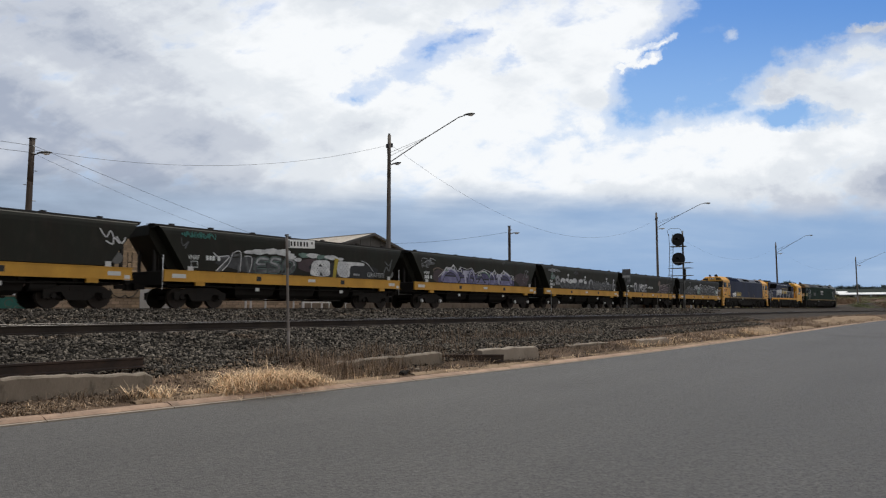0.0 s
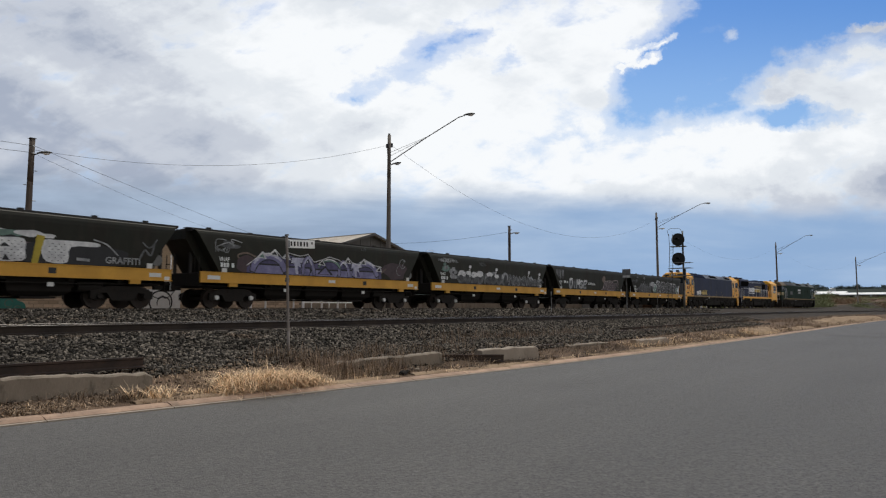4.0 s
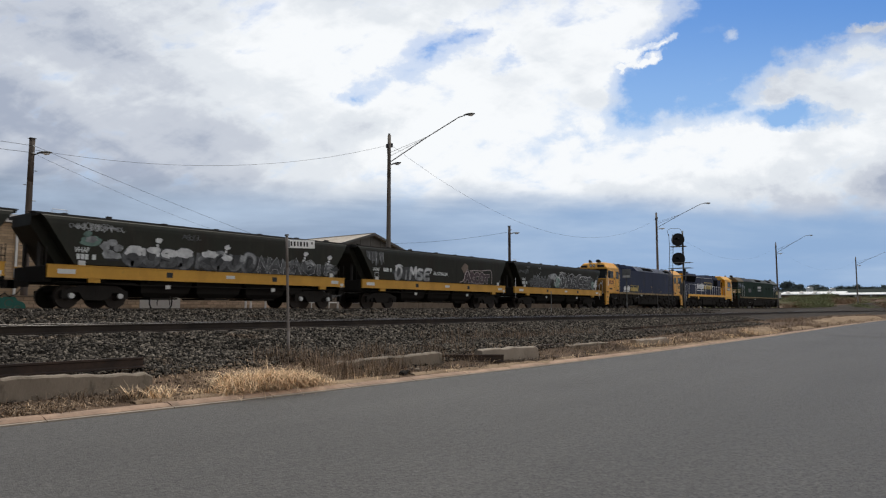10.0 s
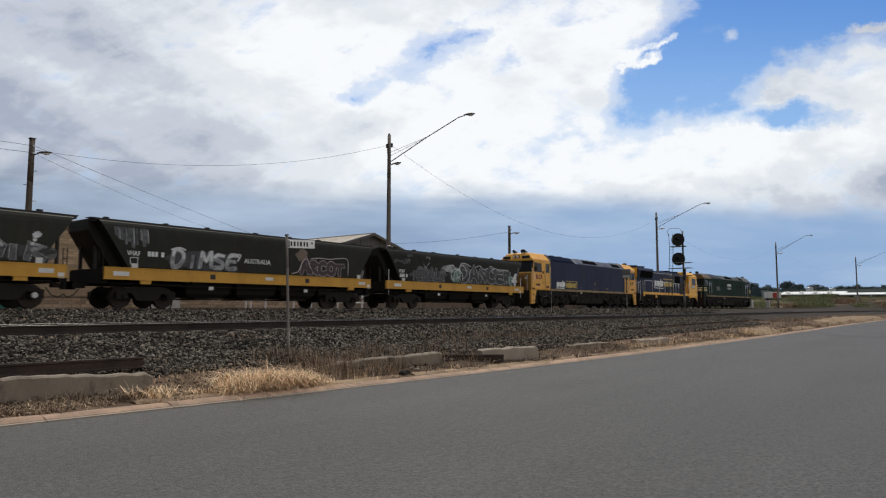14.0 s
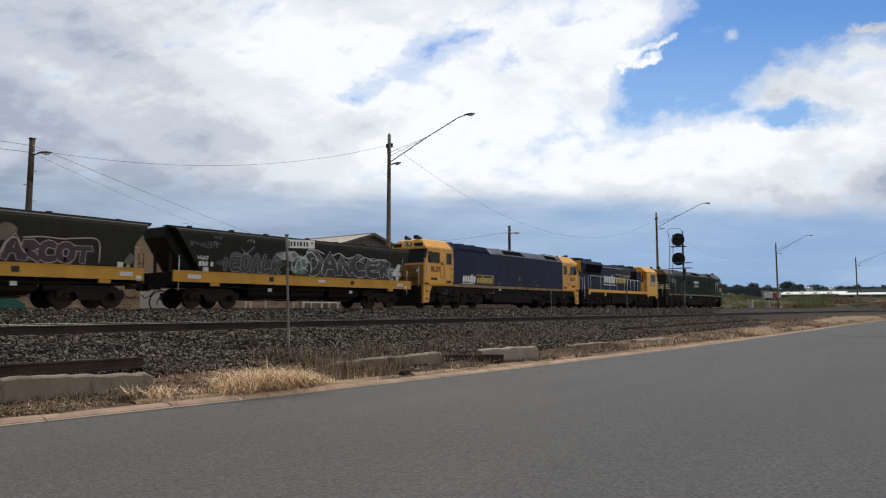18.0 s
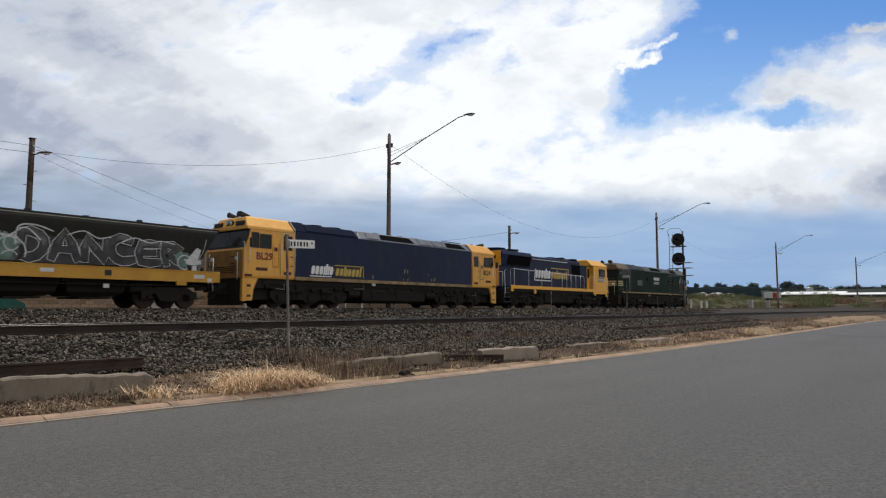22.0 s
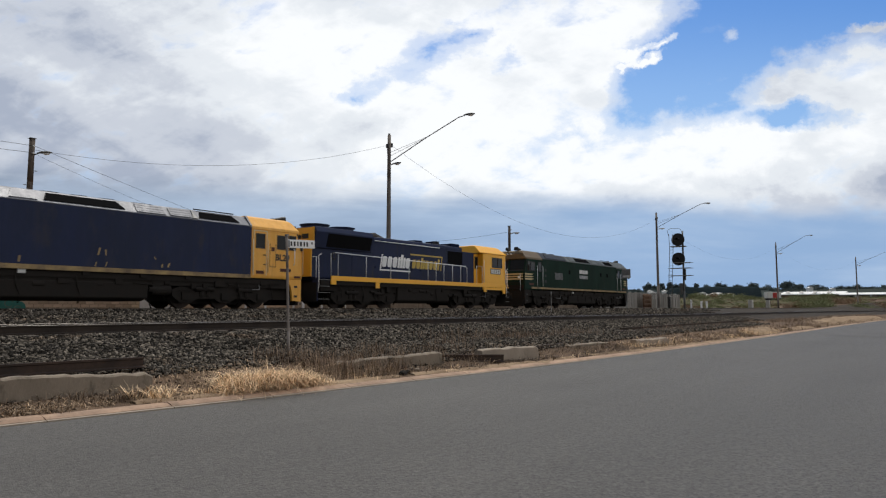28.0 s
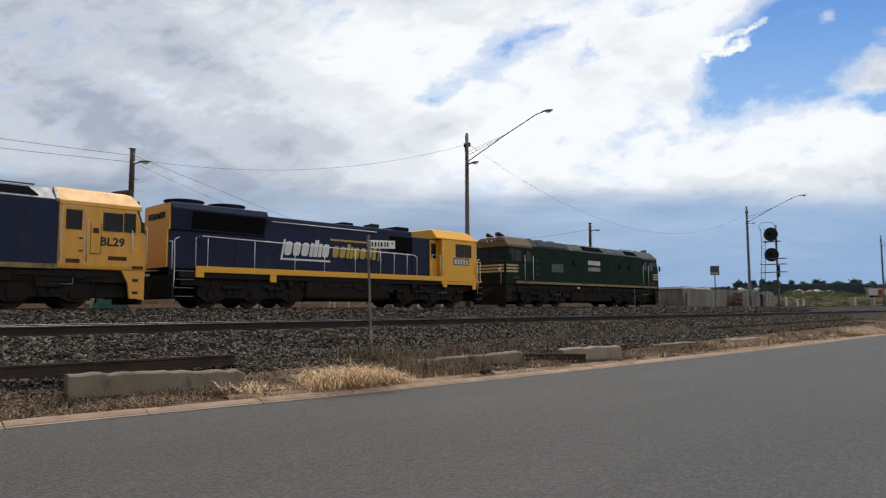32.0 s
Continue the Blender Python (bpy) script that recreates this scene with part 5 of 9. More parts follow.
        if k == 2:
            patch(w, [(0, -3.1, 1.95, 1.6, 0.45, 0.0, 1), (0, 2.2, 1.95, 4.2, 0.42, 0.0, 2)], ["haze"])
            patch(w, [(0, -5.25, 2.35, 0.2, 0.17, 0, 3), (0, -4.95, 2.5, 0.2, 0.15, 0, 4), (0, -4.75, 2.3, 0.2, 0.14, 0, 5), (0, -5.1, 2.05, 0.24, 0.2, 0, 6), (0, -4.8, 2.0, 0.2, 0.14, 0, 7), (1, -5.0, 2.28, 0.09, 0.08, 0, 8), (1, -4.95, 1.85, 0.3, 0.05, 0, 9)], ["silver", "ink"], 0.002)
            sprayed_row(w, 31, -4.55, -1.5, 1.64, 2.42, ("ring", "cup", "curl", "bowl"), "slate", "ink", "haze", "chalk", 0.25, 0.02, 0.05)
            patch(w, [(0, -4.1, 2.3, 0.34, 0.16, 0, 11), (0, -3.3, 2.33, 0.3, 0.15, 0, 12), (0, -2.5, 2.2, 0.26, 0.13, 0, 13), (0, -1.95, 2.28, 0.42, 0.2, 0, 14)], ["chalk"], 0.004)
            sprayed_row(w, 32, -1.5, 1.6, 1.64, 2.45, ("fork", "ring", "cup", "bowl"), "slate", "ink", "haze", "silver", 0.23, 0.03)
            patch(w, [(0, -0.75, 2.32, 0.4, 0.16, 0, 15), (0, 0.1, 2.2, 0.3, 0.14, 0, 16)], ["chalk"], 0.004)
            sprayed_row(w, 33, 1.7, 6.5, 1.64, 2.36, ("kink", "tent", "twin", "kink", "ring", "post", "leg"), "slate", "ink", "chalk", "silver", 0.25, 0.03, 0.1, 1)
            for n, (x, z) in enumerate(((-3.1, 2.72), (0.1, 2.68), (4.6, 2.66), (6.2, 2.58))):
                patch(w, [(0, x, z, 0.15, 0.12, 0.2, 21 + n), (0, x - 0.06, z - 0.2, 0.07, 0.06, 0, 31 + n), (0, x - 0.12, z - 0.32, 0.05, 0.05, 0, 41 + n)], ["chalk"], 0.005)
            patch(w, [(0, -5.75, 2.5, 0.4, 0.2, 0.3, 51), (1, -5.75, 2.55, 0.22, 0.13, 0.3, 52), (0, -5.9, 2.75, 0.15, 0.12, 0.3, 53)], ["mint", "silver"], 0.001)
            tag_scrawl(w, 34, -6.6, 2.85, 0.34, "silver", 9)
            tag_scrawl(w, 36, -2.1, 2.82, 0.3, "slate", 4)
        if k == 3:
            patch(w, [(0, 5.2, 2.1, 1.1, 0.5, 0.0, 1), (0, -4.8, 2.0, 0.7, 0.4, 0.2, 2)], ["plum"])
            sweeping_piece(w, -0.3)
            tag_scrawl(w, 45, -6.6, 2.42, 0.26, "silver", 4)
            patch(w, [(0, -5.75, 2.75, 0.55, 0.1, 0.3, 3), (0, -5.85, 2.92, 0.3, 0.08, 0.3, 4)], ["slate"])
            lines(w, [(0.04, [(-6.5, 2.68), (-5.9, 2.9), (-5.6, 2.75), (-5.75, 3.05), (-5.2, 2.95)]), (0.035, [(-6.55, 2.65), (-6.5, 3.0), (-6.0, 3.0)])], "silver")
            lines(w, [(0.04, arc_points(5.85, 2.55, 0.24, 0.26, 20, 330, 10)), (0.035, [(5.8, 2.3), (6.0, 2.75), (6.15, 2.7)]), (0.03, arc_points(5.6, 2.15, 0.25, 0.28, 60, 280, 8))], "silver")
            tag_scrawl(w, 48, 2.4, 3.05, 0.24, "slate", 3)
        if k == 4:
            patch(w, [(0, -2.6, 1.95, 2.2, 0.4, 0.0, 1), (1, 0.9, 2.1, 1.3, 0.35, 0.0, 2), (2, 3.2, 1.95, 2.5, 0.5, 0.0, 3)], ["haze", "plum", "ink"])
            lines(w, [(0.16, [(-4.75, 1.62), (-4.4, 1.95), (-4.1, 2.3), (-3.95, 2.45)]), (0.1, [(-5.0, 2.25), (-4.6, 2.2), (-3.7, 2.4)]), (0.14, [(-3.65, 2.45), (-3.7, 1.62)]), (0.2, [(-3.35, 2.3), (-3.15, 1.64)])], "slate")
            lines(w, [(0.045, [(-4.85, 1.62), (-4.5, 1.95), (-4.2, 2.3), (-4.75, 2.25), (-5.0, 2.4)]), (0.04, [(-4.55, 1.64), (-4.2, 2.0), (-4.0, 2.45), (-3.6, 2.5), (-3.62, 1.65)]), (0.035, [(-3.4, 2.35), (-3.0, 2.3), (-3.1, 1.66)])], "chalk", 0.006)
            sprayed_row(w, 52, -2.9, -0.5, 1.64, 2.36, ("comb", "curl", "bowl"), "slate", "ink", "mint", "silver", 0.16, 0.04)
            patch(w, [(0, -3.1, 2.55, 0.35, 0.09, 0.3, 11), (0, -2.6, 2.6, 0.45, 0.14, 0, 12), (0, -1.9, 2.66, 0.5, 0.15, 0, 13), (0, -1.2, 2.66, 0.5, 0.16, 0, 14), (0, -0.75, 2.5, 0.32, 0.16, 0, 15), (0, -0.3, 2.36, 0.25, 0.1, 0.4, 16),
                      (1, 0.1, 2.6, 0.4, 0.12, 0, 17), (0, 0.7, 2.62, 0.5, 0.13, 0, 18), (1, 1.3, 2.55, 0.45, 0.14, 0, 19), (0, 1.9, 2.6, 0.45, 0.12, 0, 20), (0, 2.5, 2.55, 0.3, 0.09, 0, 21)], ["chalk", "mint"], 0.002)
            patch(w, [(0, 1.2, 2.02, 0.78, 0.5, 0.0, 31), (0, 3.0, 2.0, 0.4, 0.44, 0.1, 32), (0, 3.45, 2.28, 0.95, 0.16, 0.0, 33), (0, 2.6, 2.2, 0.24, 0.26, 0, 34)], ["ink"], 0.003)
            bm = bmesh.new()
            lobe(bm, smooth_line([(0.6, 1.64), (0.55, 2.0), (0.7, 2.34), (1.2, 2.42), (1.75, 2.4), (1.8, 2.0), (1.72, 1.64), (0.6, 1.64)], 3)[:-1], SIDE_Y - 0.006, 0)
            lobe(bm, smooth_line([(2.5, 1.66), (2.3, 2.1), (2.42, 2.42), (2.9, 2.44), (4.2, 2.44), (4.25, 2.28), (3.3, 2.22), (3.2, 1.66), (2.5, 1.66)], 3)[:-1], SIDE_Y - 0.006, 0)
            lobe(bm, [(2.0, 1.5), (2.2, 1.5), (2.42, 2.55), (2.15, 2.58)], SIDE_Y - 0.0062, 1)
            lobe(bm, [(1.1, 1.64), (1.2, 1.85), (1.35, 1.64)], SIDE_Y - 0.0064, 2)
            lobe(bm, [(1.0, 2.1), (1.15, 2.24), (1.35, 2.1)], SIDE_Y - 0.0064, 2)
            for i in range(14):
                for j in range(8):
                    cx, cz = 0.68 + i * 0.2 + 0.1 * (j % 2), 1.7 + j * 0.1
                    if (cx < 1.72 or 2.55 < cx < 3.15 or (cz > 2.28 and 2.5 < cx < 3.4)) and cz < 2.38:
                        lobe(bm, [(cx + 0.022 * math.cos(a * 1.047), cz + 0.022 * math.sin(a * 1.047)) for a in range(6)], SIDE_Y - 0.0066, 2)
            tagged(part("graffiti", bm, [GRAFFITI["chalk"], GRAFFITI["lemon"], GRAFFITI["ink"]], w), kind="stuff")
            lines(w, [(0.05, [(4.1, 2.55), (4.6, 2.4), (5.05, 2.0)]), (0.14, [(3.55, 1.8), (3.95, 1.78)])], "silver")
            side_text(w, "GRAFFITI", 4.55, 1.7, 0.36, 0.95, GRAFFITI["silver"], SIDE_Y - 0.006, "sprayed_word")
            lines(w, [(0.08, [(5.9, 1.95), (6.1, 2.3), (6.35, 2.1), (6.5, 2.6)]), (0.06, [(6.0, 2.6), (6.3, 2.4), (6.6, 2.75)])], "slate")
            tag_scrawl(w, 58, -6.6, 2.95, 0.3, "teal", 8)
            lines(w, [(0.05, [(-6.55, 2.95), (-6.45, 2.6), (-6.2, 2.8), (-6.35, 2.5)])], "slate")
        if k == 5:
            patch(w, [(0, -0.6, 1.8, 1.3, 0.3, 0.2, 1), (0, 0.85, 1.72, 0.75, 0.12, 0.3, 2), (1, 1.2, 1.85, 0.9, 0.2, 0.2, 3)], ["slate", "haze"])
            lines(w, [(0.05, [(5.95, 3.0), (6.2, 2.7), (6.35, 2.95), (6.5, 2.65)]), (0.06, [(6.2, 2.55), (6.45, 2.45), (6.5, 2.7), (6.7, 2.5)]), (0.05, [(6.6, 2.75), (6.8, 2.5), (6.95, 2.75)])], "chalk")
        VEHICLES.append((w, q))


build_wagons()


def emblem_row(bm, x0, x1, z, h, kinds, y):
    """Slanted rounded blocks (0, 1), short bars (2) and tall bars (3) in a row from x0 to x1: an owner's mark without letters."""
    widths = {0: 1.0, 1: 1.0, 2: 0.5, 3: 0.55}
    unit = (x1 - x0) / sum(widths[k] for k in kinds)
    x = x0
    for k in kinds:
        w = widths[k] * unit * 0.86
        if k > 1:
            t = h * (1.25 if k == 3 else 1.0)
            prism(bm, [(x, z), (x + w, z), (x + w + 0.18 * t, z + t), (x + 0.18 * t, z + t)], y, y + 0.004)
        else:
            loop = []
            for i in range(14):
                a = 2 * math.pi * i / 14
                c, s = math.cos(a), math.sin(a)
                dx, dz = w / 2 * math.copysign(abs(c) ** 0.6, c), h / 2 * math.copysign(abs(s) ** 0.6, s)
                loop.append((x + w / 2 + dx + 0.18 * (dz + h / 2), z + h / 2 + dz))
            prism(bm, loop, y, y + 0.004)
        x += widths[k] * unit


def loco_bogie(parent, x):
    bg = bmesh.new()
    for side in (-1, 1):
        y0, y1 = sorted((side * 1.08, side * 1.24))
        prism(bg, [(-2.5, 0.52), (-2.5, 0.78), (-2.1, 0.95), (2.1, 0.95), (2.5, 0.78), (2.5, 0.45), (2.15, 0.24), (1.65, 0.24), (1.35, 0.4), (0.5, 0.4), (0.25, 0.24), (-0.25, 0.24), (-0.5, 0.4), (-1.35, 0.4), (-1.65, 0.24), (-2.15, 0.24)], y0, y1)
        for dx in (-1.0, 0.95):
            for d in (-0.16, 0.16):
                tube(bg, (dx + d, side * 1.2, 0.5), (dx + d, side * 1.2, 0.95), 0.12, n=8)
        for dx in (-1.9, 0.0, 1.9):
            box(bg, dx - 0.2, dx + 0.2, min(side * 1.24, side * 1.32), max(side * 1.24, side * 1.32), 0.36, 0.66)
        tube(bg, (-1.5, side * 1.3, 0.82), (-0.6, side * 1.3, 0.82), 0.09, n=8)
        tube(bg, (1.4, side * 1.3, 0.8), (0.6, side * 1.3, 0.8), 0.09, n=8)
    box(bg, -2.35, 2.35, -1.0, 1.0, 0.6, 0.98)
    for dx in (-1.25, -0.6, 0.62, 1.3):
        box(bg, dx - 0.34, dx + 0.34, -0.68, 0.68, 0.18, 0.62)
    box(bg, -2.55, 2.55, -0.7, 0.7, 0.3, 0.6)
    bogie = part("bogie", bg, BOGIE, parent, at=pose(x, 0, 0))
    for dx in (-1.9, 0.0, 1.9):
        wheelset(bogie, dx, 0.5)
    return bogie


def underframe_clutter(parent, x0, x1, seed):
    """Pipes, valve boxes and sand pipes along the underframe, each a part."""
    rnd = random.Random(seed)
    x = x0
    while x < x1:
        k = rnd.randrange(4)
        w = rnd.uniform(0.18, 0.5)
        z = rnd.uniform(0.72, 1.05)
        if k == 0:
            boxes("valve_box", [(x, x + w, -1.4, -1.26, z, z + rnd.uniform(0.15, 0.3))], rnd.choice((UNDER, BOGIE)), parent, bevel=0.01)
        elif k == 1:
            bar("sand_pipe", [(x, -1.34, 1.2), (x + 0.05, -1.38, 0.8), (x + 0.2, -1.3, 0.45), (x + 0.26, -1.0, 0.2)], 0.025, BOGIE, parent)
        elif k == 2:
            bar("air_pipe", [(x, -1.37, z), (x + w * 2.2, -1.38, z + rnd.uniform(-0.05, 0.05)), (x + w * 2.2, -1.34, z + 0.25)], 0.022, rnd.choice((UNDER, GALV)), parent)
        else:
            bm = bmesh.new()
            tube(bm, (x, -1.28, z), (x + w, -1.28, z), rnd.uniform(0.07, 0.12), n=10)
            part("brake_cylinder", bm, rnd.choice((UNDER, BOGIE)), parent)
        x += w + rnd.uniform(0.15, 0.5)


def window(parent, x0, x1, z0, z1, y=-1.452, mat=None, name="side_window"):
    """A side window: rubber frame proud of the wall, its pane set in it."""
    t = 0.045
    s = -1 if y < 0 else 1
    f = boxes(name, [(x0, x1, *sorted((y, y + s * 0.02)), z0, z0 + t), (x0, x1, *sorted((y, y + s * 0.02)), z1 - t, z1), (x0, x0 + t, *sorted((y, y + s * 0.02)), z0 + t, z1 - t), (x1 - t, x1, *sorted((y, y + s * 0.02)), z0 + t, z1 - t)], BLACK, parent)
    boxes("pane", [(x0 + t, x1 - t, *sorted((y, y + s * 0.008)), z0 + t, z1 - t)], mat or GLASS, f)
    return f


def cab_door(parent, x0, x1, mat):
    """A side door with its frame, window, handle and rails."""
    d = boxes("cab_door", [(x0, x1, -1.464, -1.452, 1.55, 3.45)], mat, parent, bevel=0.004)
    boxes("door_frame", [(x0 - 0.05, x0 - 0.005, -1.47, -1.452, 1.52, 3.5), (x1 + 0.005, x1 + 0.05, -1.47, -1.452, 1.52, 3.5), (x0, x1, -1.47, -1.452, 3.455, 3.5)], PALE_TRIM if mat is CAB_YELLOW else mat, parent)
    window(d, x0 + 0.08, x1 - 0.08, 2.7, 3.36, -1.465, name="door_window")
    boxes("door_handle", [(x1 - 0.16, x1 - 0.04, -1.5, -1.465, 2.4, 2.44), (x1 - 0.16, x1 - 0.04, -1.5, -1.465, 1.98, 2.02)], BLACK, d)
    for x in (x0 - 0.09, x1 + 0.09):
        bar("handrail", [(x, -1.5, 1.65), (x, -1.5, 3.1)], 0.022, HANDRAIL if mat is not CAB_YELLOW else PALE_TRIM, parent)
    return d


def double_cab(label, length, cab, side, roof_dark, roof_light, stripe, front_len, rear_len, number, sill=(1.36, 1.53)):
    """A full-width diesel locomotive with a cab at each end; x from 0 at its front corner."""
    r = thing("diesel_locomotive", pose(0, 0, 0), label, "locomotive", "locomotives")
    half = length / 2
    X = lambda x: x - half
    roofw = 0.98

    def cab_shell(front):
        n = front_len if front else rear_len
        def lv(z, a, w):
            x0, x1 = (X(a), X(n)) if front else (X(length - n), X(length - a))
            return (z, x0, x1, w)
        bm = bmesh.new()
        stack(bm, [lv(1.38, 0.0, 1.42), lv(1.5, 0.0, 1.45), lv(2.62, 0.02, 1.45), lv(2.7, 0.06, 1.45), lv(3.52, 0.34, 1.45)])
        c = part("cab", bm, cab, r, "yellow cab" if cab is CAB_YELLOW else "", bevel=0.02)
        bm = bmesh.new()
        stack(bm, [lv(3.525, 0.2, 1.46), lv(3.66, 0.2, 1.43), lv(4.08, 0.42, roofw + 0.02), lv(4.15, 0.62, roofw - 0.1)])
        ob = part("cab_roof", bm, (OCHRE if front else roof_light) if cab is not CAB_YELLOW else cab, r, "dusty ochre cab roof" if cab is not CAB_YELLOW and front else "", bevel=0.015)
        if cab is not CAB_YELLOW:
            k = X(0.185) if front else X(length - 0.185)
            boxes("brow_panel", [(min(k, k + (0.03 if front else -0.03)), max(k, k + (0.03 if front else -0.03)), -1.2, 1.2, 3.55, 3.86)], OCHRE, ob, "ochre panel over the windscreen")
        e = -1 if front else 1
        def fx(a):
            return X(a) if front else X(length - a)
        # windscreen, leaning back with the cab front
        for y0, y1 in ((-1.32, -0.08), (0.08, 1.32)):
            bm = bmesh.new()
            p = [(fx(0.085), y0, 2.78), (fx(0.085), y1, 2.78), (fx(0.315), y1, 3.45), (fx(0.315), y0, 3.45)]
            f = [bm.verts.new((x + e * 0.012, y, z)) for x, y, z in p]
            g = [bm.verts.new((x + e * 0.03, y, z)) for x, y, z in p]
            bm.faces.new(f)
            bm.faces.new(g)
            for i in range(4):
                j = (i + 1) % 4
                bm.faces.new((f[i], f[j], g[j], g[i]))
            part("windscreen", bm, GLASS, c)
        for y0, y1 in ((-1.43, -1.33), (-0.07, 0.07), (1.33, 1.43)):
            bm = bmesh.new()
            p = [(fx(0.07), y0, 2.74), (fx(0.07), y1, 2.74), (fx(0.33), y1, 3.5), (fx(0.33), y0, 3.5)]
            f = [bm.verts.new((x - e * 0.01, y, z)) for x, y, z in p]
            g = [bm.verts.new((x + e * 0.036, y, z)) for x, y, z in p]
            bm.faces.new(f)
            bm.faces.new(g)
            for i in range(4):
                j = (i + 1) % 4
                bm.faces.new((f[i], f[j], g[j], g[i]))
            part("windscreen_pillar", bm, BLACK if cab is CAB_YELLOW else side, c)
        bm = bmesh.new()
        tube(bm, (fx(0.1), -0.35, 2.8), (fx(0.25), -0.75, 3.3), 0.012, n=4)
        tube(bm, (fx(0.1), 0.35, 2.8), (fx(0.25), 0.75, 3.3), 0.012, n=4)
        part("wiper", bm, BLACK, c)
        # number boards and headlights above the screen
        for y in (-0.85, 0.85):
            boxes("number_board", [(*sorted((fx(0.27), fx(0.2))), y - 0.32, y + 0.32, 3.7, 3.9)], BLACK, ob)
        for y in (-0.16, 0.16):
            bm = bmesh.new()
            tube(bm, (fx(0.3), y, 3.86), (fx(0.2), y, 3.86), 0.12, n=14)
            hl = part("headlight", bm, BLACK, ob)
            bm = bmesh.new()
            tube(bm, (fx(0.21), y, 3.86), (fx(0.19), y, 3.86), 0.09, n=14)
            part("lens", bm, LENS, hl)
        for y in (-0.55, -0.4, 0.35):
            bm = bmesh.new()
            tube(bm, (fx(0.95), y, 4.22), (fx(0.42), y, 4.27), 0.04, 0.13, n=10)
            tube(bm, (fx(0.85), y, 4.1), (fx(0.85), y, 4.22), 0.03, n=6)
            part("horn", bm, BLACK, ob)
        # nose fittings
        boxes("pilot", [(*sorted((fx(0.02), fx(0.22))), -1.25, 1.25, 0.14, 1.38)], UNDER, r, bevel=0.02)
        boxes("pilot_corner", [(*sorted((fx(0.02), fx(0.22))), *sorted((k * 1.26, k * 1.42)), 0.32, 1.38) for k in (-1, 1)], cab if cab is CAB_YELLOW else UNDER, r)
        for k in (-1, 1):
            bm = bmesh.new()
            prism(bm, [(fx(0.225), 0.35), (fx(0.55), 0.35), (fx(0.62), 0.9), (fx(0.85), 1.375), (fx(0.225), 1.375)], *sorted((k * 1.3, k * 1.42)))
            part("corner_step", bm, cab if cab is CAB_YELLOW else UNDER, r)
        boxes("step_slot", [(*sorted((fx(0.26), fx(0.46))), -1.43, -1.421, z, z + 0.1) for z in (0.52, 0.98)], BLACK, r)
        boxes("cab_underside", [(*sorted((fx(0.24), fx(1.75))), -1.05, 1.05, 0.4, 1.37)], UNDER, r)
        boxes("coupler_pocket", [(*sorted((fx(0.015), fx(-0.03))), -0.35, 0.35, 0.65, 1.15)], BLACK, r)
        coupler(r, fx(0.0), e)
        bm = bmesh.new()
        for z in (1.62, 1.7, 1.78, 1.86):
            box(bm, *sorted((fx(0.0), fx(-0.02))), -0.95, 0.95, z, z + 0.028)
        part("nose_grille", bm, UNDER, c)
        if cab is not CAB_YELLOW:
            boxes("grimy_nose_foot", [(*sorted((fx(-0.012), fx(-0.001))), -1.38, 1.38, 1.4, 1.72)], UNDER, c)
        else:
            boxes("nose_panel", [(*sorted((fx(-0.01), fx(0.0))), -1.4, 1.4, 1.4, 2.6)], NOSE_GRIME_SHADE, c, "grimy nose panel, yellow browned by dirt and painted shade", bevel=0.003)
            boxes("nose_step", [(*sorted((fx(-0.05), fx(-0.011))), y - 0.14, y + 0.14, z, z + 0.03) for y, z in ((-0.7, 2.0), (0.7, 2.0), (-0.7, 2.3), (0.7, 2.3))], BROWN_SLOT, c)
            je = n if front else length - n
            bm = bmesh.new()
            prism_x(bm, [(-1.47, 3.58), (-1.47, 3.68), (-roofw - 0.06, 4.12), (-roofw + 0.02, 4.12), (-1.42, 3.64), (-1.42, 3.58)], X(je) - 0.11, X(je) - 0.01)
            part("roof_joint", bm, GALV, r, "pale metal joint strip")
        bm = bmesh.new()
        p = [(fx(0.055), -1.46, 2.7), (fx(0.055), 1.46, 2.7), (fx(0.345), 1.46, 3.52), (fx(0.345), -1.46, 3.52)]
        f = [bm.verts.new((x - e * 0.03, y, z)) for x, y, z in p]
        g = [bm.verts.new((x + e * 0.008, y, z)) for x, y, z in p]
        bm.faces.new(f)
        bm.faces.new(g)
        for i in range(4):
            j = (i + 1) % 4
            bm.faces.new((f[i], f[j], g[j], g[i]))
        part("windscreen_surround", bm, BLACK, c)
        for y in (-1.1, 1.1):
            bar("nose_handrail", [(fx(-0.05), y, 1.3), (fx(-0.05), y, 2.5)], 0.018, HANDRAIL, c)
        for y in (-0.95, 0.95):
            bm = bmesh.new()
            tube(bm, (fx(0.02), y, 2.25), (fx(-0.03), y, 2.25), 0.09, n=12)
            part("marker_light", bm, LENS, c)
        # side windows and doors
        k0 = 0.42
        a, b = (X(k0), X(k0 + 0.42)) if front else (X(length - k0 - 0.42), X(length - k0))
        window(c, a, b, 2.72, 3.4, name="quarter_window")
        a, b = (X(k0 + 0.46), X(k0 + 1.14)) if front else (X(length - k0 - 1.14), X(length - k0 - 0.46))
        window(c, a, b, 2.72, 3.36)
        a, b = (X(n - 0.82), X(n - 0.14)) if front else (X(length - n + 0.14), X(length - n + 0.82))
        cab_door(c, a, b, cab)
        a, b = (X(0.7), X(1.35)) if front else (X(length - 1.35), X(length - 0.7))
        boxes("step_recess", [(a, b, -1.456, -1.4505, 1.72, 1.86)], BROWN_SLOT, c)
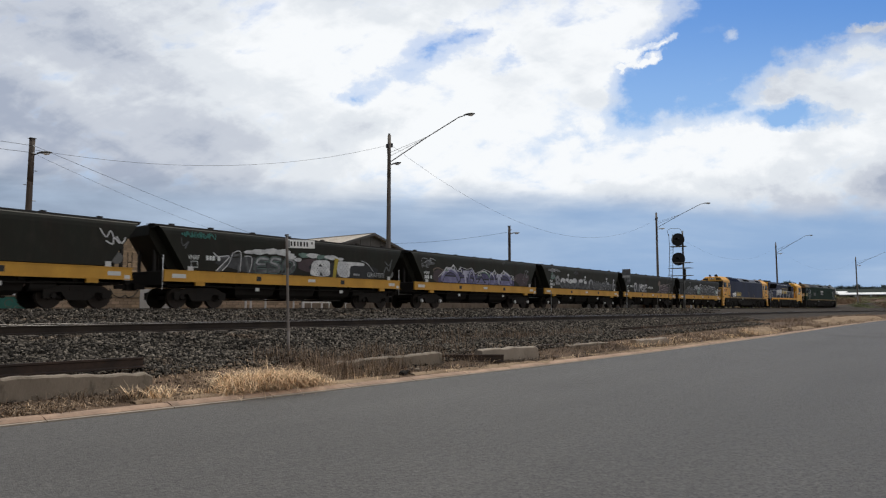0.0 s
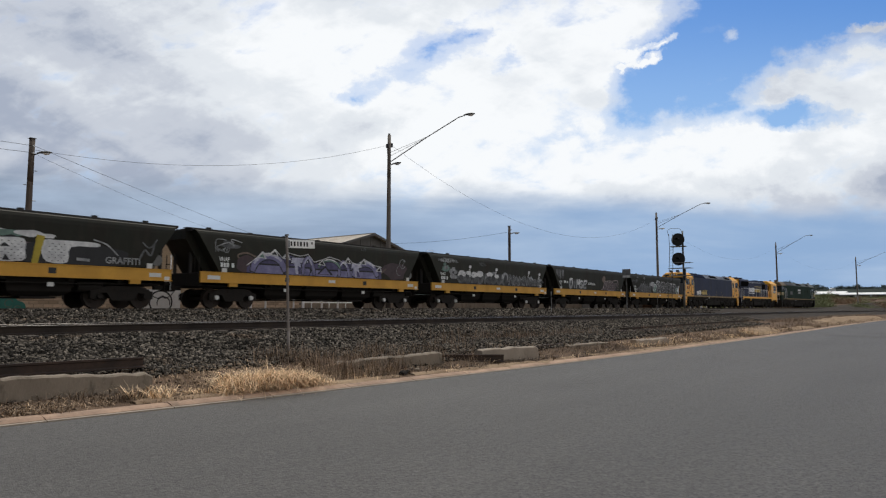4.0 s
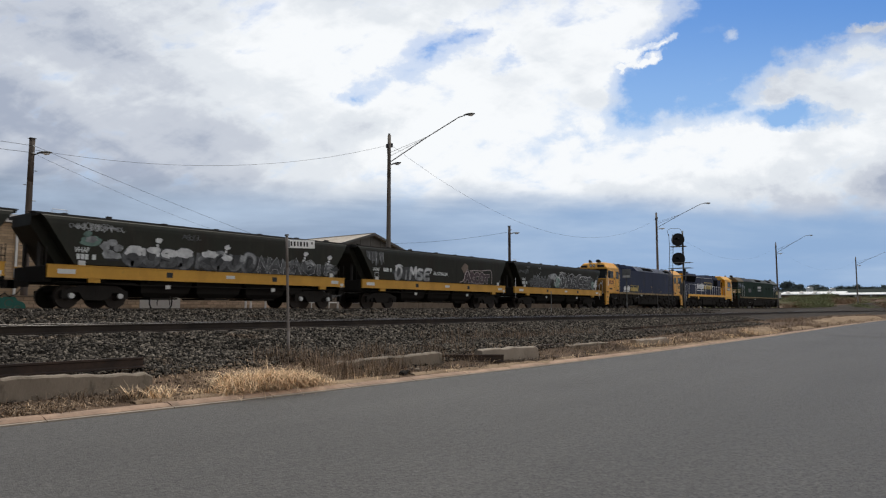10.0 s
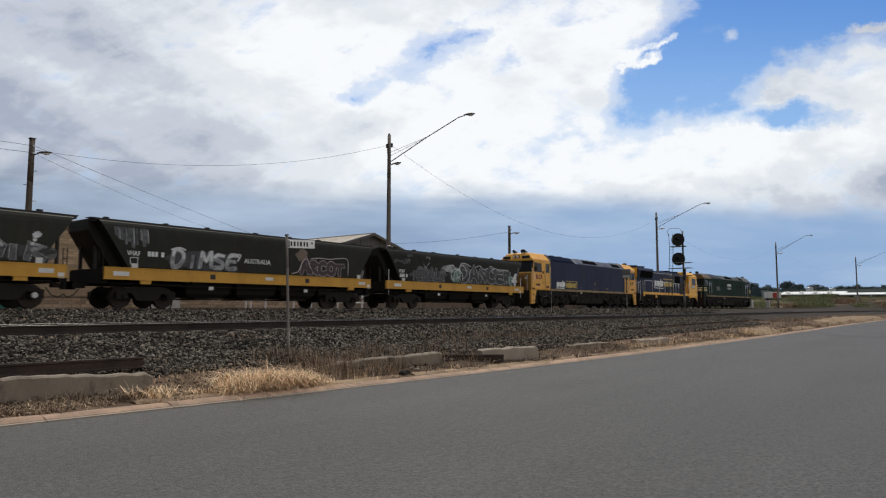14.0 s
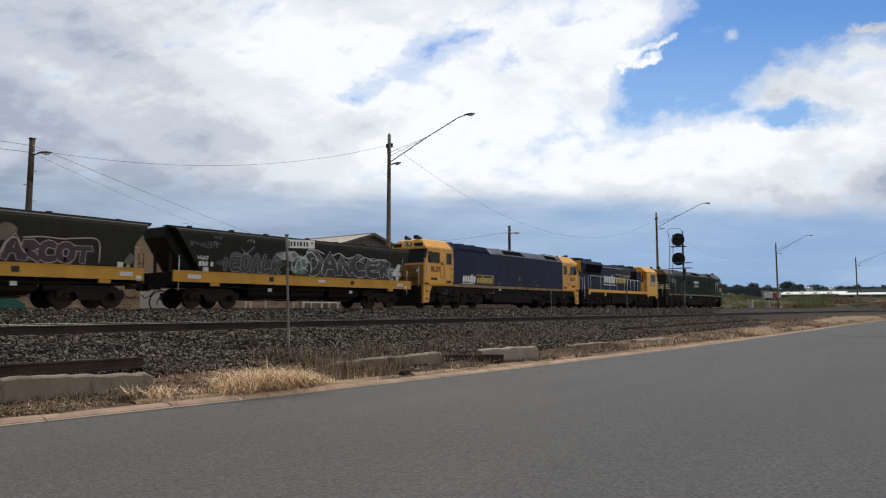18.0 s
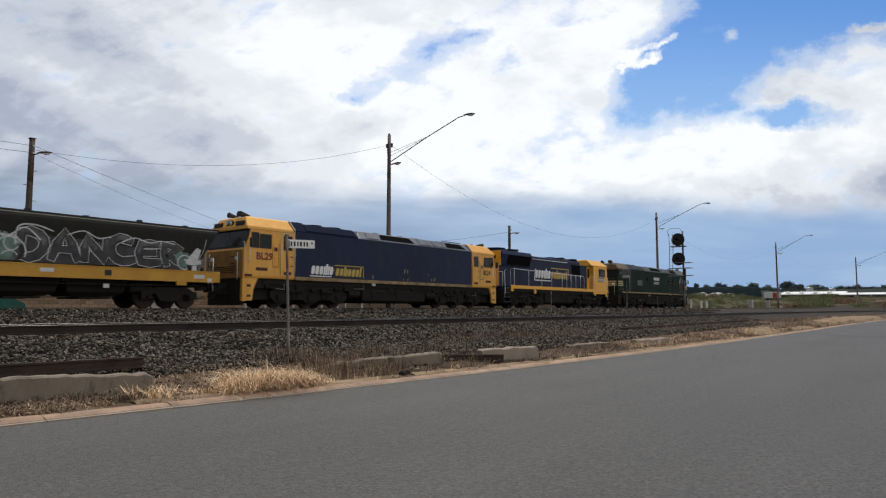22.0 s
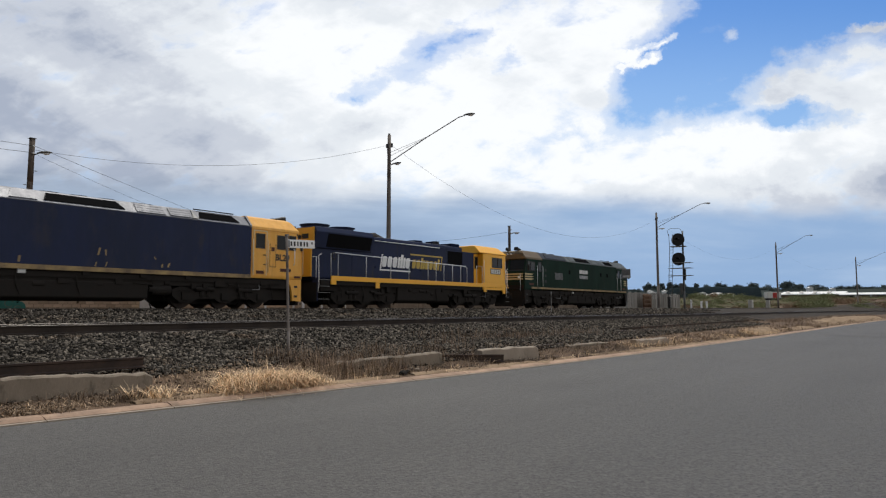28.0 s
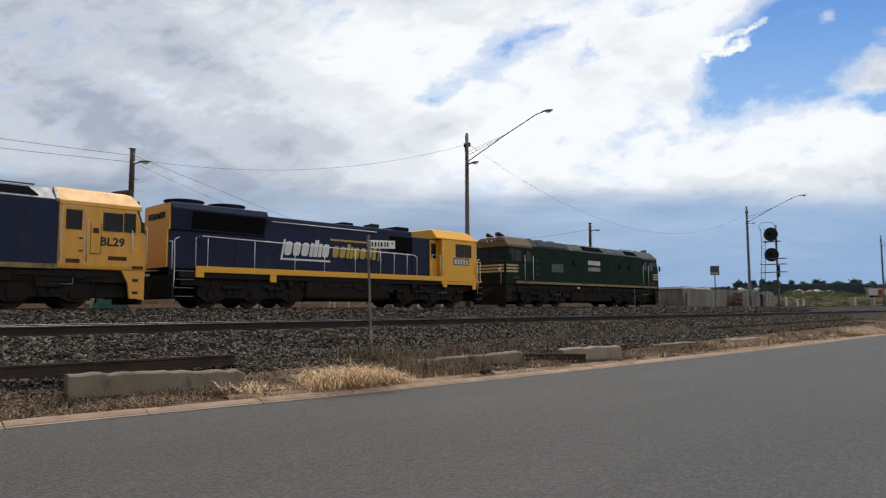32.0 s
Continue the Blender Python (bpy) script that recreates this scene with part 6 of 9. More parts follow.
        if cab is CAB_YELLOW:
            d0 = X(n - 0.7) if front else X(length - n + 0.26)
            boxes("toe_slot", [(d0, d0 + 0.45, -1.468, -1.4645, 1.58, 1.72)], BROWN_SLOT, c)
            d0 = X(n - 1.35) if front else X(length - n + 1.05)
            boxes("hatch", [(d0, d0 + 0.32, -1.458, -1.4505, 1.95, 2.95)], cab, c, bevel=0.003)
            boxes("hatch_edge", [(d0 - 0.02, d0 - 0.002, -1.456, -1.4505, 1.93, 2.97), (d0 + 0.322, d0 + 0.34, -1.456, -1.4505, 1.93, 2.97), (d0 - 0.02, d0 + 0.34, -1.456, -1.4505, 1.905, 1.93)], BROWN_SLOT, c)
            boxes("vent_slot", [(d0 + 0.06, d0 + 0.26, -1.463, -1.4585, 2.62, 2.8)], BROWN_SLOT, c)
            d0 = X(0.3) if front else X(length - 0.55)
            bar("corner_rail", [(d0, -1.47, 2.05), (d0, -1.54, 2.1), (d0, -1.54, 2.75), (d0, -1.47, 2.8)], 0.02, HANDRAIL, c)
            d0 = X(0.02) if front else X(length - 0.02)
            bar("corner_rail", [(d0, -1.47, 1.6), (d0, -1.52, 1.65), (d0, -1.52, 2.85), (d0, -1.45, 2.95)], 0.022, PALE_TRIM, c)
            boxes("foot_slot", [(*sorted((fx(0.1), fx(0.5))), -1.456, -1.4505, 1.45, 1.55)], BROWN_SLOT, c)
        m0 = X(0.7) if front else X(length - 1.65)
        if number and front:
            side_text(c, number, m0, 2.22, 0.46, 1.0, NUMBER_RED, -1.454, "road_number", 0.035)
        elif number:
            side_text(c, number, m0, 2.22, 0.42, 1.0, BLACK, -1.454, "road_number", 0.035)
        mx = X(0.25) if front else X(length - 0.25)
        bar("mirror_arm", [(mx, -1.45, 3.1), (mx, -1.66, 3.1)], 0.012, BLACK, c)
        boxes("mirror", [(mx - 0.04, mx + 0.04, -1.74, -1.62, 2.72, 3.08)], BLACK, c)
        return c

    cab_shell(True)
    cab_shell(False)
    a, b = X(front_len) + 0.004, X(length - rear_len) - 0.004
    boxes("body_side", [(a, b, -1.45, 1.45, 1.53, 3.62)], side, r, bevel=0.01)
    for i in range(1, 7):
        x = a + (b - a) * i / 7
        boxes("panel_seam", [(x - 0.012, x + 0.012, -1.4535, -1.4505, 1.55, 3.58)], side, r)
    # roof: dark front part with fans, pale sloping part with grilles
    cut = a + (b - a) * 0.29
    for x0, x1, m, nm in ((a, cut - 0.004, roof_dark, "roof_front"), (cut, b, roof_light, "roof_rear")):
        bm = bmesh.new()
        stack(bm, [(3.625, x0, x1, 1.45), (3.66, x0, x1, 1.44), (4.06, x0 + (0.3 if x0 > a else 0), x1, roofw + 0.02), (4.1, x0 + (0.35 if x0 > a else 0), x1, roofw - 0.1)])
        part(nm, bm, m, r, bevel=0.012)
    def slope_panel(name, x0, x1, mat, lo=0.15, hi=0.85, skew=0.12, lift=0.0):
        p0, p1 = Vector((0, -1.44, 3.66)), Vector((0, -1.0, 4.06))
        n = Vector((0, -0.67, 0.74))
        bm = bmesh.new()
        q = [(x0 - skew, lo), (x1 + skew, lo), (x1 - skew, hi), (x0 + skew * 0.4, hi)]
        f = [bm.verts.new(Vector((x, 0, 0)) + p0.lerp(p1, k) + n * (0.004 + lift)) for x, k in q]
        g = [bm.verts.new(Vector((x, 0, 0)) + p0.lerp(p1, k) + n * (0.03 + lift)) for x, k in q]
        bm.faces.new(f)
        bm.faces.new(g)
        for i in range(4):
            j = (i + 1) % 4
            bm.faces.new((f[i], f[j], g[j], g[i]))
        return part(name, bm, mat, r)
    L = b - a
    slope_panel("roof_grille", a + 0.42 * L, a + 0.60 * L, GRILLE)
    slope_panel("roof_grille", a + 0.83 * L, a + 0.95 * L, GRILLE)
    slope_panel("roof_panel", a + 0.345 * L, a + 0.39 * L, roof_light, 0.1, 0.95)
    slope_panel("roof_panel", a + 0.64 * L, a + 0.72 * L, roof_light, 0.08, 0.95, 0.02)
    slope_panel("roof_panel", a + 0.735 * L, a + 0.80 * L, roof_light, 0.08, 0.95, 0.02)
    for f0, f1 in ((0.642, 0.718), (0.737, 0.798)):
        for lo in (0.22, 0.5, 0.76):
            slope_panel("panel_rib", a + f0 * L, a + f1 * L, roof_light, lo, lo + 0.06, 0.0, 0.007)
    slope_panel("joint_plate", a + 0.807 * L, a + 0.813 * L, GALV, 0.02, 0.98, 0.08, 0.01)
    bar("roof_rail", [(a + 0.82 * L, -0.97, 4.13), (a + 0.955 * L, -0.97, 4.13)], 0.025, BLACK, r)
    slope_panel("front_grille", a + 0.05 * L, a + 0.27 * L, roof_dark, 0.1, 0.9, 0.05)
    for i, f in enumerate((0.06, 0.15, 0.24, 0.45, 0.52, 0.59)):
        bm = bmesh.new()
        x = a + f * L
        tube(bm, (x, 0, 4.08), (x, 0, 4.2 if i < 3 else 4.17), 0.62, 0.56, n=20)
        fan = part("roof_fan", bm, roof_dark, r)
        bm = bmesh.new()
        for kk in range(6):
            t = kk * math.pi / 6
            c, s = math.cos(t) * 0.52, math.sin(t) * 0.52
            pipe(bm, [(x - c, -s, 4.21 if i < 3 else 4.18), (x + c, s, 4.21 if i < 3 else 4.18)], 0.012, 4)
        part("fan_guard", bm, GRILLE, fan)
    bm = bmesh.new()
    box(bm, a + 0.66 * L, a + 0.72 * L, -0.3, 0.3, 4.1, 4.2)
    part("exhaust_stack", bm, roof_dark, r)
    # sill stripe, underframe, tank
    rnd = random.Random(5)
    for sd in (-1, 1):
        boxes("sill_stripe", [(a if sill[1] < 1.55 else X(1.0), b if sill[1] < 1.55 else X(length - 0.3), *sorted((sd * 1.4, sd * 1.47)), sill[0], sill[1])], stripe, r, "dirty yellow sill stripe", bevel=0.006)
    boxes("underframe", [(X(0.25), X(length - 0.25), -1.3, 1.3, 0.93, 1.375)], UNDER, r)
    boxes("pipe_duct", [(X(1.2), X(length - 1.2), -1.36, -1.305, 1.12, 1.3)], BOGIE, r)
    bm = bmesh.new()
    stack(bm, [(0.28, X(half - 2.6), X(half + 2.6), 1.05), (0.4, X(half - 2.7), X(half + 2.7), 1.32), (1.0, X(half - 2.7), X(half + 2.7), 1.36)])
    part("fuel_tank", bm, UNDER, r, bevel=0.03)
    for x in (X(half - 3.3), X(half + 3.3)):
        bm = bmesh.new()
        tube(bm, (x - 0.4, -1.15, 0.75), (x + 0.4, -1.15, 0.75), 0.22, n=12)
        part("air_reservoir", bm, UNDER, r)
    for i in range(5):
        x = X(half) + (i - 2) * 2.1 + rnd.uniform(-0.4, 0.4)
        boxes("lifting_bracket", [(x - 0.12, x + 0.12, -1.43, -1.36, 1.22, 1.36)], WHITE if i == 1 else UNDER, r)
    underframe_clutter(r, X(1.3), X(length - 1.3), int(length * 10))
    loco_bogie(r, X(4.2))
    loco_bogie(r, X(length - 4.2))
    return r, X, a, b


def raise_body(root, k):
    """Makes everything above the floor line taller by the factor k."""
    for ob in root.children_recursive:
        if ob.name.startswith(("wheelset", "bogie")):
            continue
        if ob.matrix_basis == Matrix.Identity(4):
            for v in ob.data.vertices:
                if v.co.z > 1.5:
                    v.co.z = 1.5 + (v.co.z - 1.5) * k
        elif ob.location.z > 1.5:
            ob.location.z = 1.5 + (ob.location.z - 1.5) * k


def build_first_loco():
    r, X, a, b = double_cab("navy-blue and yellow diesel locomotive with silver roof, weathered sides", 21.0, CAB_YELLOW, NAVY, NAVY_ROOF, SILVER, DIRTY_YELLOW, 3.0, 3.0, "BL29")
    # plain marks in the place of the owner's name: white blocks, then yellow ones on a dark panel
    bm = bmesh.new()
    emblem_row(bm, X(4.0), X(5.5), 1.68, 0.42, (0, 1, 1, 2, 3, 2, 1), -1.459)
    box(bm, X(3.95), X(5.4), -1.459, -1.4555, 1.58, 1.63)
    part("white_emblem", bm, BRIGHT_ROOF, r)["kind"] = "stuff"
    boxes("emblem_panel", [(X(5.6), X(7.75), -1.4565, -1.4545, 1.58, 2.2)], BLACK, r)
    bm = bmesh.new()
    emblem_row(bm, X(5.65), X(7.55), 1.66, 0.38, (1, 1, 3, 2, 1, 1, 1, 3), -1.46)
    box(bm, X(5.6), X(7.75), -1.46, -1.4575, 2.16, 2.2)
    box(bm, X(7.71), X(7.75), -1.46, -1.4575, 1.6, 2.16)
    part("yellow_emblem", bm, DECAL_YELLOW, r)["kind"] = "stuff"
    rnd = random.Random(3)
    bm = bmesh.new()
    for i in range(14):
        x = rnd.uniform(a + 2, b - 4)
        z = 1.56 + rnd.random() ** 2 * 0.5
        stroke(bm, [(x, z), (x + rnd.uniform(-0.08, 0.08), z + rnd.uniform(0.05, 0.22))], rnd.uniform(0.03, 0.12), -1.456, 0)
    part("scuff_marks", bm, DIRTY_YELLOW, r)["kind"] = "stuff"
    raise_body(r, 1.05)
    VEHICLES.append((r, 10.5))


build_first_loco()


def build_third_loco():
    r, X, a, b = double_cab("dark green diesel locomotive with ochre cab roof and grey roof panels", 19.8, GREEN, GREEN, BLACK, GREEN_ROOF, DIRTY_YELLOW, 2.75, 2.7, "", (1.46, 1.6))
    # cream chevrons round the cabs
    for x0, x1, sg in ((0.05, 1.35, 1), (18.7, 19.75, -1)):
        for z in (2.08, 2.25, 2.42):
            bm = bmesh.new()
            prism(bm, [(X(x0), z), (X(x1 - (0.3 if sg > 0 else 0)), z), (X(x1), z + 0.1), (X(x0 + (0 if sg > 0 else 0.3)), z + 0.1)], -1.4575, -1.4525)
            part("cream_band", bm, CREAM, r, "cream painted band")
    boxes("nose_band", [(X(-0.006), X(0.0), -1.3, 1.3, z, z + 0.1) for z in (2.08, 2.25, 2.42)], CREAM, r)
    bars(r, X(9.2), 2.82, [0.3, 0.25, 0.3, 0.28, 0.36], 0.28, WHITE, -1.455, "white_emblem")
    boxes("white_emblem_panel", [(X(9.2), X(10.8), -1.455, -1.453, 2.42, 2.68)], GRAFFITI["silver"], r)
    boxes("grey_patch", [(X(4.8), X(5.42), -1.455, -1.452, 2.22, 2.72), (X(5.46), X(6.1), -1.455, -1.452, 2.22, 2.72)], GRAFFITI["slate"], r, "dull grey painted patch")
    boxes("service_panel", [(X(3.1), X(3.35), -1.456, -1.452, z, z + 0.18) for z in (1.95, 2.35, 2.75)], BLACK, r)
    boxes("louvre", [(X(x), X(x + 0.3), -1.456, -1.452, 2.7, 3.0) for x in (7.2, 13.4, 14.8)], GRILLE, r)
    raise_body(r, 1.09)
    VEHICLES.append((r, 42.45 + 9.9))


build_third_loco()


def build_hood_loco():
    r = thing("diesel_locomotive", pose(0, 0, 0), "navy-blue hood diesel locomotive with yellow cab, walkway edge and pale handrails", "locomotive", "locomotives")
    half = 8.75
    X = lambda x: x - half + (0.45 if x > 13.12 else 0.0)          # x from 0 at the hood's end; the cab part stands 0.45 m on
    hw = 1.02
    boxes("frame", [(X(0.35), X(17.2), -1.38, 1.38, 1.2, 1.5), (X(0.5), X(17.0), -1.2, 1.2, 0.9, 1.2)], UNDER, r)
    boxes("walkway", [(X(1.0), X(14.0), -1.44, 1.44, 1.5, 1.56)], NAVY_ROOF, r)
    for sd in (-1, 1):
        y0, y1 = sorted((sd * 1.4, sd * 1.465))
        e = boxes("walkway_edge", [(X(1.0), X(17.4), y0, y1, 1.42, 1.66)], CLEAN_YELLOW, r, "yellow walkway edge", bevel=0.01)
        boxes("edge_bracket", [(X(x), X(x + w), y0, y1, z, 1.42) for x, w, z in ((1.0, 0.35, 1.22), (4.35, 0.3, 1.1), (14.6, 0.3, 1.1), (17.0, 0.3, 1.0))], CLEAN_YELLOW, e)
    # long hood
    boxes("hood", [(X(2.9), X(13.1), -hw, hw, 1.56, 3.72)], NAVY, r, bevel=0.02)
    bm = bmesh.new()
    prism_x(bm, [(-hw, 3.725), (-hw + 0.05, 3.86), (-0.62, 3.93), (0.62, 3.93), (hw - 0.05, 3.86), (hw, 3.725)], X(4.3), X(13.1))
    part("hood_roof", bm, NAVY, r)
    for x in (5.4, 6.6, 7.8, 9.0, 10.2, 11.4):
        boxes("door_seam", [(X(x) - 0.01, X(x) + 0.01, -hw - 0.006, -hw - 0.001, 1.62, 3.68)], BLACK, r)
    for i in range(10):
        x = 4.7 + i * 0.8
        boxes("door_latch", [(X(x), X(x + 0.05), -hw - 0.03, -hw - 0.001, 2.2, 2.3)], NAVY_ROOF, r)
    # radiator section at the rear end, wider above
    bm = bmesh.new()
    stack(bm, [(1.56, X(0.05), X(2.895), hw), (3.0, X(0.05), X(2.895), hw)])
    part("radiator_base", bm, NAVY, r, bevel=0.02)
    bm = bmesh.new()
    stack(bm, [(3.004, X(0.05), X(4.29), hw + 0.1), (3.78, X(0.05), X(4.29), 1.34), (4.02, X(0.05), X(4.29), 1.2)])
    rad = part("radiator_housing", bm, NAVY, r, bevel=0.02)
    bm = bmesh.new()
    p0, p1 = Vector((0, -hw - 0.1, 3.02)), Vector((0, -1.34, 3.78))
    for k0, k1, x0, x1 in ((0.08, 0.92, 0.9, 4.15),):
        q = [(x0, k0), (x1, k0), (x1, k1), (x0, k1)]
        f = [bm.verts.new(Vector((X(x), -0.006, 0)) + p0.lerp(p1, k)) for x, k in q]
        g = [bm.verts.new(Vector((X(x), -0.03, 0)) + p0.lerp(p1, k)) for x, k in q]
        bm.faces.new(f)
        bm.faces.new(g)
        for i in range(4):
            j = (i + 1) % 4
            bm.faces.new((f[i], f[j], g[j], g[i]))
    part("radiator_grille", bm, GRILLE, rad, "black radiator grille")
    for x in (1.1, 3.0):
        bm = bmesh.new()
        tube(bm, (X(x), 0, 4.0), (X(x), 0, 4.24), 0.74, 0.72, n=22)
        tube(bm, (X(x), 0, 4.2), (X(x), 0, 4.25), 0.8, 0.8, n=22)
        fan = part("roof_fan", bm, NAVY, r)
        bm = bmesh.new()
        for kk in range(6):
            t = kk * math.pi / 6
            pipe(bm, [(X(x) - 0.66 * math.cos(t), -0.66 * math.sin(t), 4.26), (X(x) + 0.66 * math.cos(t), 0.66 * math.sin(t), 4.26)], 0.012, 4)
        part("fan_guard", bm, GRILLE, fan)
    boxes("hood_end", [(X(0.0), X(0.046), -hw, hw, 1.6, 3.0), (X(0.0), X(0.046), -1.2, 1.2, 3.0, 3.98)], CLEAN_YELLOW, r, "yellow hood end")
    for y in (-0.55, 0.55):
        boxes("number_board", [(X(-0.02), X(-0.001), y - 0.25, y + 0.25, 3.45, 3.68)], BLACK, r)
    for y in (-0.15, 0.15):
        bm = bmesh.new()
        tube(bm, (X(0), y, 3.55), (X(-0.06), y, 3.55), 0.11, n=12)
        part("headlight", bm, BLACK, r)
    # roof fittings
    for x, w, h, ln in ((8.9, 0.5, 0.12, 0.7), (10.9, 0.35, 0.2, 0.5), (12.2, 0.8, 0.14, 0.9)):
        boxes("exhaust_hatch", [(X(x), X(x + ln), -w, w, 3.9, 3.94 + h)], NAVY_ROOF, r, bevel=0.03)
    for i in range(4):
        bm = bmesh.new()
        tube(bm, (X(10.7 + i * 0.16), -0.5, 3.92), (X(10.7 + i * 0.16), -0.5, 4.12), 0.06, n=8)
        part("vent_pipe", bm, BLACK, r)
    bar("hood_rail", [(X(4.6), -hw - 0.07, 3.66), (X(10.6), -hw - 0.07, 3.66)], 0.02, HANDRAIL, r, "pale rail along the hood top")
    boxes("inertial_filter", [(X(11.5), X(13.1), -hw - 0.012, -hw - 0.002, 2.75, 3.55)], GRILLE, r)
    # cab
    c0, c1 = 13.3, 17.4
    bm = bmesh.new()
    stack(bm, [(1.5, X(14.5), X(c1), 1.45), (3.6, X(14.5), X(c1), 1.45)])
    cab = part("cab", bm, CLEAN_YELLOW, r, "yellow cab", bevel=0.03)
    bm = bmesh.new()
    stack(bm, [(1.56, X(13.11), X(14.49), 1.05), (3.6, X(13.11), X(14.49), 1.05)])
    part("cab_back", bm, NAVY, r, bevel=0.02)
    bm = bmesh.new()
    stack(bm, [(3.605, X(14.1), X(17.5), 1.47), (3.66, X(14.1), X(17.5), 1.46), (4.1, X(14.2), X(17.1), 0.95), (4.14, X(14.3), X(17.0), 0.85)])
    part("cab_roof", bm, CLEAN_YELLOW, r, bevel=0.015)
    boxes("cab_rear_door", [(X(13.95), X(14.48), -1.075, -1.052, 1.6, 3.55)], CLEAN_YELLOW, r)
    window(r, X(14.02), X(14.4), 2.6, 3.38, -1.076)
    window(cab, X(15.6), X(16.3), 2.72, 3.4, -1.452)
    window(cab, X(16.34), X(16.9), 2.72, 3.4, -1.452)
    boxes("number_plate_bars", [(X(15.5 + i * 0.24), X(15.68 + i * 0.24), -1.458, -1.453, 2.34, 2.62) for i in range(5)], WHITE, cab)
    boxes("number_plate_base", [(X(15.42), X(16.7), -1.4535, -1.4505, 2.3, 2.66)], BLACK, cab)
    boxes("cab_foot", [(X(14.5), X(17.35), -1.45, 1.45, 1.25, 1.41)], CLEAN_YELLOW, r)
    for x0 in (14.56, 17.25):
        bar("handrail", [(X(x0), -1.5, 1.7), (X(x0), -1.5, 3.2)], 0.018, HANDRAIL, r)
    # walkway rails
    bar("walkway_rail", [(X(1.0), -1.42, 1.66), (X(1.0), -1.42, 2.72), (X(1.25), -1.42, 2.8), (X(12.9), -1.42, 2.66), (X(13.1), -1.42, 2.55), (X(13.1), -1.42, 1.66)], 0.021, HANDRAIL, r, "pale walkway handrail")
    for x in (1.5, 3.6, 5.6, 7.2, 9.0, 9.8, 10.6, 11.5, 12.4):
        bar("rail_post", [(X(x), -1.42, 1.66), (X(x), -1.42, 2.72)], 0.019, HANDRAIL, r)
    bar("walkway_rail", [(X(1.0), 1.42, 1.66), (X(1.0), 1.42, 2.78), (X(13.5), 1.42, 2.66), (X(13.5), 1.42, 1.66)], 0.022, HANDRAIL, r)
    bar("cab_step_rail", [(X(13.75), -1.44, 1.66), (X(13.75), -1.44, 2.75), (X(14.4), -1.44, 2.75), (X(14.4), -1.44, 1.66)], 0.02, HANDRAIL, r)
    # end steps
    for x, e in ((0.1, -1), (17.4, 1)):
        bm = bmesh.new()
        for i in range(4):
            z = 0.45 + i * 0.33
            box(bm, *sorted((X(x + (0.1 if e < 0 else 0.0)), X(x + (0.85 if e < 0 else 0.5)))), -1.42, -1.34, z, z + 0.025)
        part("step_tread", bm, GALV, r)
        boxes("step_side", [(*sorted((X(x), X(x + 0.04))), -1.42, -1.02, 0.35, 1.55)], NAVY if e < 0 else UNDER, r)
        bar("step_rail", [(X(x + 0.02), -1.44, 0.8), (X(x + 0.02), -1.5, 1.2), (X(x + 0.02), -1.46, 2.6), (X(x + 0.2), -1.46, 2.7)], 0.02, HANDRAIL, r)
        boxes("pilot", [(*sorted((X(x - 0.02), X(x + 0.1))), -1.35, 1.35, 0.35, 1.3)], UNDER, r)
        coupler(r, X(0.0 if e < 0 else 17.5), e)
        boxes("end_platform", [(*sorted((X(x if e < 0 else 17.3), X(x + 0.95 if e < 0 else 17.9))), -1.4, 1.4, 1.42, 1.5)], NAVY_ROOF if e < 0 else CLEAN_YELLOW, r)
        bar("end_rail", [(X(x + (0.0 if e < 0 else 0.45)), -1.3, 1.5), (X(x + (0.0 if e < 0 else 0.45)), -1.3, 2.55), (X(x + (0.0 if e < 0 else 0.45)), 1.3, 2.55), (X(x + (0.0 if e < 0 else 0.45)), 1.3, 1.5)], 0.02, HANDRAIL, r)
    bm = bmesh.new()
    for k in range(3):
        pts = [(X(1.15) + (0.16 - k * 0.03) * math.cos(a * 0.628), -1.46 - 0.01 * k, 2.62 + (0.2 - k * 0.03) * math.sin(a * 0.628)) for a in range(11)]
        pipe(bm, pts, 0.016, 4)
    part("coiled_hose", bm, BLACK, r)
    # plain blocks and bars in the place of the owner's name
    bm = bmesh.new()
    emblem_row(bm, X(5.25), X(7.75), 2.3, 0.6, (0, 1, 1, 2, 3, 2, 1), -hw - 0.012)
    box(bm, X(5.1), X(7.8), -hw - 0.012, -hw - 0.008, 2.1, 2.18)
    prism(bm, [(X(5.1), 2.18), (X(5.2), 2.18), (X(5.36), 2.98), (X(5.26), 2.98)], -hw - 0.012, -hw - 0.008)
    part("white_emblem", bm, DECAL_WHITE, r)["kind"] = "stuff"
    bm = bmesh.new()
    emblem_row(bm, X(7.9), X(10.6), 2.33, 0.52, (1, 1, 3, 2, 1, 1, 1, 3), -hw - 0.012)
    box(bm, X(7.8), X(10.95), -hw - 0.012, -hw - 0.008, 3.08, 3.16)
    prism(bm, [(X(10.72), 2.3), (X(10.8), 2.3), (X(10.95), 3.08), (X(10.87), 3.08)], -hw - 0.012, -hw - 0.008)
    part("yellow_emblem", bm, DECAL_YELLOW, r)["kind"] = "stuff"
    bm = bmesh.new()
    stack(bm, [(0.3, X(6.4), X(11.2), 1.05), (0.45, X(6.3), X(11.3), 1.3), (1.2, X(6.3), X(11.3), 1.34)])
    part("fuel_tank", bm, UNDER, r, bevel=0.03)
    underframe_clutter(r, X(1.2), X(16.4), 77)
    loco_bogie(r, X(3.7))
    loco_bogie(r, X(13.9))
    raise_body(r, 1.06)
    VEHICLES.append((r, 21.95 + half))


build_hood_loco()

# ---- poles, lamps and wires behind the train ----


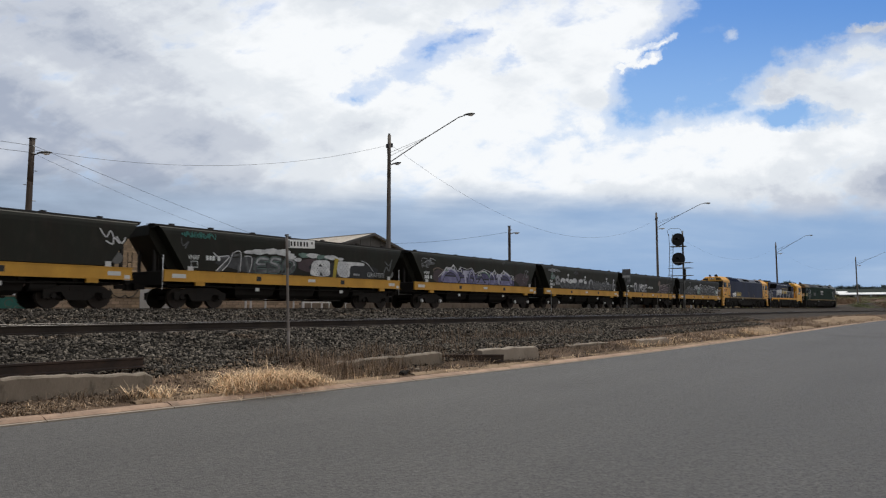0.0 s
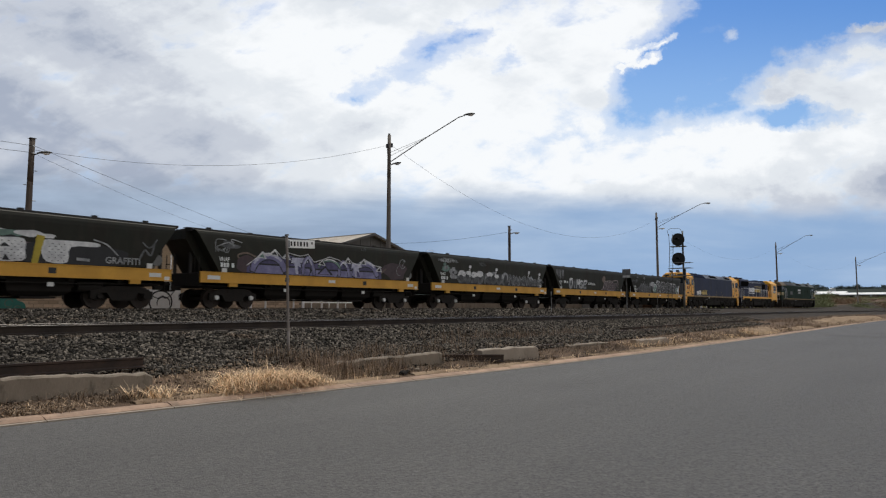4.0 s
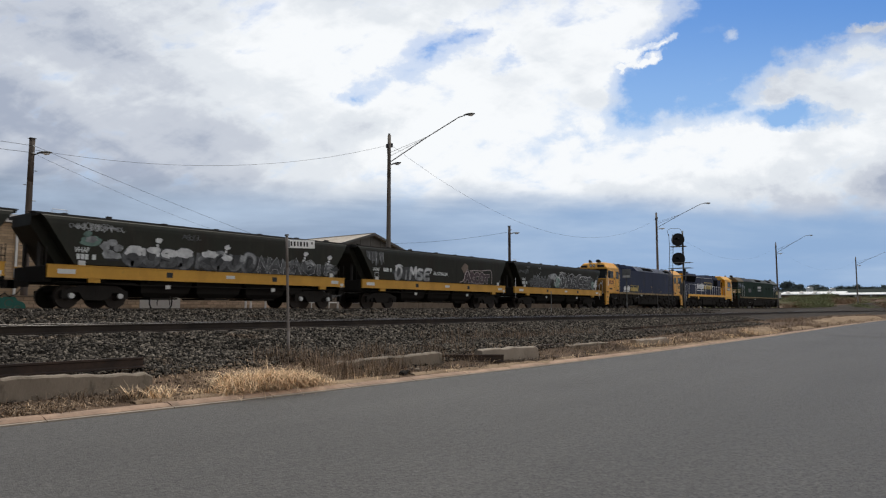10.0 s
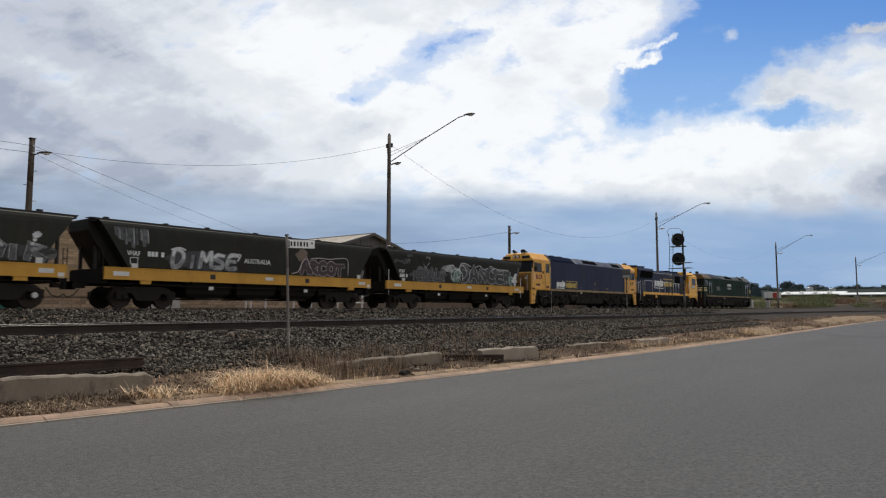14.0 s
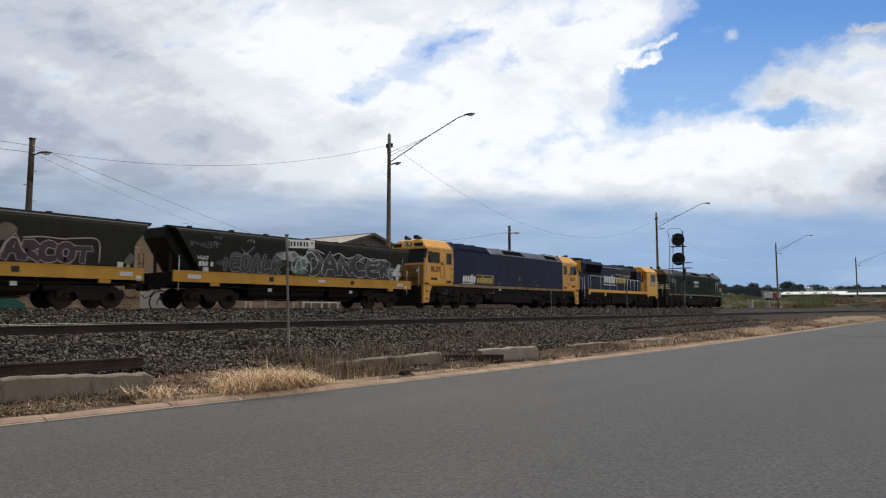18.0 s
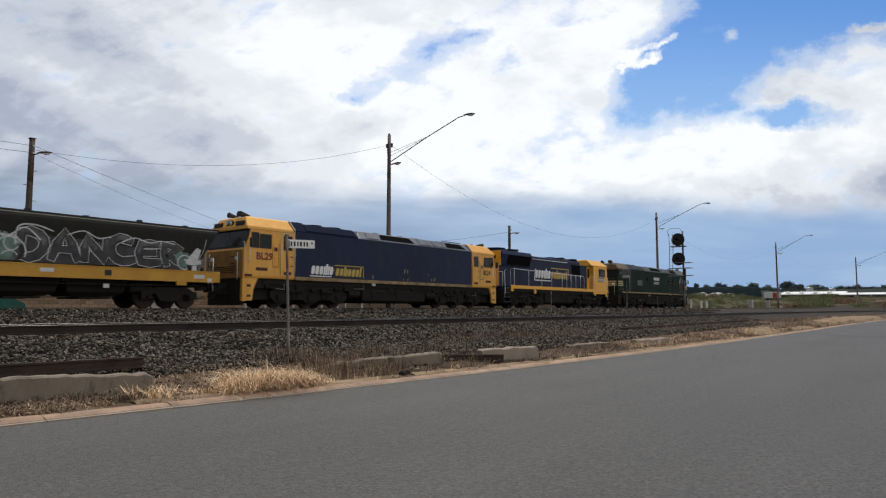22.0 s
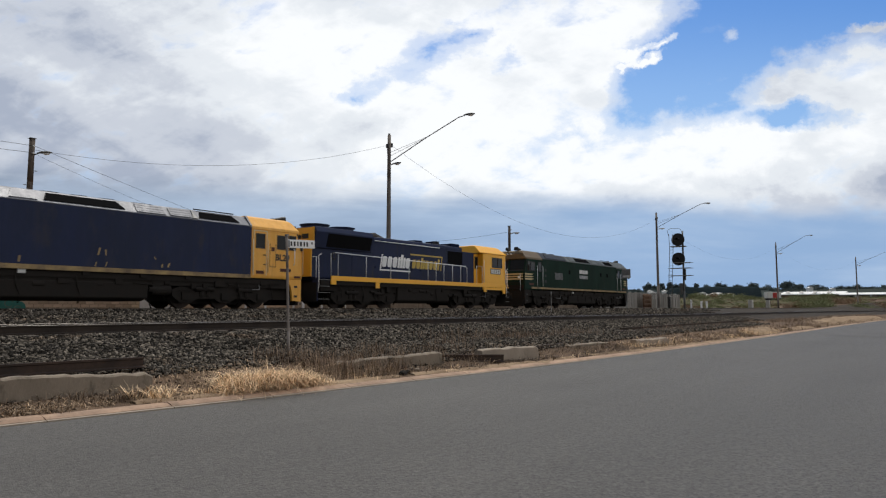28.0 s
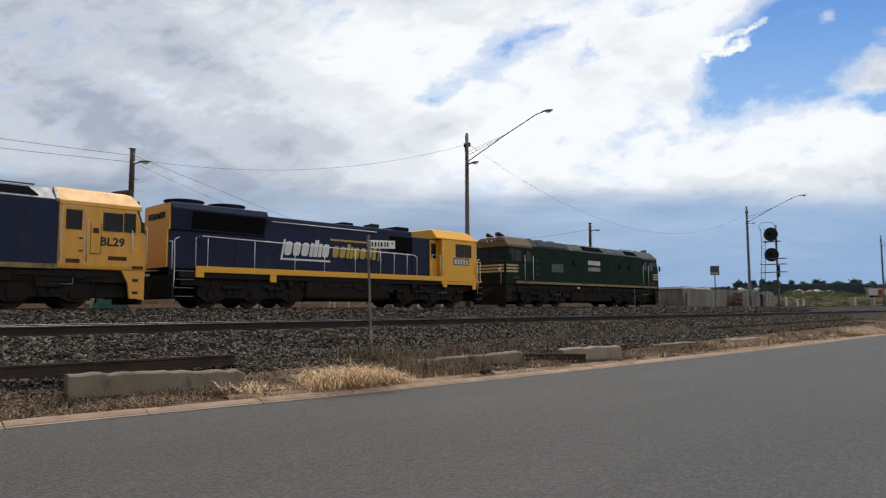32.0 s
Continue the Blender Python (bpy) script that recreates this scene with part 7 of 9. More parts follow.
def round_pole(parent, h, r0, r1, mat, name="pole"):
    bm = bmesh.new()
    for i in range(4):
        a, b = i / 4, (i + 1) / 4
        tube(bm, (0, 0, a * h), (0, 0, b * h), r0 + (r1 - r0) * a, r0 + (r1 - r0) * b, n=14, caps=i in (0, 3))
    return part(name, bm, mat, parent, smooth=True)


def cobra_head(parent, at, k=1.0, pale=False):
    """A street lamp head: oval body and glass bowl, pointing towards -y."""
    bm = bmesh.new()
    rings = []
    for i, (y, w, h) in enumerate(((0.25, 0.05, 0.05), (0.1, 0.1, 0.08), (-0.15, 0.16, 0.11), (-0.45, 0.19, 0.12), (-0.72, 0.15, 0.09), (-0.86, 0.05, 0.04))):
        rings.append([bm.verts.new((math.cos(a * math.pi / 5) * w * k, y * k, math.sin(a * math.pi / 5) * h * k * (1.0 if a <= 5 else 0.5))) for a in range(10)])
    for a, b in zip(rings, rings[1:]):
        for i in range(10):
            bm.faces.new((a[i], a[(i + 1) % 10], b[(i + 1) % 10], b[i]))
    bm.faces.new(rings[0])
    bm.faces.new(rings[-1])
    head = part("lamp_head", bm, BRIGHT_ROOF if pale else DULL_STEEL, parent, smooth=True, at=at)
    bm = bmesh.new()
    rings = [[bm.verts.new((math.cos(a * math.pi / 5) * w * k, (-0.45 + math.sin(a * math.pi / 5) * l) * k, z * k)) for a in range(10)] for w, l, z in ((0.15, 0.27, -0.05), (0.13, 0.23, -0.12), (0.06, 0.1, -0.16))]
    for a, b in zip(rings, rings[1:]):
        for i in range(10):
            bm.faces.new((a[i], a[(i + 1) % 10], b[(i + 1) % 10], b[i]))
    bm.faces.new(rings[-1])
    part("glass_bowl", bm, LENS, head, smooth=True)


def lamp_pole(x, y, z0, top, reach, lift, label):
    p = thing("street_lamp", pose(x, y, z0), label, "street lamp", "street lamps behind the railway")
    h = top - z0
    round_pole(p, h, 0.17, 0.11, POLE_GREY)
    boxes("pole_cap", [(-0.05, 0.05, -0.05, 0.05, h, h + 0.12)], DULL_STEEL, p)
    a = h - 1.78
    e = h + lift
    m = 0.52
    bar("lamp_arm", [(0, -0.1, a), (0.02, -reach * m, a + (e - a) * 0.57), (0.05, -reach + 0.42, e - 0.02), (0.05, -reach, e + 0.01)], 0.032, DULL_STEEL, p, n=8)
    bar("arm_stay", [(0.03, -0.1, a + 0.42), (0.03, -reach * m, a + (e - a) * 0.57)], 0.012, DULL_STEEL, p)
    bar("arm_stay", [(-0.03, -0.1, a + 0.62), (-0.03, -reach * m, a + (e - a) * 0.57)], 0.012, DULL_STEEL, p)
    cobra_head(p, pose(0.05, -reach - 0.12, e + 0.03, 4, 0, 0), 0.72)
    bar("short_arm", [(0, -0.1, a - 0.2), (0, -0.4, a - 0.17)], 0.03, DULL_STEEL, p)
    # on the far poles a white body paints in the head's pale glint
    cobra_head(p, pose(0, -0.42, a - 0.17, 0, 0, 0), 0.7, pale=x > 70)
    boxes("insulator", [(-0.22, -0.08, -0.08, 0.08, h - 0.85, h - 0.6), (0.08, 0.26, -0.1, 0.06, h - 0.75, h - 0.5)], BLACK, p)
    bm = bmesh.new()
    pipe(bm, [(-0.15, -0.02, h - 0.6), (-0.24, -0.04, h - 0.9), (-0.22, -0.04, h - 1.2), (-0.13, 0, h - 1.4)], 0.015)
    part("cable_loop", bm, CABLE, p)


POLES = [(31.98, 28.9, 12.87), (80.6, 28.9 + C(80.6), 13.2), (129.6, 24.7, 13.1), (177.6, 17.4, 13.1)]
for (_x, _y, _t), _reach, _lift in zip(POLES, (6.05, 5.75, 5.2, 6.0), (0.27, 0.66, 0.98, 0.85)):
    lamp_pole(_x, _y, 1.35, _t, _reach, _lift, "weathered timber street lamp pole with long stayed arm and lower lamp")


def wire_pole(x, y, z0, top, label):
    p = thing("utility_pole", pose(x, y, z0), label, "utility pole", "timber utility poles")
    h = top - z0
    round_pole(p, h, 0.16, 0.13, POLE_WOOD)
    boxes("pole_plate", [(-0.15, 0.15, -0.16, 0.16, h, h + 0.02)], DULL_STEEL, p)
    bm = bmesh.new()
    for i in range(7):
        z = h - 1.6 - i * 0.75
        pipe(bm, [(-0.3 if i % 2 else 0.1, 0, z), (-0.1 if i % 2 else 0.3, 0, z)], 0.018)
    part("climbing_peg", bm, DULL_STEEL, p)["kind"] = "stuff"
    bar("short_arm", [(0.1, -0.1, h - 0.8), (0.25, -0.35, h - 0.72)], 0.03, DULL_STEEL, p)
    cobra_head(p, pose(0.28, -0.35, h - 0.72, 0, 0, 30), 0.7)
    bm = bmesh.new()
    tube(bm, (0, -0.17, h - 0.4), (0, -0.25, h - 0.4), 0.05, n=8)
    tube(bm, (0, -0.17, h - 0.75), (0, -0.25, h - 0.75), 0.05, n=8)
    part("insulator", bm, WHITE, p)


wire_pole(13.45, 36, 1.25, 9.98, "dark timber utility pole with climbing pegs and a small lamp")
wire_pole(58.3, 36, 1.25, 9.98, "dark timber utility pole with a small lamp")


def wire(a, b, sag, r=0.0105, label="thin black overhead wire strung between poles"):
    a, b = Vector(a), Vector(b)
    bm = bmesh.new()
    pts = [a.lerp(b, i / 24) - Vector((0, 0, sag * 4 * (i / 24) * (1 - i / 24))) for i in range(25)]
    pipe(bm, pts, r, 5)
    tagged(part("overhead_wire", bm, CABLE, smooth=True), label, "wire", "overhead wires")


B, D, E_, F_ = [Vector((x, y, t)) for x, y, t in POLES]
PA, PC = Vector((13.45, 36, 9.98)), Vector((58.3, 36, 9.98))
wire(PA + Vector((-40, 3, 1.2)), PA + Vector((0, -0.25, -0.4)), 0.6)
wire(PA + Vector((-40, 3, 0.2)), PA + Vector((0, -0.25, -0.75)), 0.6)
wire(PA + Vector((0, -0.25, -0.6)), B + Vector((-0.2, 0, -0.7)), 1.05, 0.008)
wire(PA + Vector((0, -0.25, -0.4)), (37.9, 49, 7.75), 0.1)
wire(PA + Vector((0.2, -0.25, -0.85)), (33.9, 49, 7.85), 0.25, 0.007)
wire(B + Vector((0.2, 0, -0.6)), D + Vector((0, 0, -0.7)), 4.0, 0.0075)
wire(PC + Vector((0, 0, -0.6)), (50.5, 52, 8.6), 0.5, 0.012)
wire(D + Vector((0.1, 0, -0.8)), E_ + Vector((0, 0, -0.8)), 3.4, 0.0045)
wire(E_ + Vector((0.1, 0, -0.8)), F_ + Vector((0, 0, -0.8)), 3.0, 0.004)

# ---- signal mast between the tracks ----


def build_signal():
    m = thing("railway_signal", pose(66.3, 21.0 + C(66.3), 1.3), "grey two-lamp railway signal mast with black round shields, ladder and platforms", "railway signal")
    round_pole(m, 7.85, 0.1, 0.085, DULL_STEEL, "mast")
    boxes("mast_base", [(-0.3, 0.3, -0.3, 0.3, 0, 0.22)], OLD_CONCRETE, m)
    # lamps face along the track, turned a little to the road
    for z in (7.0, 5.08):
        bm = bmesh.new()
        tube(bm, (-0.22, 0.38, z), (-0.26, 0.38, z), 0.64, n=28)
        sh = part("round_shield", bm, BLACK, m, "black round background shield", at=Matrix.Identity(4))
        bm = bmesh.new()
        tube(bm, (-0.2, 0.38, z), (0.12, 0.38, z), 0.24, n=16)
        part("lamp_case", bm, BLACK, sh)
        bm = bmesh.new()
        for k in range(9):
            a0, a1 = math.pi * k / 9, math.pi * (k + 1) / 9
            p = [(-0.26, 0.16, a0), (-0.62, 0.16, a0), (-0.62, 0.16, a1), (-0.26, 0.16, a1)]
            bm.faces.new([bm.verts.new((x, 0.38 + r * math.cos(t), z + r * math.sin(t))) for x, r, t in p])
        part("hood", bm, BLACK, sh)
        boxes("bracket", [(-0.2, 0.0, 0.05, 0.3, z - 0.08, z + 0.08)], DULL_STEEL, m)
    for z, y0, y1 in ((6.3, -0.3, 1.15), (4.68, -0.85, 0.9), (4.15, -0.85, 1.35), (3.42, -0.85, 1.42)):
        boxes("platform", [(-0.5, 0.35, y0, y1, z, z + 0.06)] if z in (6.3, 3.4) else [(-0.5, -0.44, y0, y1, z, z + 0.05), (0.3, 0.35, y0, y1, z, z + 0.05)], FENCE_SHEET, m)
    for x, y in ((-0.3, 0.8), (-0.3, 1.15)):
        bar("ladder_stile", [(x, y + 0.35, 0.1), (x, y + 0.05, 6.2), (x, y + 0.1, 7.6)], 0.025, DULL_STEEL, m)
    bm = bmesh.new()
    for i in range(22):
        z = 0.3 + i * 0.3
        o = 0.35 - 0.3 * z / 6.2
        pipe(bm, [(-0.3, 0.8 + o, z), (-0.3, 1.15 + o, z)], 0.014, 5)
    part("ladder_rungs", bm, DULL_STEEL, m)
    bar("ladder_hoop", [(-0.3, 1.25, 7.4), (-0.3, 1.4, 7.95), (-0.3, 1.1, 8.15), (-0.3, 0.2, 8.1), (-0.3, -0.1, 7.7)], 0.022, DULL_STEEL, m)
    boxes("relay_case", [(-0.2, 0.2, 0.1, 0.35, 1.6, 2.7)], DULL_STEEL, m)
    bm = bmesh.new()
    box(bm, -0.12, 0.12, -0.2, 0.0, 3.0, 4.1)
    part("lower_lamp_bracket", bm, BLACK, m)


build_signal()


def build_speed_board():
    p = thing("speed_board", pose(51.9, 21.0, 1.2), "square grey track-side board on a thin post, seen from behind", "sign")
    round_pole(p, 3.4, 0.04, 0.04, DULL_STEEL)
    boxes("board", [(-0.03, -0.01, -0.36, 0.34, 2.8, 3.52)], GALV, p, bevel=0.004)
    boxes("lower_plate", [(-0.038, -0.032, -0.3, 0.28, 2.84, 3.02)], WHITE, p, "white lower strip")
    boxes("board_brace", [(-0.01, 0.02, -0.34, 0.32, z, z + 0.05) for z in (2.95, 3.3)], GALV, p)


build_speed_board()
for _x, _y in ((41.0, 22.0), (62.6, 22.3)):
    _p = thing("marker_post", pose(_x, _y, 1.25), "thin grey marker post in the ballast", "post", "track marker posts")
    round_pole(_p, 1.45, 0.028, 0.028, GALV)
    boxes("post_cap", [(-0.035, 0.035, -0.035, 0.035, 1.45, 1.48)], DULL_STEEL, _p)

# ---- street name sign on the verge ----


def build_street_sign():
    p = thing("street_sign", pose(10.38, 12.5, 0.3, 0, -2.6, 0), "white street name blade on a leaning grey steel post", "street sign")
    round_pole(p, 3.0, 0.032, 0.032, POST_STEEL, "post")
    boxes("post_cap", [(-0.036, 0.036, -0.036, 0.036, 3.0, 3.04)], GALV, p)
    bl = boxes("blade", [(0.05, 0.86, -0.012, 0.012, 2.72, 2.92)], BRIGHT_ROOF, p, "white name blade", bevel=0.004)
    boxes("blade_clamp", [(0.0, 0.07, -0.03, 0.03, 2.74, 2.9)], GALV, p)
    x = 0.1
    for w in (0.065, 0.075, 0.055, 0.085, 0.06, 0.065):
        boxes("lettering_bar", [(x, x + w * 0.72, -0.0165, -0.0125, 2.765, 2.875)], BLACK, bl)
        x += w + 0.03
    boxes("lettering_bar", [(0.74, 0.79, -0.0165, -0.0125, 2.82, 2.875)], DULL_STEEL, bl)


build_street_sign()

def tyre_mark(cx, cy, r, a0, a1, w):
    """A curved dark rubber mark on the asphalt."""
    bm = bmesh.new()
    n = 20
    rows = []
    for i in range(n + 1):
        a = radians(a0 + (a1 - a0) * i / n)
        k = w * (0.25 + 0.75 * math.sin(math.pi * i / n))
        rows.append([bm.verts.new((cx + (r + d) * math.cos(a), cy + (r + d) * math.sin(a), 0.02)) for d in (-k / 2, k / 2)])
    for p, q in zip(rows, rows[1:]):
        bm.faces.new((p[0], q[0], q[1], p[1]))
    tagged(part("tyre_mark", bm, RUBBER), "faint dark curved tyre mark on the asphalt", "tyre mark", "tyre marks on the road")


tyre_mark(47.0, 3.2, 3.3, 75, 200, 0.34)
tyre_mark(44.5, 4.2, 1.6, 200, 330, 0.3)
tyre_mark(52.0, 1.6, 3.4, 110, 230, 0.4)

# ---- concrete lengths, loose rails and rubble on the verge ----


def concrete_block(x0, y0, x1, y1, z, h, w, label, rough=1.0, tilt=0.0, mat=None):
    """A broken length of old concrete edging with a rough top."""
    a, b = Vector((x0, y0, 0)), Vector((x1, y1, 0))
    n = max(6, int((b - a).length / 0.12))
    d = (b - a).normalized()
    nrm = Vector((-d.y, d.x, 0))
    bm = bmesh.new()
    rows = []
    for i in range(n + 1):
        p = a.lerp(b, i / n) + Vector((0, 0, tilt * (1 - i / n)))
        t = rough * 0.02 * noise.noise((p.x * 2.3, p.y * 2.3, 0.7)) + rough * 0.016 * noise.noise((p.x * 9, p.y, 3.0))
        e = 0.008 * noise.noise((p.x * 5, 1.0, p.y))
        drop = rough * 0.035 * noise.noise((p.x * 13, 0.3, 5.0)) - rough * (0.03 if i in (0, n) else 0.0)
        rows.append([bm.verts.new(p + nrm * k + Vector((0, 0, zz))) for k, zz in ((e, z - 0.08), (e + 0.01, z + h * 0.5), (0.015 + e, z + h - 0.03 + t + drop), (0.05, z + h + t + drop), (w - 0.04, z + h + t + drop), (w, z + h - 0.04), (w, z - 0.08))])
    for p, q in zip(rows, rows[1:]):
        for j in range(6):
            bm.faces.new((p[j], q[j], q[j + 1], p[j + 1]))
    bm.faces.new(rows[0])
    bm.faces.new(rows[-1][::-1])
    tagged(part("concrete_edging", bm, mat or OLD_CONCRETE), label, "concrete block", "concrete edging on the verge")


concrete_block(3.45, 11.45, 6.3, 11.2, 0.14, 0.31, 0.3, "long stained length of old concrete edging in the dirt", 0.8, 0.13)
concrete_block(10.45, 10.95, 13.6, 10.42, 0.13, 0.36, 0.28, "tilted length of old concrete edging sunk at one end among weeds", 1.0, -0.1)
concrete_block(15.1, 10.2, 17.35, 9.74, 0.12, 0.36, 0.28, "broken length of old concrete edging by the kerb", mat=PALE_CONCRETE)
concrete_block(20.6, 10.35, 23.5, 10.25, 0.05, 0.3, 0.28, "half-buried length of old concrete edging")
concrete_block(24.8, 9.68, 27.6, 9.4, 0.05, 0.33, 0.28, "half-buried length of old concrete edging", mat=PALE_CONCRETE)


def loose_rail(x0, y0, z0, x1, y1, z1, label):
    a, b = Vector((x0, y0, z0)), Vector((x1, y1, z1))
    L = (b - a).length
    bm = bmesh.new()
    prism_x(bm, RAIL, 0, L)
    m = Matrix.Translation(a) @ (b - a).to_track_quat("X", "Z").to_matrix().to_4x4()
    ob = part("loose_rail", bm, RUST, at=m)
    tagged(ob, label, "steel rail", "old rails on the verge")
    return ob


loose_rail(-3.0, 12.3, 0.56, 6.65, 12.2, 0.51, "long rusty old rail lying on the verge")
loose_rail(12.3, 11.75, 0.27, 15.6, 9.86, 0.16, "rusty old rail lying among weeds behind the edging")
loose_rail(17.6, 10.6, 0.22, 22.0, 10.9, 0.22, "rusty old rail lying by the edging")
loose_rail(30.0, 12.5, 0.5, 54.0, 12.3, 0.54, "rusty old rail lying along the ballast foot")
loose_rail(27.5, 11.8, 0.4, 48.0, 11.4, 0.41, "rusty old rail lying along the ballast foot")
loose_rail(28.0, 11.2, 0.27, 44.0, 10.9, 0.28, "rusty old rail lying along the ballast foot")


def rubble(x, y, z, n, size, mat, label, seed):
    rnd = random.Random(seed)
    for i in range(n):
        bm = bmesh.new()
        bmesh.ops.create_icosphere(bm, subdivisions=1, radius=size * rnd.uniform(0.5, 1))
        for v in bm.verts:
            v.co *= rnd.uniform(0.75, 1.15)
            v.co.z *= 0.6
        ob = part("stone_lump", bm, mat, at=pose(x + rnd.uniform(-1, 1) * size * 3, y + rnd.uniform(-0.2, 0.2), z + size * 0.25))
        tagged(ob, label, "stone", "loose lumps on the verge")


rubble(12.4, 10.3, 0.12, 3, 0.1, OLD_CONCRETE, "small grey concrete lump by the kerb", 2)
rubble(11.75, 10.0, 0.1, 3, 0.13, UNDER, "dark burnt-looking lump by the kerb", 3)
rubble(22.3, 11.2, 0.22, 4, 0.14, WHITE, "pale stone lump on the verge", 4)


def sand_bank(x0, x1, y, w, h, seed, label):
    bm = bmesh.new()
    rows = []
    n = 24
    for i in range(n + 1):
        x = x0 + (x1 - x0) * i / n
        row = []
        for j in range(9):
            f = j / 8
            yy = kerb_y(x) + y + w * f
            e = math.sin(math.pi * f) * math.sin(math.pi * i / n) ** 0.6
            z = ground_z(x, yy) - 0.02 + h * e * (0.6 + 0.8 * abs(noise.noise((x * 0.7 + seed, f * 2.0, seed))))
            row.append(bm.verts.new((x, yy, z)))
        rows.append(row)
    for a, b in zip(rows, rows[1:]):
        for j in range(8):
            bm.faces.new((a[j], b[j], b[j + 1], a[j + 1]))
    tagged(part("sand_bank", bm, SAND, smooth=True), label, "sand bank", "sand heaps on the verge")


def kerb_spill(x0, x1, reach, seed, label):
    """A thin uneven skin of blown sand lying over the kerb's back and top."""
    bm = bmesh.new()
    n = int((x1 - x0) / 0.12)
    rows = []
    for i in range(n + 1):
        x = x0 + (x1 - x0) * i / n
        k = kerb_y(x)
        e = min(1.0, 4.0 * min(i, n - i) / n)
        front = 0.34 - (reach * (0.55 + 0.9 * noise.noise((x * 1.1, seed, 0)) + 0.35 * noise.noise((x * 5.0, seed, 3)))) * e
        front = min(0.33, max(0.06, front))
        back = 0.62 + 0.25 * noise.noise((x * 0.9, seed, 8)) * e
        row = []
        for j in range(6):
            f = j / 5
            y = front + (back - front) * f
            top = 0.084 if y < 0.3 else max(0.084, ground_z(x, k + y) + 0.012)
            hump = 0.03 * math.sin(math.pi * f) * (0.7 + noise.noise((x * 3.0, y * 4, seed)))
            row.append(bm.verts.new((x, k + y, top + hump - (0.03 if j in (0, 5) else 0.0))))
        rows.append(row)
    for a, b in zip(rows, rows[1:]):
        for j in range(5):
            bm.faces.new((a[j], b[j], b[j + 1], a[j + 1]))
    tagged(part("sand_spill", bm, SAND, smooth=True), label, "sand", "sand spilled over the kerb")


kerb_spill(5.6, 11.4, 0.2, 1.0, "thin pale sand blown over the kerb under dry grass")
kerb_spill(11.8, 19.0, 0.26, 5.0, "thin uneven sand spilled over the kerb")
kerb_spill(20.0, 37.0, 0.3, 9.0, "long thin sand spill over the kerb")
sand_bank(40.5, 46.0, 0.4, 1.1, 0.45, 1, "pale heap of dry sand and straw by the kerb")
sand_bank(48, 60, 0.5, 0.9, 0.16, 4, "low pale spill of dry sand along the kerb")
sand_bank(62, 112, 0.45, 2.2, 0.5, 2, "long pale heap of dry sand along the kerb")


def blades(name, spots, mat, label, seed, category="grass", bend=(0.3, 1.5), width=(0.003, 0.007), droop=0.3):
    """Thin bent blades in tufts: (x, y, count, spread x, spread y, height)."""
    rng = np.random.default_rng(seed)
    V, F = [], []
    base = 0
    for x, y, count, sx, sy, h in spots:
        px = x + rng.normal(0, sx, count)
        py = y + rng.normal(0, sy, count)
        hh = h * rng.uniform(0.4, 1.15, count)
        a = rng.uniform(0, 6.28, count)
        lean = rng.uniform(*bend, count) * hh
        w = rng.uniform(*width, count)
        gz = np.array([ground_z(u, v) for u, v in zip(px, py)])
        dx, dy = np.cos(a), np.sin(a)
        nx, ny = -dy * w, dx * w
        # half of them turned to face across the road
        face = rng.random(count) < 0.6
        nx, ny = np.where(face, w, nx), np.where(face, 0.3 * w, ny)
        p0a = np.stack([px - nx, py - ny, gz - 0.02], -1)
        p0b = np.stack([px + nx, py + ny, gz - 0.02], -1)
        m = np.stack([px + dx * lean * 0.35, py + dy * lean * 0.35, gz + hh * 0.62], -1)
        p1a = m - np.stack([nx, ny, 0 * nx], -1) * 0.8
        p1b = m + np.stack([nx, ny, 0 * nx], -1) * 0.8
        tip = np.stack([px + dx * lean, py + dy * lean, gz + hh * (1 - droop * rng.random(count))], -1)
        V.append(np.stack([p0a, p0b, p1b, p1a, tip, tip + np.stack([nx, ny, 0 * nx], -1) * 0.15], 1).reshape(-1, 3))
        k = base + np.arange(count) * 6
        F.append(np.stack([k, k + 1, k + 2, k + 3], -1))
        F.append(np.stack([k + 3, k + 2, k + 5, k + 4], -1))
        base += count * 6
    ob = new(name, raw_mesh(name, np.concatenate(V), np.concatenate(F), mat))
    tagged(ob, label, category, kind="stuff")


def tuft_row(seed, x0, x1, off0, off1, n, count, h, spread=0.12):
    rnd = random.Random(seed)
    out = []
    for i in range(n):
        x = rnd.uniform(x0, x1)
        out.append((x, kerb_y(x) + rnd.uniform(off0, off1), count, spread, spread * 0.7, h * rnd.uniform(0.5, 1.2)))
    return out


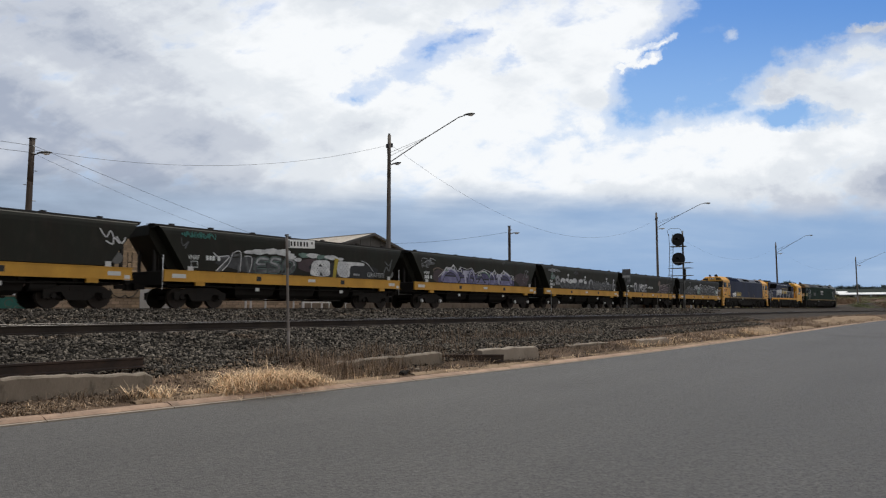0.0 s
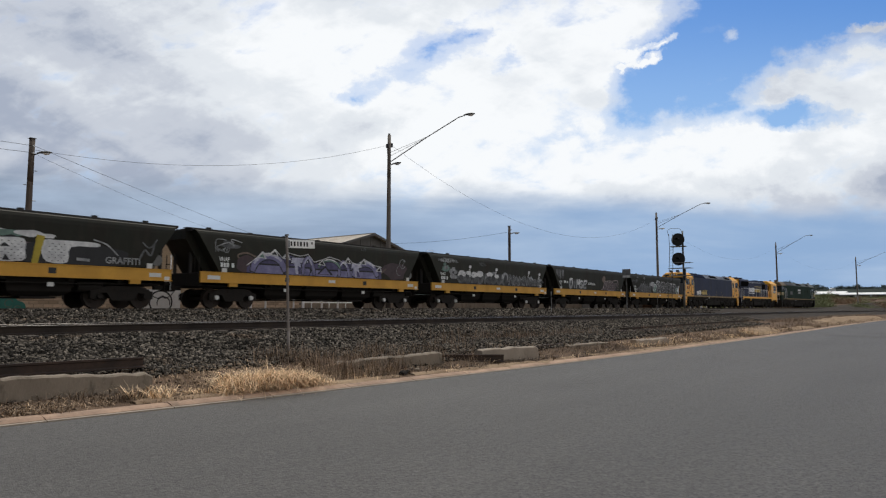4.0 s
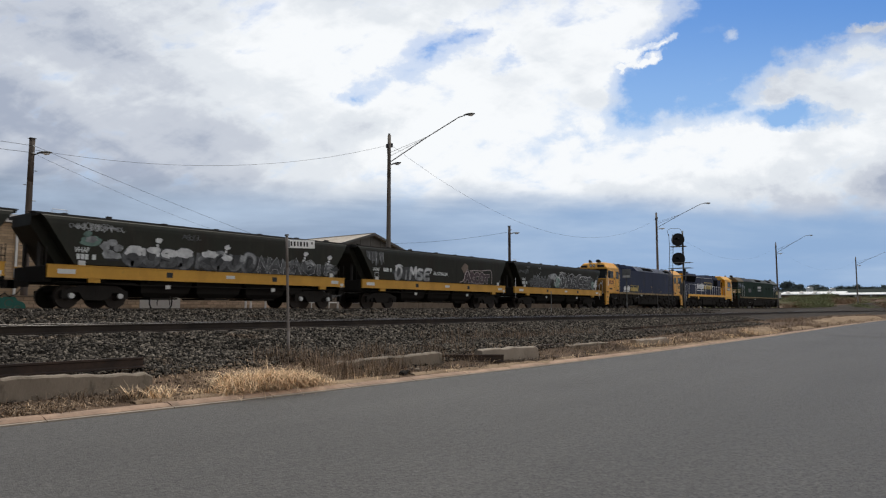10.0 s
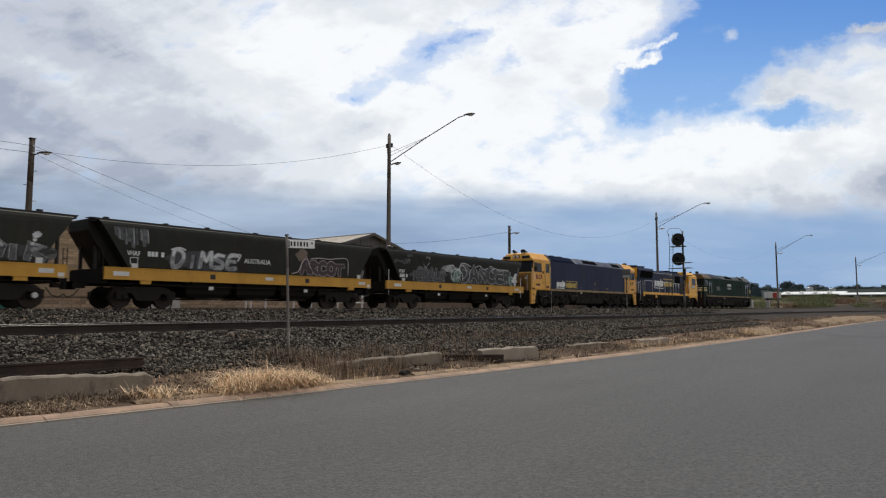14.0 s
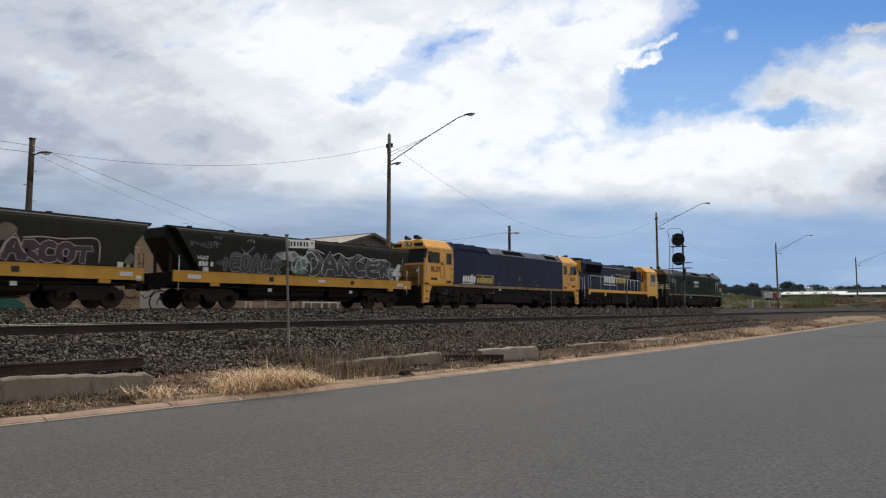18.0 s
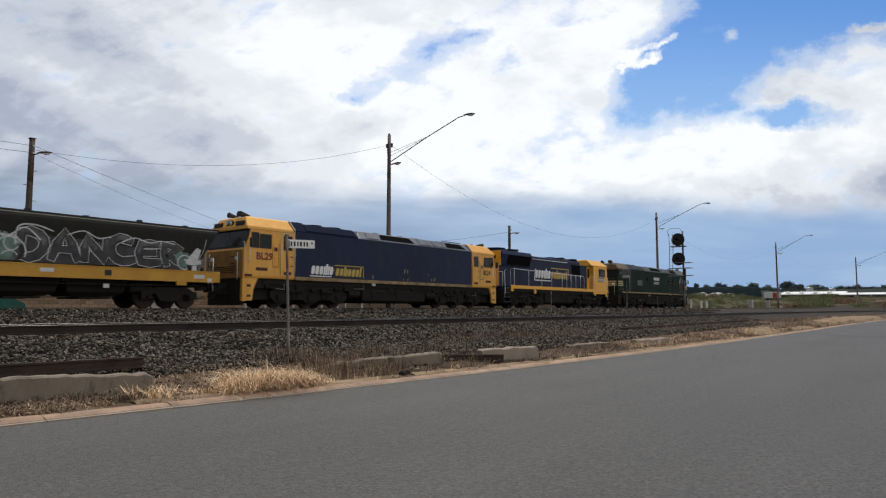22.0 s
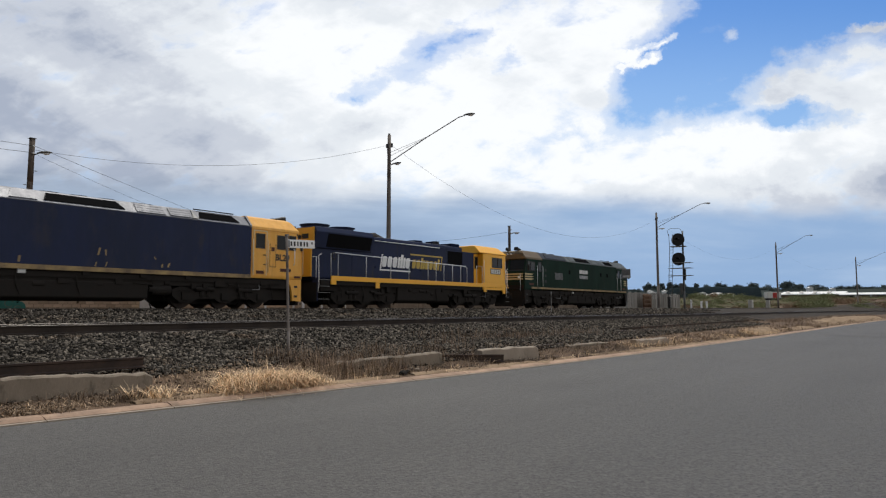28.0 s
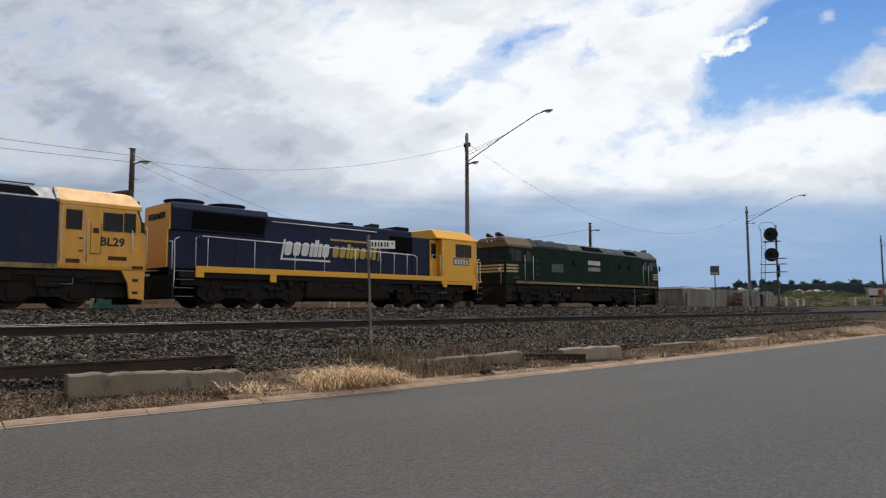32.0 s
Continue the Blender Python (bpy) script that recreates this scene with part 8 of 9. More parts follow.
blades("dry_grass", [(7.3 + 0.1 * i, kerb_y(7.3 + 0.1 * i) + 0.4 + 0.5 * ((i * 7) % 5) / 5, 150, 0.1, 0.12, (0.28, 0.42, 0.26, 0.38, 0.47)[(i * 3) % 5] * (0.6 + 0.5 * math.sin(math.pi * (i + 3) / 22))) for i in range(21)]
       + tuft_row(8, 6.6, 7.4, 0.4, 0.8, 5, 40, 0.2, 0.12) + tuft_row(2, 5.7, 6.4, 0.42, 0.8, 5, 34, 0.32, 0.06) + tuft_row(3, -2, 5.4, 0.45, 0.9, 6, 6, 0.16, 0.08)
       + tuft_row(4, 9.4, 30, 0.4, 0.9, 34, 16, 0.16, 0.16) + tuft_row(5, 40, 46, 0.5, 1.4, 20, 120, 0.3, 0.3) + tuft_row(6, 30, 38, 0.4, 1.4, 16, 40, 0.25, 0.3) + tuft_row(7, 24, 31, 0.6, 1.3, 10, 60, 0.36, 0.25),
       STRAW, "tufts of straw-coloured dry grass along the kerb", 7, bend=(0.5, 2.8), width=(0.003, 0.008), droop=1.0)
blades("dead_weeds", tuft_row(11, 9.7, 12.4, 0.7, 2.2, 40, 34, 0.44, 0.17) + tuft_row(12, 12, 30, 0.8, 2.0, 44, 20, 0.32, 0.25) + tuft_row(13, 28, 80, 0.5, 1.8, 90, 36, 0.36, 0.4)
       + tuft_row(14, -2, 9, 0.9, 2.2, 30, 16, 0.2, 0.2) + tuft_row(15, 16, 26, 3.2, 4.6, 30, 44, 0.4, 0.35) + tuft_row(16, 9.5, 16, 1.6, 3.0, 26, 26, 0.36, 0.25),
       WEED, "grey-brown dead weeds on the verge and ballast", 9, "weeds", (0.1, 0.9))
blades("dead_weeds", tuft_row(31, 26, 60, 0.5, 1.7, 50, 36, 0.38, 0.3) + tuft_row(32, 58, 112, 0.6, 3.6, 150, 60, 0.4, 0.7) + tuft_row(33, 30, 70, 2.8, 4.6, 22, 40, 0.4, 0.5),
       WEED, "brown dead weeds thick along the far verge", 19, "weeds", (0.4, 2.2), (0.005, 0.012))
blades("dry_grass", tuft_row(51, 9.2, 11.6, 0.4, 1.2, 26, 22, 0.3, 0.14) + tuft_row(52, 9.4, 14.0, 0.6, 1.6, 26, 9, 0.42, 0.16) + tuft_row(53, 14, 30, 0.5, 1.6, 40, 12, 0.34, 0.25),
       LITTER, "pale dry stalks standing among dead weeds", 23, bend=(0.15, 0.9), width=(0.003, 0.007), droop=0.4)
blades("straw_litter", tuft_row(21, -3, 12, 0.34, 1.1, 70, 60, 0.07, 0.13) + tuft_row(24, -4, 5, 0.35, 1.6, 70, 60, 0.075, 0.2) + tuft_row(23, -3, 10, 1.0, 2.2, 60, 30, 0.1, 0.2),
       LITTER, "brown straw litter lying over the verge", 10, "litter", (1.6, 4.0), (0.004, 0.01))

blades("dead_weeds", tuft_row(41, 3.0, 6.4, 0.66, 0.98, 26, 20, 0.2, 0.1) + tuft_row(42, -3, 3.4, 0.5, 1.5, 22, 14, 0.16, 0.15),
       BROWN_LITTER, "dry brown stalks against the fallen edging", 12, "weeds", (0.3, 1.6), (0.003, 0.007))
blades("straw_litter", tuft_row(26, -5, 4.2, 0.35, 1.7, 90, 60, 0.06, 0.22),
       BROWN_LITTER, "dull straw litter lying on bare earth", 13, "litter", (1.8, 4.2), (0.005, 0.012))
blades("straw_litter", tuft_row(22, 11, 40, 0.32, 1.6, 150, 50, 0.1, 0.25) + tuft_row(25, 10.5, 24, 0.3, 1.6, 120, 60, 0.1, 0.2),
       BROWN_LITTER, "dull brown litter and dead stalks between edging and kerb", 11, "litter", (0.8, 3.0), (0.004, 0.01))

# ---- buildings behind the train ----


def brick_wall(root, x0, x1, y, z0, z1):
    """A wall face of separate bricks on a mortar core, seen side towards -y."""
    core = boxes("wall_core", [(x0, x1, y, y + 0.22, z0, z1)], MORTAR, root)
    bm = bmesh.new()
    box(bm, 0.0, 0.39, -0.012, 0.03, 0.0, 0.14)
    me = mesh_of("brick", bm, TAN_BRICK)
    n, row = 0, 0
    z = z0 + 0.01
    while z + 0.14 <= z1:
        x = x0 + (0.2 if row % 2 else 0.01)
        while x + 0.39 <= x1:
            piece("brick", me, core, pose(x, y, z))
            x += 0.41
            n += 1
        z += 0.155
        row += 1
    return core


def build_brick_shed():
    b = thing("brick_building", pose(0, 0, 0), "low tan-brick building with white fascia behind the railway", "building")
    boxes("wall", [(7.0, 30.5, 42.3, 42.5, 1.1, 6.4), (7.0, 7.2, 42.5, 52, 1.1, 6.4), (30.3, 30.5, 42.5, 52, 1.1, 6.4), (7.2, 30.3, 51.8, 52, 1.1, 6.4)], MORTAR, b)
    bm = bmesh.new()
    for i in range(34):
        for x0 in np.arange(7.0, 30.3, 0.6):
            x = float(x0) + (0.3 if i % 2 else 0)
            if x + 0.58 < 30.5:
                if not (10.5 < x < 22.0 and i > 12):
                    box(bm, x, x + 0.585, 42.278, 42.3, 1.12 + i * 0.155, 1.12 + i * 0.155 + 0.14)
    tagged(part("brickwork", bm, BRICK, b), kind="stuff")
    bm = bmesh.new()
    box(bm, 0.0, 0.585, -0.026, -0.004, 0.0, 0.14)
    me = mesh_of("brick", bm, BRICK)
    for i in range(13, 34):
        for x0 in np.arange(7.0, 30.3, 0.6):
            x = float(x0) + (0.3 if i % 2 else 0)
            if 10.5 < x < 22.0:
                piece("brick", me, b, pose(x, 42.304, 1.12 + i * 0.155))
    boxes("fascia", [(6.7, 30.8, 42.0, 42.2, 6.42, 6.85)], WHITE, b, "white painted fascia")
    boxes("gutter", [(6.7, 30.8, 41.88, 41.995, 6.7, 6.86)], WHITE, b)
    boxes("roof", [(6.7, 30.8, 42.2, 52.3, 6.42, 6.8)], ROOF_SHEET, b)
    boxes("downpipe", [(15.2, 15.32, 42.15, 42.27, 1.2, 6.42)], WHITE, b)


build_brick_shed()


def build_gabled_shed():
    b = thing("gabled_shed", pose(0, 0, 0), "grey shed with pale low-pitched sheet roof behind the railway", "shed")
    cx, y0, y1, top, half, drop = 50.6, 48.0, 58.5, 9.35, 7.5, 2.2
    bm = bmesh.new()
    a = [bm.verts.new((x, y0 + 0.25, z)) for x, z in ((cx - half, 1.1), (cx + half, 1.1), (cx + half, top - drop), (cx, top - 0.12), (cx - half, top - drop))]
    c = [bm.verts.new((v.co.x, y1 - 0.25, v.co.z)) for v in a]
    bm.faces.new(a)
    bm.faces.new(c[::-1])
    for i in range(5):
        j = (i + 1) % 5
        bm.faces.new((a[j], a[i], c[i], c[j]))
    part("wall", bm, GABLE, b)
    for sg in (-1, 1):
        bm = bmesh.new()
        prism(bm, [(cx, top), (cx, top - 0.09), (cx + sg * (half + 0.4), top - drop - 0.2), (cx + sg * (half + 0.4), top - drop - 0.11)], y0 - 0.3, y1 + 0.3)
        roof = part("roof", bm, ROOF_SHEET, b, "pale sheet roof slope")
        bm = bmesh.new()
        n = 14
        for i in range(n):
            y = y0 - 0.25 + (y1 - y0 + 0.5) * i / (n - 1)
            prism(bm, [(cx, top + 0.02), (cx, top + 0.002), (cx + sg * (half + 0.4), top - drop - 0.108), (cx + sg * (half + 0.4), top - drop - 0.09)], y - 0.03, y + 0.03)
        part("roof_rib", bm, ROOF_SHEET, roof)
    boxes("ridge_cap", [(cx - 0.16, cx + 0.16, y0 - 0.32, y1 + 0.32, top - 0.02, top + 0.035)], ROOF_SHEET, b)
    bm = bmesh.new()
    for sg in (-1, 1):
        prism(bm, [(cx, top + 0.03), (cx, top - 0.22), (cx + sg * (half + 0.4), top - drop - 0.33), (cx + sg * (half + 0.4), top - drop - 0.08)], y0 - 0.36, y0 - 0.31)
    part("barge_board", bm, GABLE, b)
    for i in range(9):
        x = cx - 6 + i * 1.5
        boxes("cladding_rib", [(x - 0.03, x + 0.03, y0 + 0.2, y0 + 0.246, 1.2, top - 0.3 - abs(x - cx) * drop / half)], GABLE, b)


build_gabled_shed()


def build_low_walls():
    """Low brick parapet and white posts seen under the train."""
    w = thing("low_brick_wall", pose(0, 0, 0), "low tan brick wall with green graffiti behind the tracks", "wall", kind="structure")
    brick_wall(w, 10.5, 28.5, 33.0, 1.15, 2.09)
    boxes("coping", [(10.4, 28.6, 32.95, 33.27, 2.09, 2.15)], OLD_CONCRETE, w)
    bm = bmesh.new()
    for n, (cx, cz, rx, rz) in enumerate(((11.2, 1.72, 0.42, 0.4), (11.75, 1.8, 0.36, 0.36), (12.15, 1.6, 0.28, 0.3), (11.5, 1.42, 0.5, 0.24))):
        lobe(bm, arc_points(cx, cz, rx, rz, 0, 342, 19), 32.982 - 0.001 * n, 0)
    for n, (cx, cz, r) in enumerate(((11.2, 1.72, 0.2), (11.75, 1.8, 0.17), (12.1, 1.55, 0.14))):
        stroke(bm, arc_points(cx, cz, r, r, 20, 320, 10), 0.05, 32.976 - 0.001 * n, 1)
    tagged(part("graffiti", bm, [GRAFFITI["teal"], GRAFFITI["mint"]], w, "teal sprayed bubbles"), kind="stuff")
    p = thing("painted_panel", pose(17.6, 32.6, 1.15), "white panel with a black sprayed ring behind the tracks", "panel")
    boxes("panel", [(-0.1, 2.1, 0, 0.05, 0, 1.4)], WHITE, p)
    bm = bmesh.new()
    stroke(bm, arc_points(1.0, 0.75, 0.62, 0.58, -60, 230, 14), 0.08, -0.004, 0)
    stroke(bm, arc_points(1.15, 0.7, 0.36, 0.32, -20, 200, 8), 0.06, -0.005, 0)
    part("graffiti", bm, GRAFFITI["ink"], p)
    for i, x in enumerate((23.6, 24.1, 25.3, 27.1, 28.0, 28.25, 29.4, 31.0, 33.5)):
        q = thing("white_post", pose(x, 32.3 + 0.2 * (i % 3), 1.2), "short white painted post behind the tracks", "post", "white posts behind the tracks")
        h = 0.95 if i % 4 else 1.25
        round_pole(q, h, 0.06, 0.06, HANDRAIL)
        bm = bmesh.new()
        tube(bm, (0, 0, h), (0, 0, h + 0.05), 0.07, 0.03, n=10)
        part("post_cap", bm, HANDRAIL, q)
    k = thing("kerb_wall", pose(0, 0, 0), "low pale concrete wall behind the tracks", "wall", kind="structure")
    boxes("wall_length", [(21 + i * 3.0, 23.96 + i * 3.0, 34.6, 34.8, 1.1, 2.3 + 0.06 * (i % 3)) for i in range(24)], OLD_CONCRETE, k)
    f = thing("rail_fence", pose(0, 0, 0), "white pipe rail on low posts behind the tracks", "fence")
    bar("rail", [(26.5, 33.6, 1.95), (34.6, 33.6, 1.95)], 0.04, WHITE, f)
    for i in range(6):
        bar("post", [(26.6 + i * 1.55, 33.6, 1.15), (26.6 + i * 1.55, 33.6, 1.95)], 0.04, WHITE, f)


build_low_walls()

# ---- beyond the signal ----


def build_sheet_fence():
    f = thing("sheet_fence", pose(0, 0, 0), "weathered grey corrugated sheet fence behind the tracks", "fence")
    rnd = random.Random(6)
    s = 69.0
    while s < 93:
        n = 0.85
        bm = bmesh.new()
        top = 3.45 + rnd.uniform(-0.08, 0.08)
        y = 31 + C(s)
        rows = []
        for i in range(13):
            d = 0.024 if i % 2 else 0.0
            rows.append([bm.verts.new((s + n * i / 12, y + d + k, z)) for k, z in ((0.0, 1.15), (0.0, top), (0.012, top), (0.012, 1.15))])
        for p, q in zip(rows, rows[1:]):
            for k in range(4):
                bm.faces.new((p[k], q[k], q[(k + 1) % 4], p[(k + 1) % 4]))
        bm.faces.new(rows[0])
        bm.faces.new(rows[-1][::-1])
        part("sheet", bm, FENCE_SHEET, f)
        s += n
    for i in range(9):
        s = 69 + i * 2.9
        boxes("fence_post", [(s - 0.05, s + 0.05, 31.06 + C(s), 31.16 + C(s), 1.1, 3.0)], SLEEPER, f)
    boxes("fence_rail", [(69, 80, 31.04, 31.055, 2.6, 2.7)], SLEEPER, f)
    sh = thing("lean_to", pose(72, 32.5, 1.15), "low shed with white roof edge behind the fence", "shed")
    boxes("wall", [(0, 7, 0.3, 3, 0, 2.4)], FENCE_SHEET, sh)
    boxes("roof", [(-0.2, 7.2, 0.1, 3.2, 2.4, 2.6)], BRIGHT_ROOF, sh)
    r = thing("rusty_rack", pose(79.2, 30.2 + C(79.2), 1.2), "rust-brown steel rack standing by the fence", "rack")
    for i in range(7):
        bar("upright", [(i * 0.4, 0, 0), (i * 0.4 + 0.05, 0, 2.05)], 0.08, PALLET, r)
    for z in (0.3, 0.8, 1.3, 1.75):
        boxes("shelf_bar", [(-0.1, 2.6, -0.1, 0.1, z, z + 0.16)], PALLET, r)
    for i in range(5):
        bar("brace", [(i * 0.5, 0.08, 0.1), (i * 0.5 + 0.45, 0.08, 1.9 + 0.08 * (i % 3))], 0.12, PALLET, r)
    for x, h in ((99.0, 1.3), (101.2, 1.3), (95.0, 1.5)):
        q = thing("white_post", pose(x, 30 + C(x), 1.2), "white painted post by the line", "post", "white posts behind the tracks")
        round_pole(q, h, 0.13, 0.13, HANDRAIL)
        boxes("post_cap", [(-0.14, 0.14, -0.14, 0.14, h, h + 0.03)], HANDRAIL, q)
    q = thing("dark_post", pose(87.0, 30 + C(87.0), 1.2), "black square timber post by the line", "post")
    boxes("post", [(-0.16, 0.16, -0.16, 0.16, 0, 1.75)], BLACK, q, bevel=0.02)
    boxes("post_cap", [(-0.2, 0.2, -0.2, 0.2, 1.75, 1.82)], BLACK, q)
    for x, w in ((122.0, 0.55), (131, 0.3)):
        q = thing("relay_cabinet", pose(x, 30.2 + C(x), 1.2), "grey line-side equipment cabinet", "cabinet", "line-side cabinets")
        boxes("body", [(-w, w, -0.3, 0.3, 0.1, 1.75)], CABINET, q, bevel=0.02)
        boxes("door", [(-w + 0.05, w - 0.05, -0.32, -0.304, 0.2, 1.6)], CABINET, q)
        boxes("plinth", [(-w, w, -0.3, 0.3, 0, 0.098)], OLD_CONCRETE, q)


build_sheet_fence()


def leaf_cloud(rng, centre, radii, count, size):
    """Leaf clumps as many small tilted quads through a lumpy volume."""
    lumps = rng.normal(0, 1, (7, 3))
    lumps /= np.linalg.norm(lumps, axis=1)[:, None]
    lumps = lumps * rng.uniform(0.25, 0.75, (7, 1))
    pick = rng.integers(0, 7, count)
    p = lumps[pick] + rng.normal(0, 0.23, (count, 3))
    p = p * np.array(radii) + np.array(centre)
    a = rng.normal(0, 1, (count, 3))
    a /= np.linalg.norm(a, axis=1)[:, None]
    b = np.cross(a, rng.normal(0, 1, (count, 3)))
    b /= np.linalg.norm(b, axis=1)[:, None] + 1e-9
    s = size * rng.uniform(0.5, 1.2, (count, 1))
    return np.stack([p - a * s, p + b * s * 0.6, p + a * s, p - b * s * 0.6], 1).reshape(-1, 3)


def tree(x, y, z, h, w, seed, label, mat=None, category="tree", count=1500):
    rng = np.random.default_rng(seed)
    t = thing("tree" if category == "tree" else "bush", pose(x, y, z), label, category, "trees on the ridge" if category == "tree" else "scrub beyond the line")
    if category == "tree":
        bm = bmesh.new()
        tube(bm, (0, 0, -1.5), (0, 0, h * 0.55), h * 0.035, h * 0.02, n=7)
        for i in range(5):
            a = i * 1.3 + seed
            tube(bm, (0, 0, h * (0.3 + 0.05 * i)), (math.cos(a) * w * 0.3, math.sin(a) * w * 0.3, h * (0.6 + 0.05 * i)), h * 0.014, h * 0.005, n=5)
        part("trunk", bm, BARK, t)
        v = leaf_cloud(rng, (0, 0, h * 0.42), (w * 0.5, w * 0.5, h * 0.5), count, h * 0.08)
    else:
        v = leaf_cloud(rng, (0, 0, h * 0.38), (w * 0.6, w * 0.4, h * 0.5), count * 2, h * 0.06)
    ob = new("crown", raw_mesh("crown", v, np.arange(len(v)).reshape(-1, 4), mat or (HAZY_LEAF if category == "tree" else LEAF)))
    ob.parent = t


def spot(px, depth):
    """A place in the distance: sideways share of the view's half width and depth ahead."""
    a = radians(37.41)
    f = (px - 784) / 1180
    return (depth * (math.cos(a) + f * math.sin(a)), depth * (math.sin(a) - f * math.cos(a)))


def land(x, y):
    return 1.2 + far_rise(x, y)


def build_distance():
    rnd = random.Random(12)
    # a dark wooded bank
    bm = bmesh.new()
    rows = []
    for i in range(41):
        px = 1184 + i * 4.15
        x, y = spot(px, 430)
        row = []
        e = min(1, i / 5) * (0.9 + 0.1 * i / 40)
        for j in range(6):
            f = j / 5
            xx, yy = x + 22 * f * math.cos(0.64), y + 22 * f * math.sin(0.64)
            z = 5.5 + 10.2 * math.sin(min(1, f * 3.2) * math.pi / 2) * e * (1 + 0.07 * noise.noise((i * 0.6, f, 0)))
            row.append(bm.verts.new((xx, yy, z)))
        rows.append(row)
    for a, b in zip(rows, rows[1:]):
        for j in range(5):
            bm.faces.new((a[j], b[j], b[j + 1], a[j + 1]))
    tagged(part("wooded_bank", bm, RIDGE, smooth=True), "wooded bank in the distance, tinted dark blue-green for haze", "hill", kind="structure")
    # a band of far woods along the ridge
    rng = np.random.default_rng(30)
    vs = []
    for i in range(170):
        px = rnd.uniform(880, 1640)
        d = rnd.uniform(560, 760)
        x, y = spot(px, d)
        w = rnd.uniform(5, 12)
        tall = 1.7 if px < 1370 else 1.0
        vs.append(leaf_cloud(rng, (x, y, land(x, y) + rnd.uniform(0.0, 1.0) * tall), (w, w, rnd.uniform(0.7, 1.7) * tall), 150, 0.8))
    v = np.concatenate(vs)
    ob = new("far_woods", raw_mesh("far_woods", v, np.arange(len(v)).reshape(-1, 4), HAZY_LEAF))
    tagged(ob, "line of far trees along the ridge, tinted blue-grey for haze", "woods", kind="stuff")
    for i, (px, top, w) in enumerate(((1146, 499, 9), (1158, 503, 6), (1170, 501, 8), (1184, 500, 6), (1196, 503, 9), (1208, 502, 8), (1231, 502, 6), (1251, 504, 11), (1269, 496, 12), (1281, 503, 6), (1304, 504, 12), (1331, 500, 14), (1357, 504, 10), (1394, 497, 18), (1407, 505, 8), (1418, 503, 11), (1441, 502, 14), (1458, 504, 8), (1487, 505, 11), (1502, 506, 12), (1516, 503, 8), (1530, 507, 12), (1550, 507, 12), (1565, 502, 9), (1584, 504, 12), (1604, 501, 14), (1630, 505, 12), (1655, 502, 14))):
        d = 610 + 35 * (i % 3)
        x, y = spot(px, d)
        z = land(x, y) - 0.5
        h = 1.6 + d * (545 - top) / 1180 - z
        tree(x, y, z, h * 1.05, w * d / 1180 * 1.75, 50 + i, "rounded tree standing on the far ridge, leaves tinted for haze", count=1500)
    # white houses on the slope
    for i, (px, d, n) in enumerate(((1096, 330, 6.0), (1112, 380, 5.0), (1154, 360, 4.0), (1192, 380, 4.4), (1234, 400, 3.6), (1243, 385, 3.4), (1253, 400, 4.4), (1262, 380, 3.6), (1270, 405, 4.8), (1278, 388, 3.6), (1290, 395, 3.2), (1150, 480, 3.6), (1176, 500, 4.4), (1222, 500, 3.6), (1243, 510, 4.4), (1292, 500, 3.6), (1318, 510, 4.4), (1432, 490, 4.4), (1472, 480, 3.6))):
        x, y = spot(px, d)
        h = thing("house", pose(x, y, land(x, y) + 0.5, 0, 0, 37 + rnd.uniform(-15, 15)), "small white house on the far slope", "house", "white houses on the slope")
        boxes("wall", [(-n / 2, n / 2, -1.6, 1.6, -2.5, 2.2 + 0.5 * (i % 3))], BRIGHT_ROOF, h)
        bm = bmesh.new()
        prism_x(bm, [(-1.9, 2.2 + 0.5 * (i % 3)), (0, 2.9 + 0.5 * (i % 3)), (1.9, 2.2 + 0.5 * (i % 3))], -n / 2 - 0.3, n / 2 + 0.3)
        part("roof", bm, ROOF_SHEET if i % 3 == 1 else BRIGHT_ROOF, h)
        for k in range(2):
            boxes("window", [(-n / 2 + 0.5 + k * 1.6, -n / 2 + 1.3 + k * 1.6, -1.64, -1.604, 0.9, 1.8)], GLASS, h)
    # long white-roofed sheds
    for p0, d0, p1, d1, low, eave, ridge, wins in ((1384, 335, 1492, 318, 3.2, 8.0, 9.6, False), (1488, 312, 1640, 292, 3.6, 7.5, 8.7, True)):
        a, b = Vector((*spot(p0, d0), 0)), Vector((*spot(p1, d1), 0))
        g = thing("long_shed", Matrix.Translation(a) @ Matrix.Rotation(math.atan2(b.y - a.y, b.x - a.x), 4, "Z"), "long low shed with bright white roof and dull red wall", "shed", "long sheds in the distance")
        L = (b - a).length
        boxes("wall", [(0, L, -4, 14, low, eave)], PALLET if not wins else OLD_CONCRETE, g)
        bm = bmesh.new()
        prism_x(bm, [(-4.6, eave - 0.1), (-4.6, eave + 0.2), (5, ridge), (14.6, eave + 0.2), (14.6, eave - 0.1)], -0.6, L + 0.6)
        part("roof", bm, BRIGHT_ROOF, g, "bright white roof")
        n = int(L / 6)
        for i in range(n):
            x = 2 + i * 6.0
            if not wins:
                bm = bmesh.new()
                prism_x(bm, [(-3.0, eave + 0.7), (-1.0, eave + 1.7), (1.0, eave + 1.7)], x, x + 1.6)
                part("roof_vent", bm, GALV, g)
            else:
                boxes("window", [(x, x + 3.0, -4.06, -4.004, eave - 1.9, eave - 0.5)], GLASS, g)
                boxes("pilaster", [(x + 3.6, x + 4.4, -4.1, -4.002, low, eave - 0.15)], WHITE, g)
    # trailer with a red panel
    x, y = spot(1366, 225)
    c = thing("box_trailer", pose(x, y, 3.9, 0, 0, -50), "white box trailer with red rear panel standing beyond the line", "trailer")
